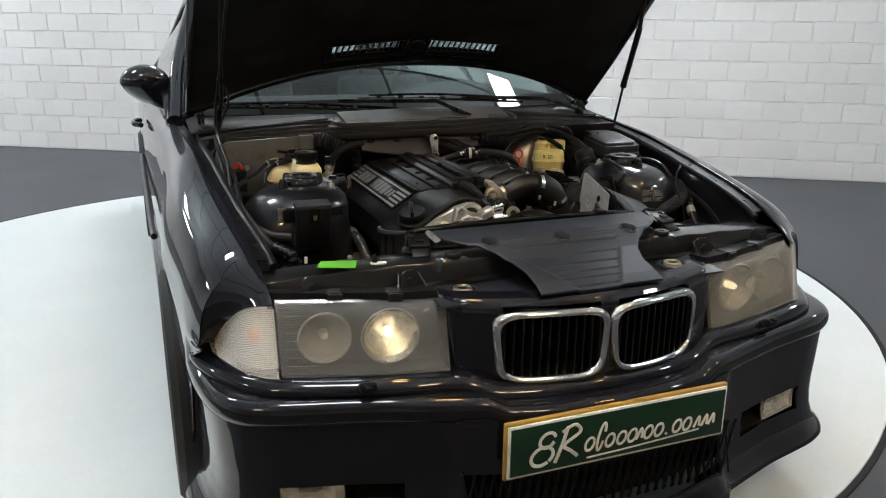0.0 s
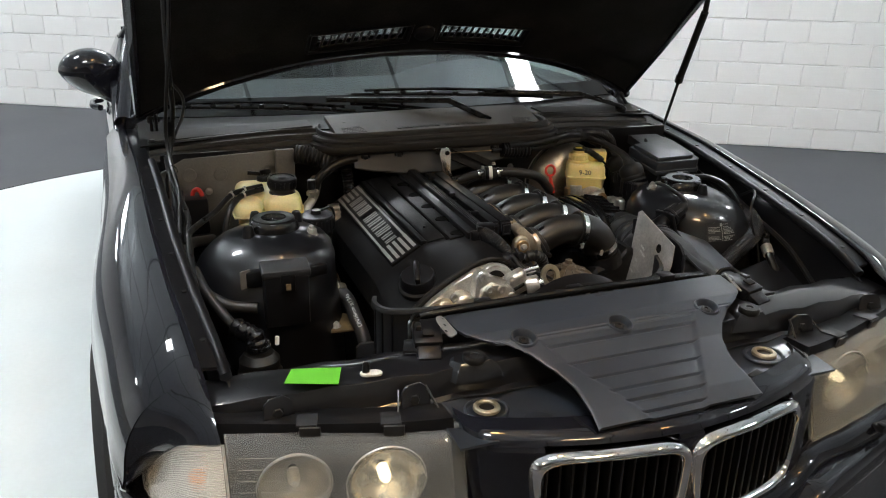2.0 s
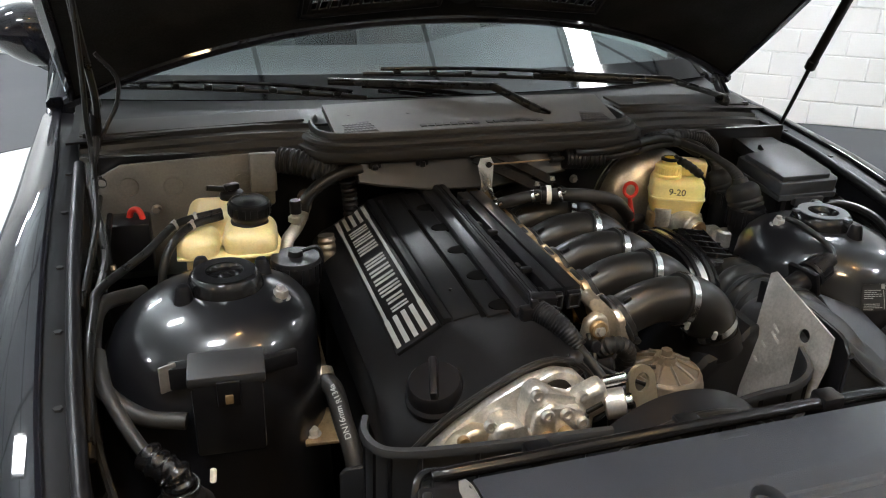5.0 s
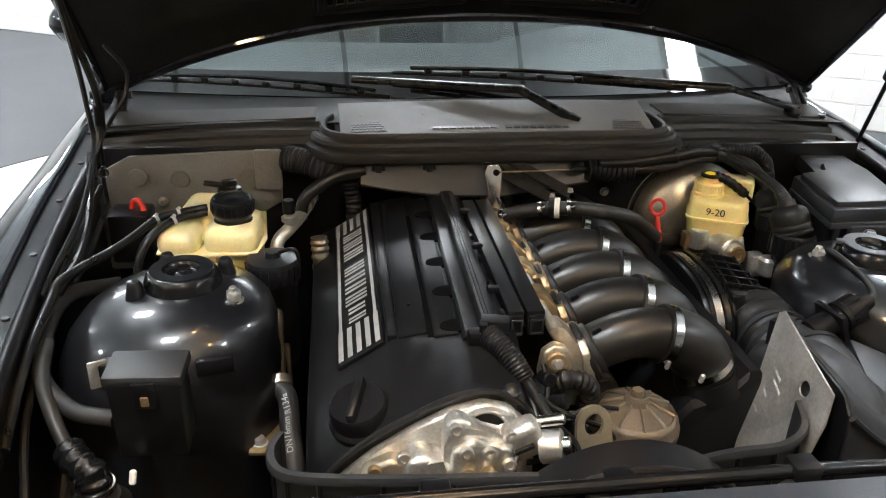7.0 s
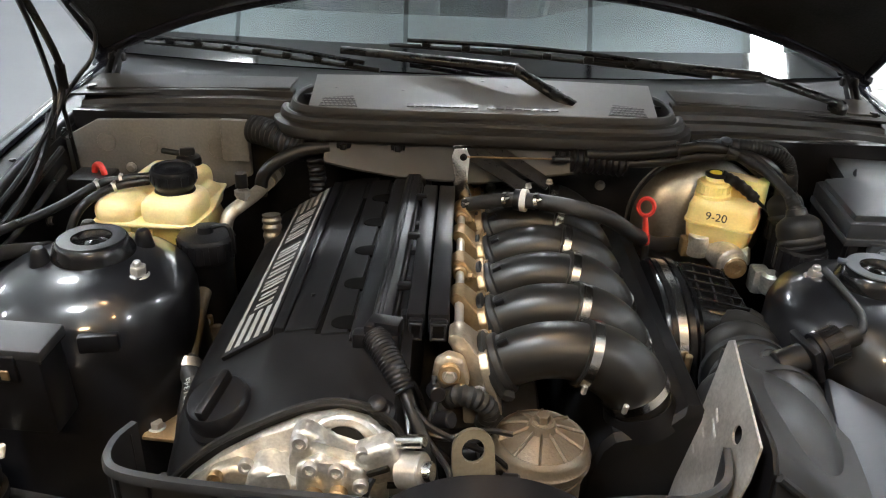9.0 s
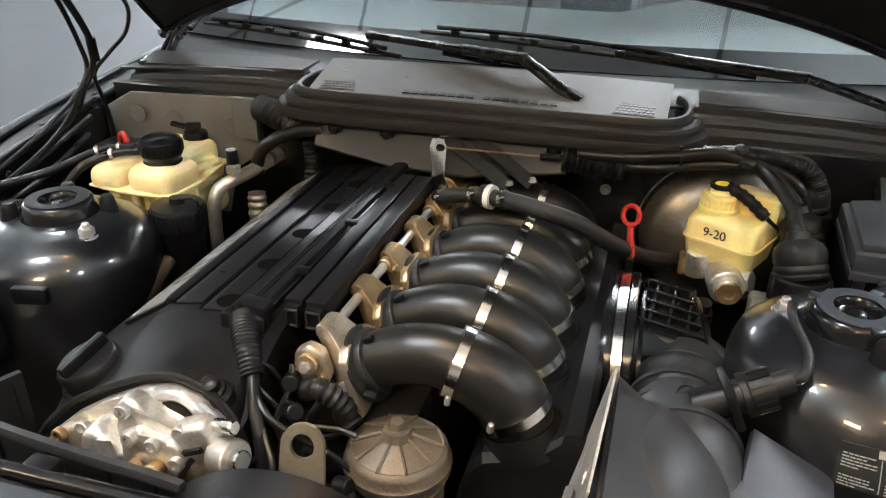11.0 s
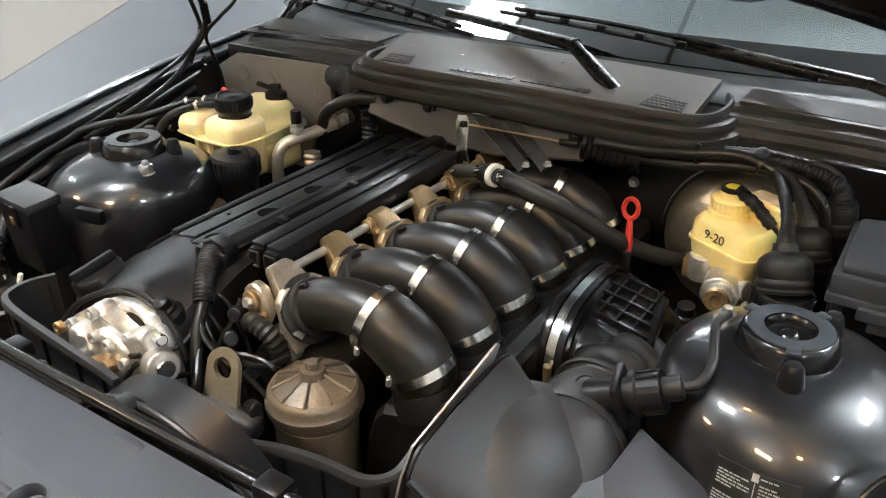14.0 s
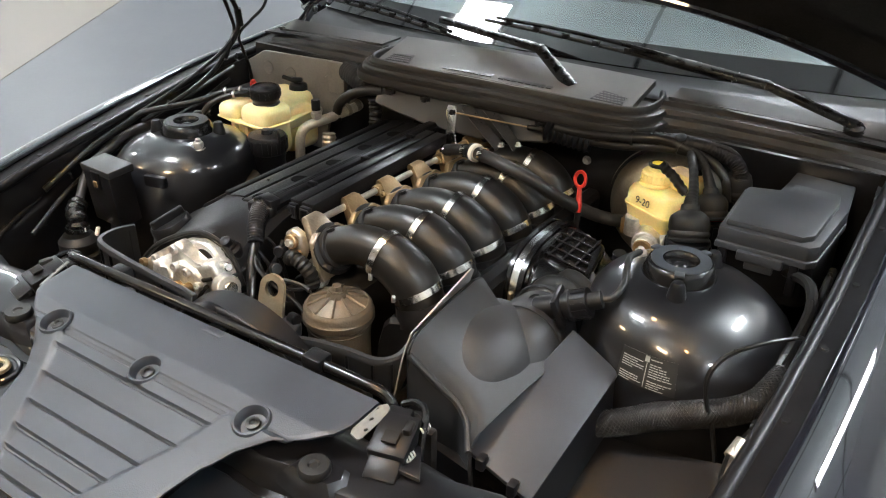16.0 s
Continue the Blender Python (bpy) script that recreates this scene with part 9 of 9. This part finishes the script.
for col in (0, 1):
    for row in range(13):
        if row in (0, 1, 7) and col == 0 or row in (1, 8):
            continue
        u = 0.05 + 0.50 * col
        stop = u + random.choice((0.40, 0.38, 0.34, 0.28, 0.20))
        z = 0.7945 - 0.0029 * row
        while u < stop:
            w = random.uniform(0.03, 0.09)
            bm = B()
            sheet(bm, patch(mix(A0, A1, u), mix(A0, A1, min(u + w, stop)), z - 0.0019, z - 0.0008, 0.0023), 2, 1, 0.0003)
            part("print_bar", bm, DIMINK, lab)
            u += w + 0.012
for u, z0, z1 in ((0.49, 0.758, 0.788), (0.45, 0.789, 0.796)):
    bm = B()
    sheet(bm, patch(mix(A0, A1, u), mix(A0, A1, u + (0.012 if z0 < 0.78 else 0.08)), z0, z1, 0.0023), 2, 6, 0.0003)
    part("print_bar", bm, DIMINK, lab)

# small fixings: ties on the cables, bolts on the inner wings and fire wall
for at, d, r in (((-0.664, 0.86, 0.838), (0.0, 1, 0.2), 0.0072), ((-0.668, 0.72, 0.800), (0.05, 1, 0.2), 0.0072), ((-0.660, 0.60, 0.768), (0.1, 1, 0.3), 0.0072), ((-0.655, 1.06, 0.90), (0.05, 1, 0.2), 0.0072), ((0.655, 0.80, 0.803), (0.03, 1, 0.2), 0.0078), ((0.648, 0.66, 0.772), (0.1, 1, 0.2), 0.0078), ((0.30, 1.050, 0.912), (1, 0.1, 0.1), 0.0110), ((0.38, 1.060, 0.911), (1, -0.1, -0.3), 0.0110)):
    tie = thing("cable_tie", at, "thin black plastic cable tie round the wiring", "cable tie", "cable ties")
    bm = B()
    band(bm, at, d, r, 0.004, 0.0012, 16)
    part("strap", bm, CABLE, tie)
    bm = B()
    box(bm, Vector(at) + Vector((0, 0, r + 0.002)), (0.006, 0.005, 0.005), 0.001)
    part("lock", bm, CABLE, tie)
for x, y, z, d in ((-0.648, 0.95, 0.80, (1, 0, 0.1)), (-0.650, 0.52, 0.70, (1, 0, 0.2)), (0.645, 0.62, 0.75, (-1, 0, 0.2)), (-0.58, 1.112, 0.83, (0, -1, 0)), (-0.46, 1.112, 0.80, (0, -1, 0)), (0.20, 1.108, 0.83, (0, -1, 0)), (0.02, 1.104, 0.82, (0, -1, 0)), (0.55, 1.120, 0.89, (0, -1, 0))):
    bm = B()
    hexbolt(bm, (x, y, z), d, 0.0065, 0.007)
    part("body_bolt", bm, STEEL if y > 1 else BAYPAINT, car)

# ---- wall blocks: the near ones singly, the rest joined ----
def lay_blocks(wall, a, b, near):
    d = (b - a).normalized()
    n = Vector((d.y, -d.x, 0))
    length = (b - a).length
    bw, bh, gap, deep = 0.300, 0.155, 0.005, 0.016
    m0 = Matrix(((d.x, n.x, 0, 0), (d.y, n.y, 0, 0), (0, 0, 1, 0), (0, 0, 0, 1)))
    shapes = []
    for k in range(4):
        bm = B()
        bmesh.ops.create_cube(bm, size=1, matrix=Matrix.LocRotScale((0, 0, 0), None, (bw - gap, deep, bh - gap)))
        front = [f for f in bm.faces if f.normal.y > 0.5]
        es = [e for e in front[0].edges]
        bmesh.ops.bevel(bm, geom=es, offset=0.004, segments=1, affect="EDGES")
        for v in bm.verts:
            v.co += Vector((random.uniform(-1, 1), random.uniform(-0.6, 0.6), random.uniform(-1, 1))) * 0.0012
        me = bpy.data.meshes.new("block")
        bm.to_mesh(me)
        bm.free()
        me.materials.append(WALLPAINT)
        shapes.append(me)
    count = 0
    rest = B()
    tilt = Matrix.Rotation(radians(0.0), 4, "Y")
    for row in range(int(ROOM_H / bh) + 1):
        for col in range(-1, int(length / bw) + 1):
            s = (col + (0.5 if row % 2 else 0.0) + 0.5) * bw + random.uniform(-0.002, 0.002)
            z = (row + 0.5) * bh
            if s < bw / 2 or s > length - bw / 2 or z + bh / 2 > ROOM_H:
                continue
            p = a + d * s + Vector((0, 0, z)) + n * (-0.004 + random.uniform(-0.001, 0.001))
            sh = shapes[random.randrange(4)]
            if z < 1.9 and near(p) and count < 300:
                ob = new("block", sh)
                ob.matrix_basis = Matrix.Translation(p) @ m0
                ob.parent = wall
                ob.matrix_parent_inverse = Matrix.Translation(-PLACE[wall.name])
                count += 1
            else:
                before = len(rest.verts)
                rest.from_mesh(sh)
                rest.verts.ensure_lookup_table()
                bmesh.ops.transform(rest, matrix=Matrix.Translation(p) @ m0, verts=rest.verts[before:])
    me = bpy.data.meshes.new("far_blocks")
    rest.to_mesh(me)
    rest.free()
    me.materials.append(WALLPAINT)
    ob = new("far_blocks", me)
    ob.parent = wall
    ob.matrix_parent_inverse = Matrix.Translation(-PLACE[wall.name])
    tagged(ob, kind="stuff")


random.seed(11)
lay_blocks(wall_back, WALL_A, WALL_B, lambda p: -2.6 < p.x < -0.4 or 2.4 < p.x < 5.0)
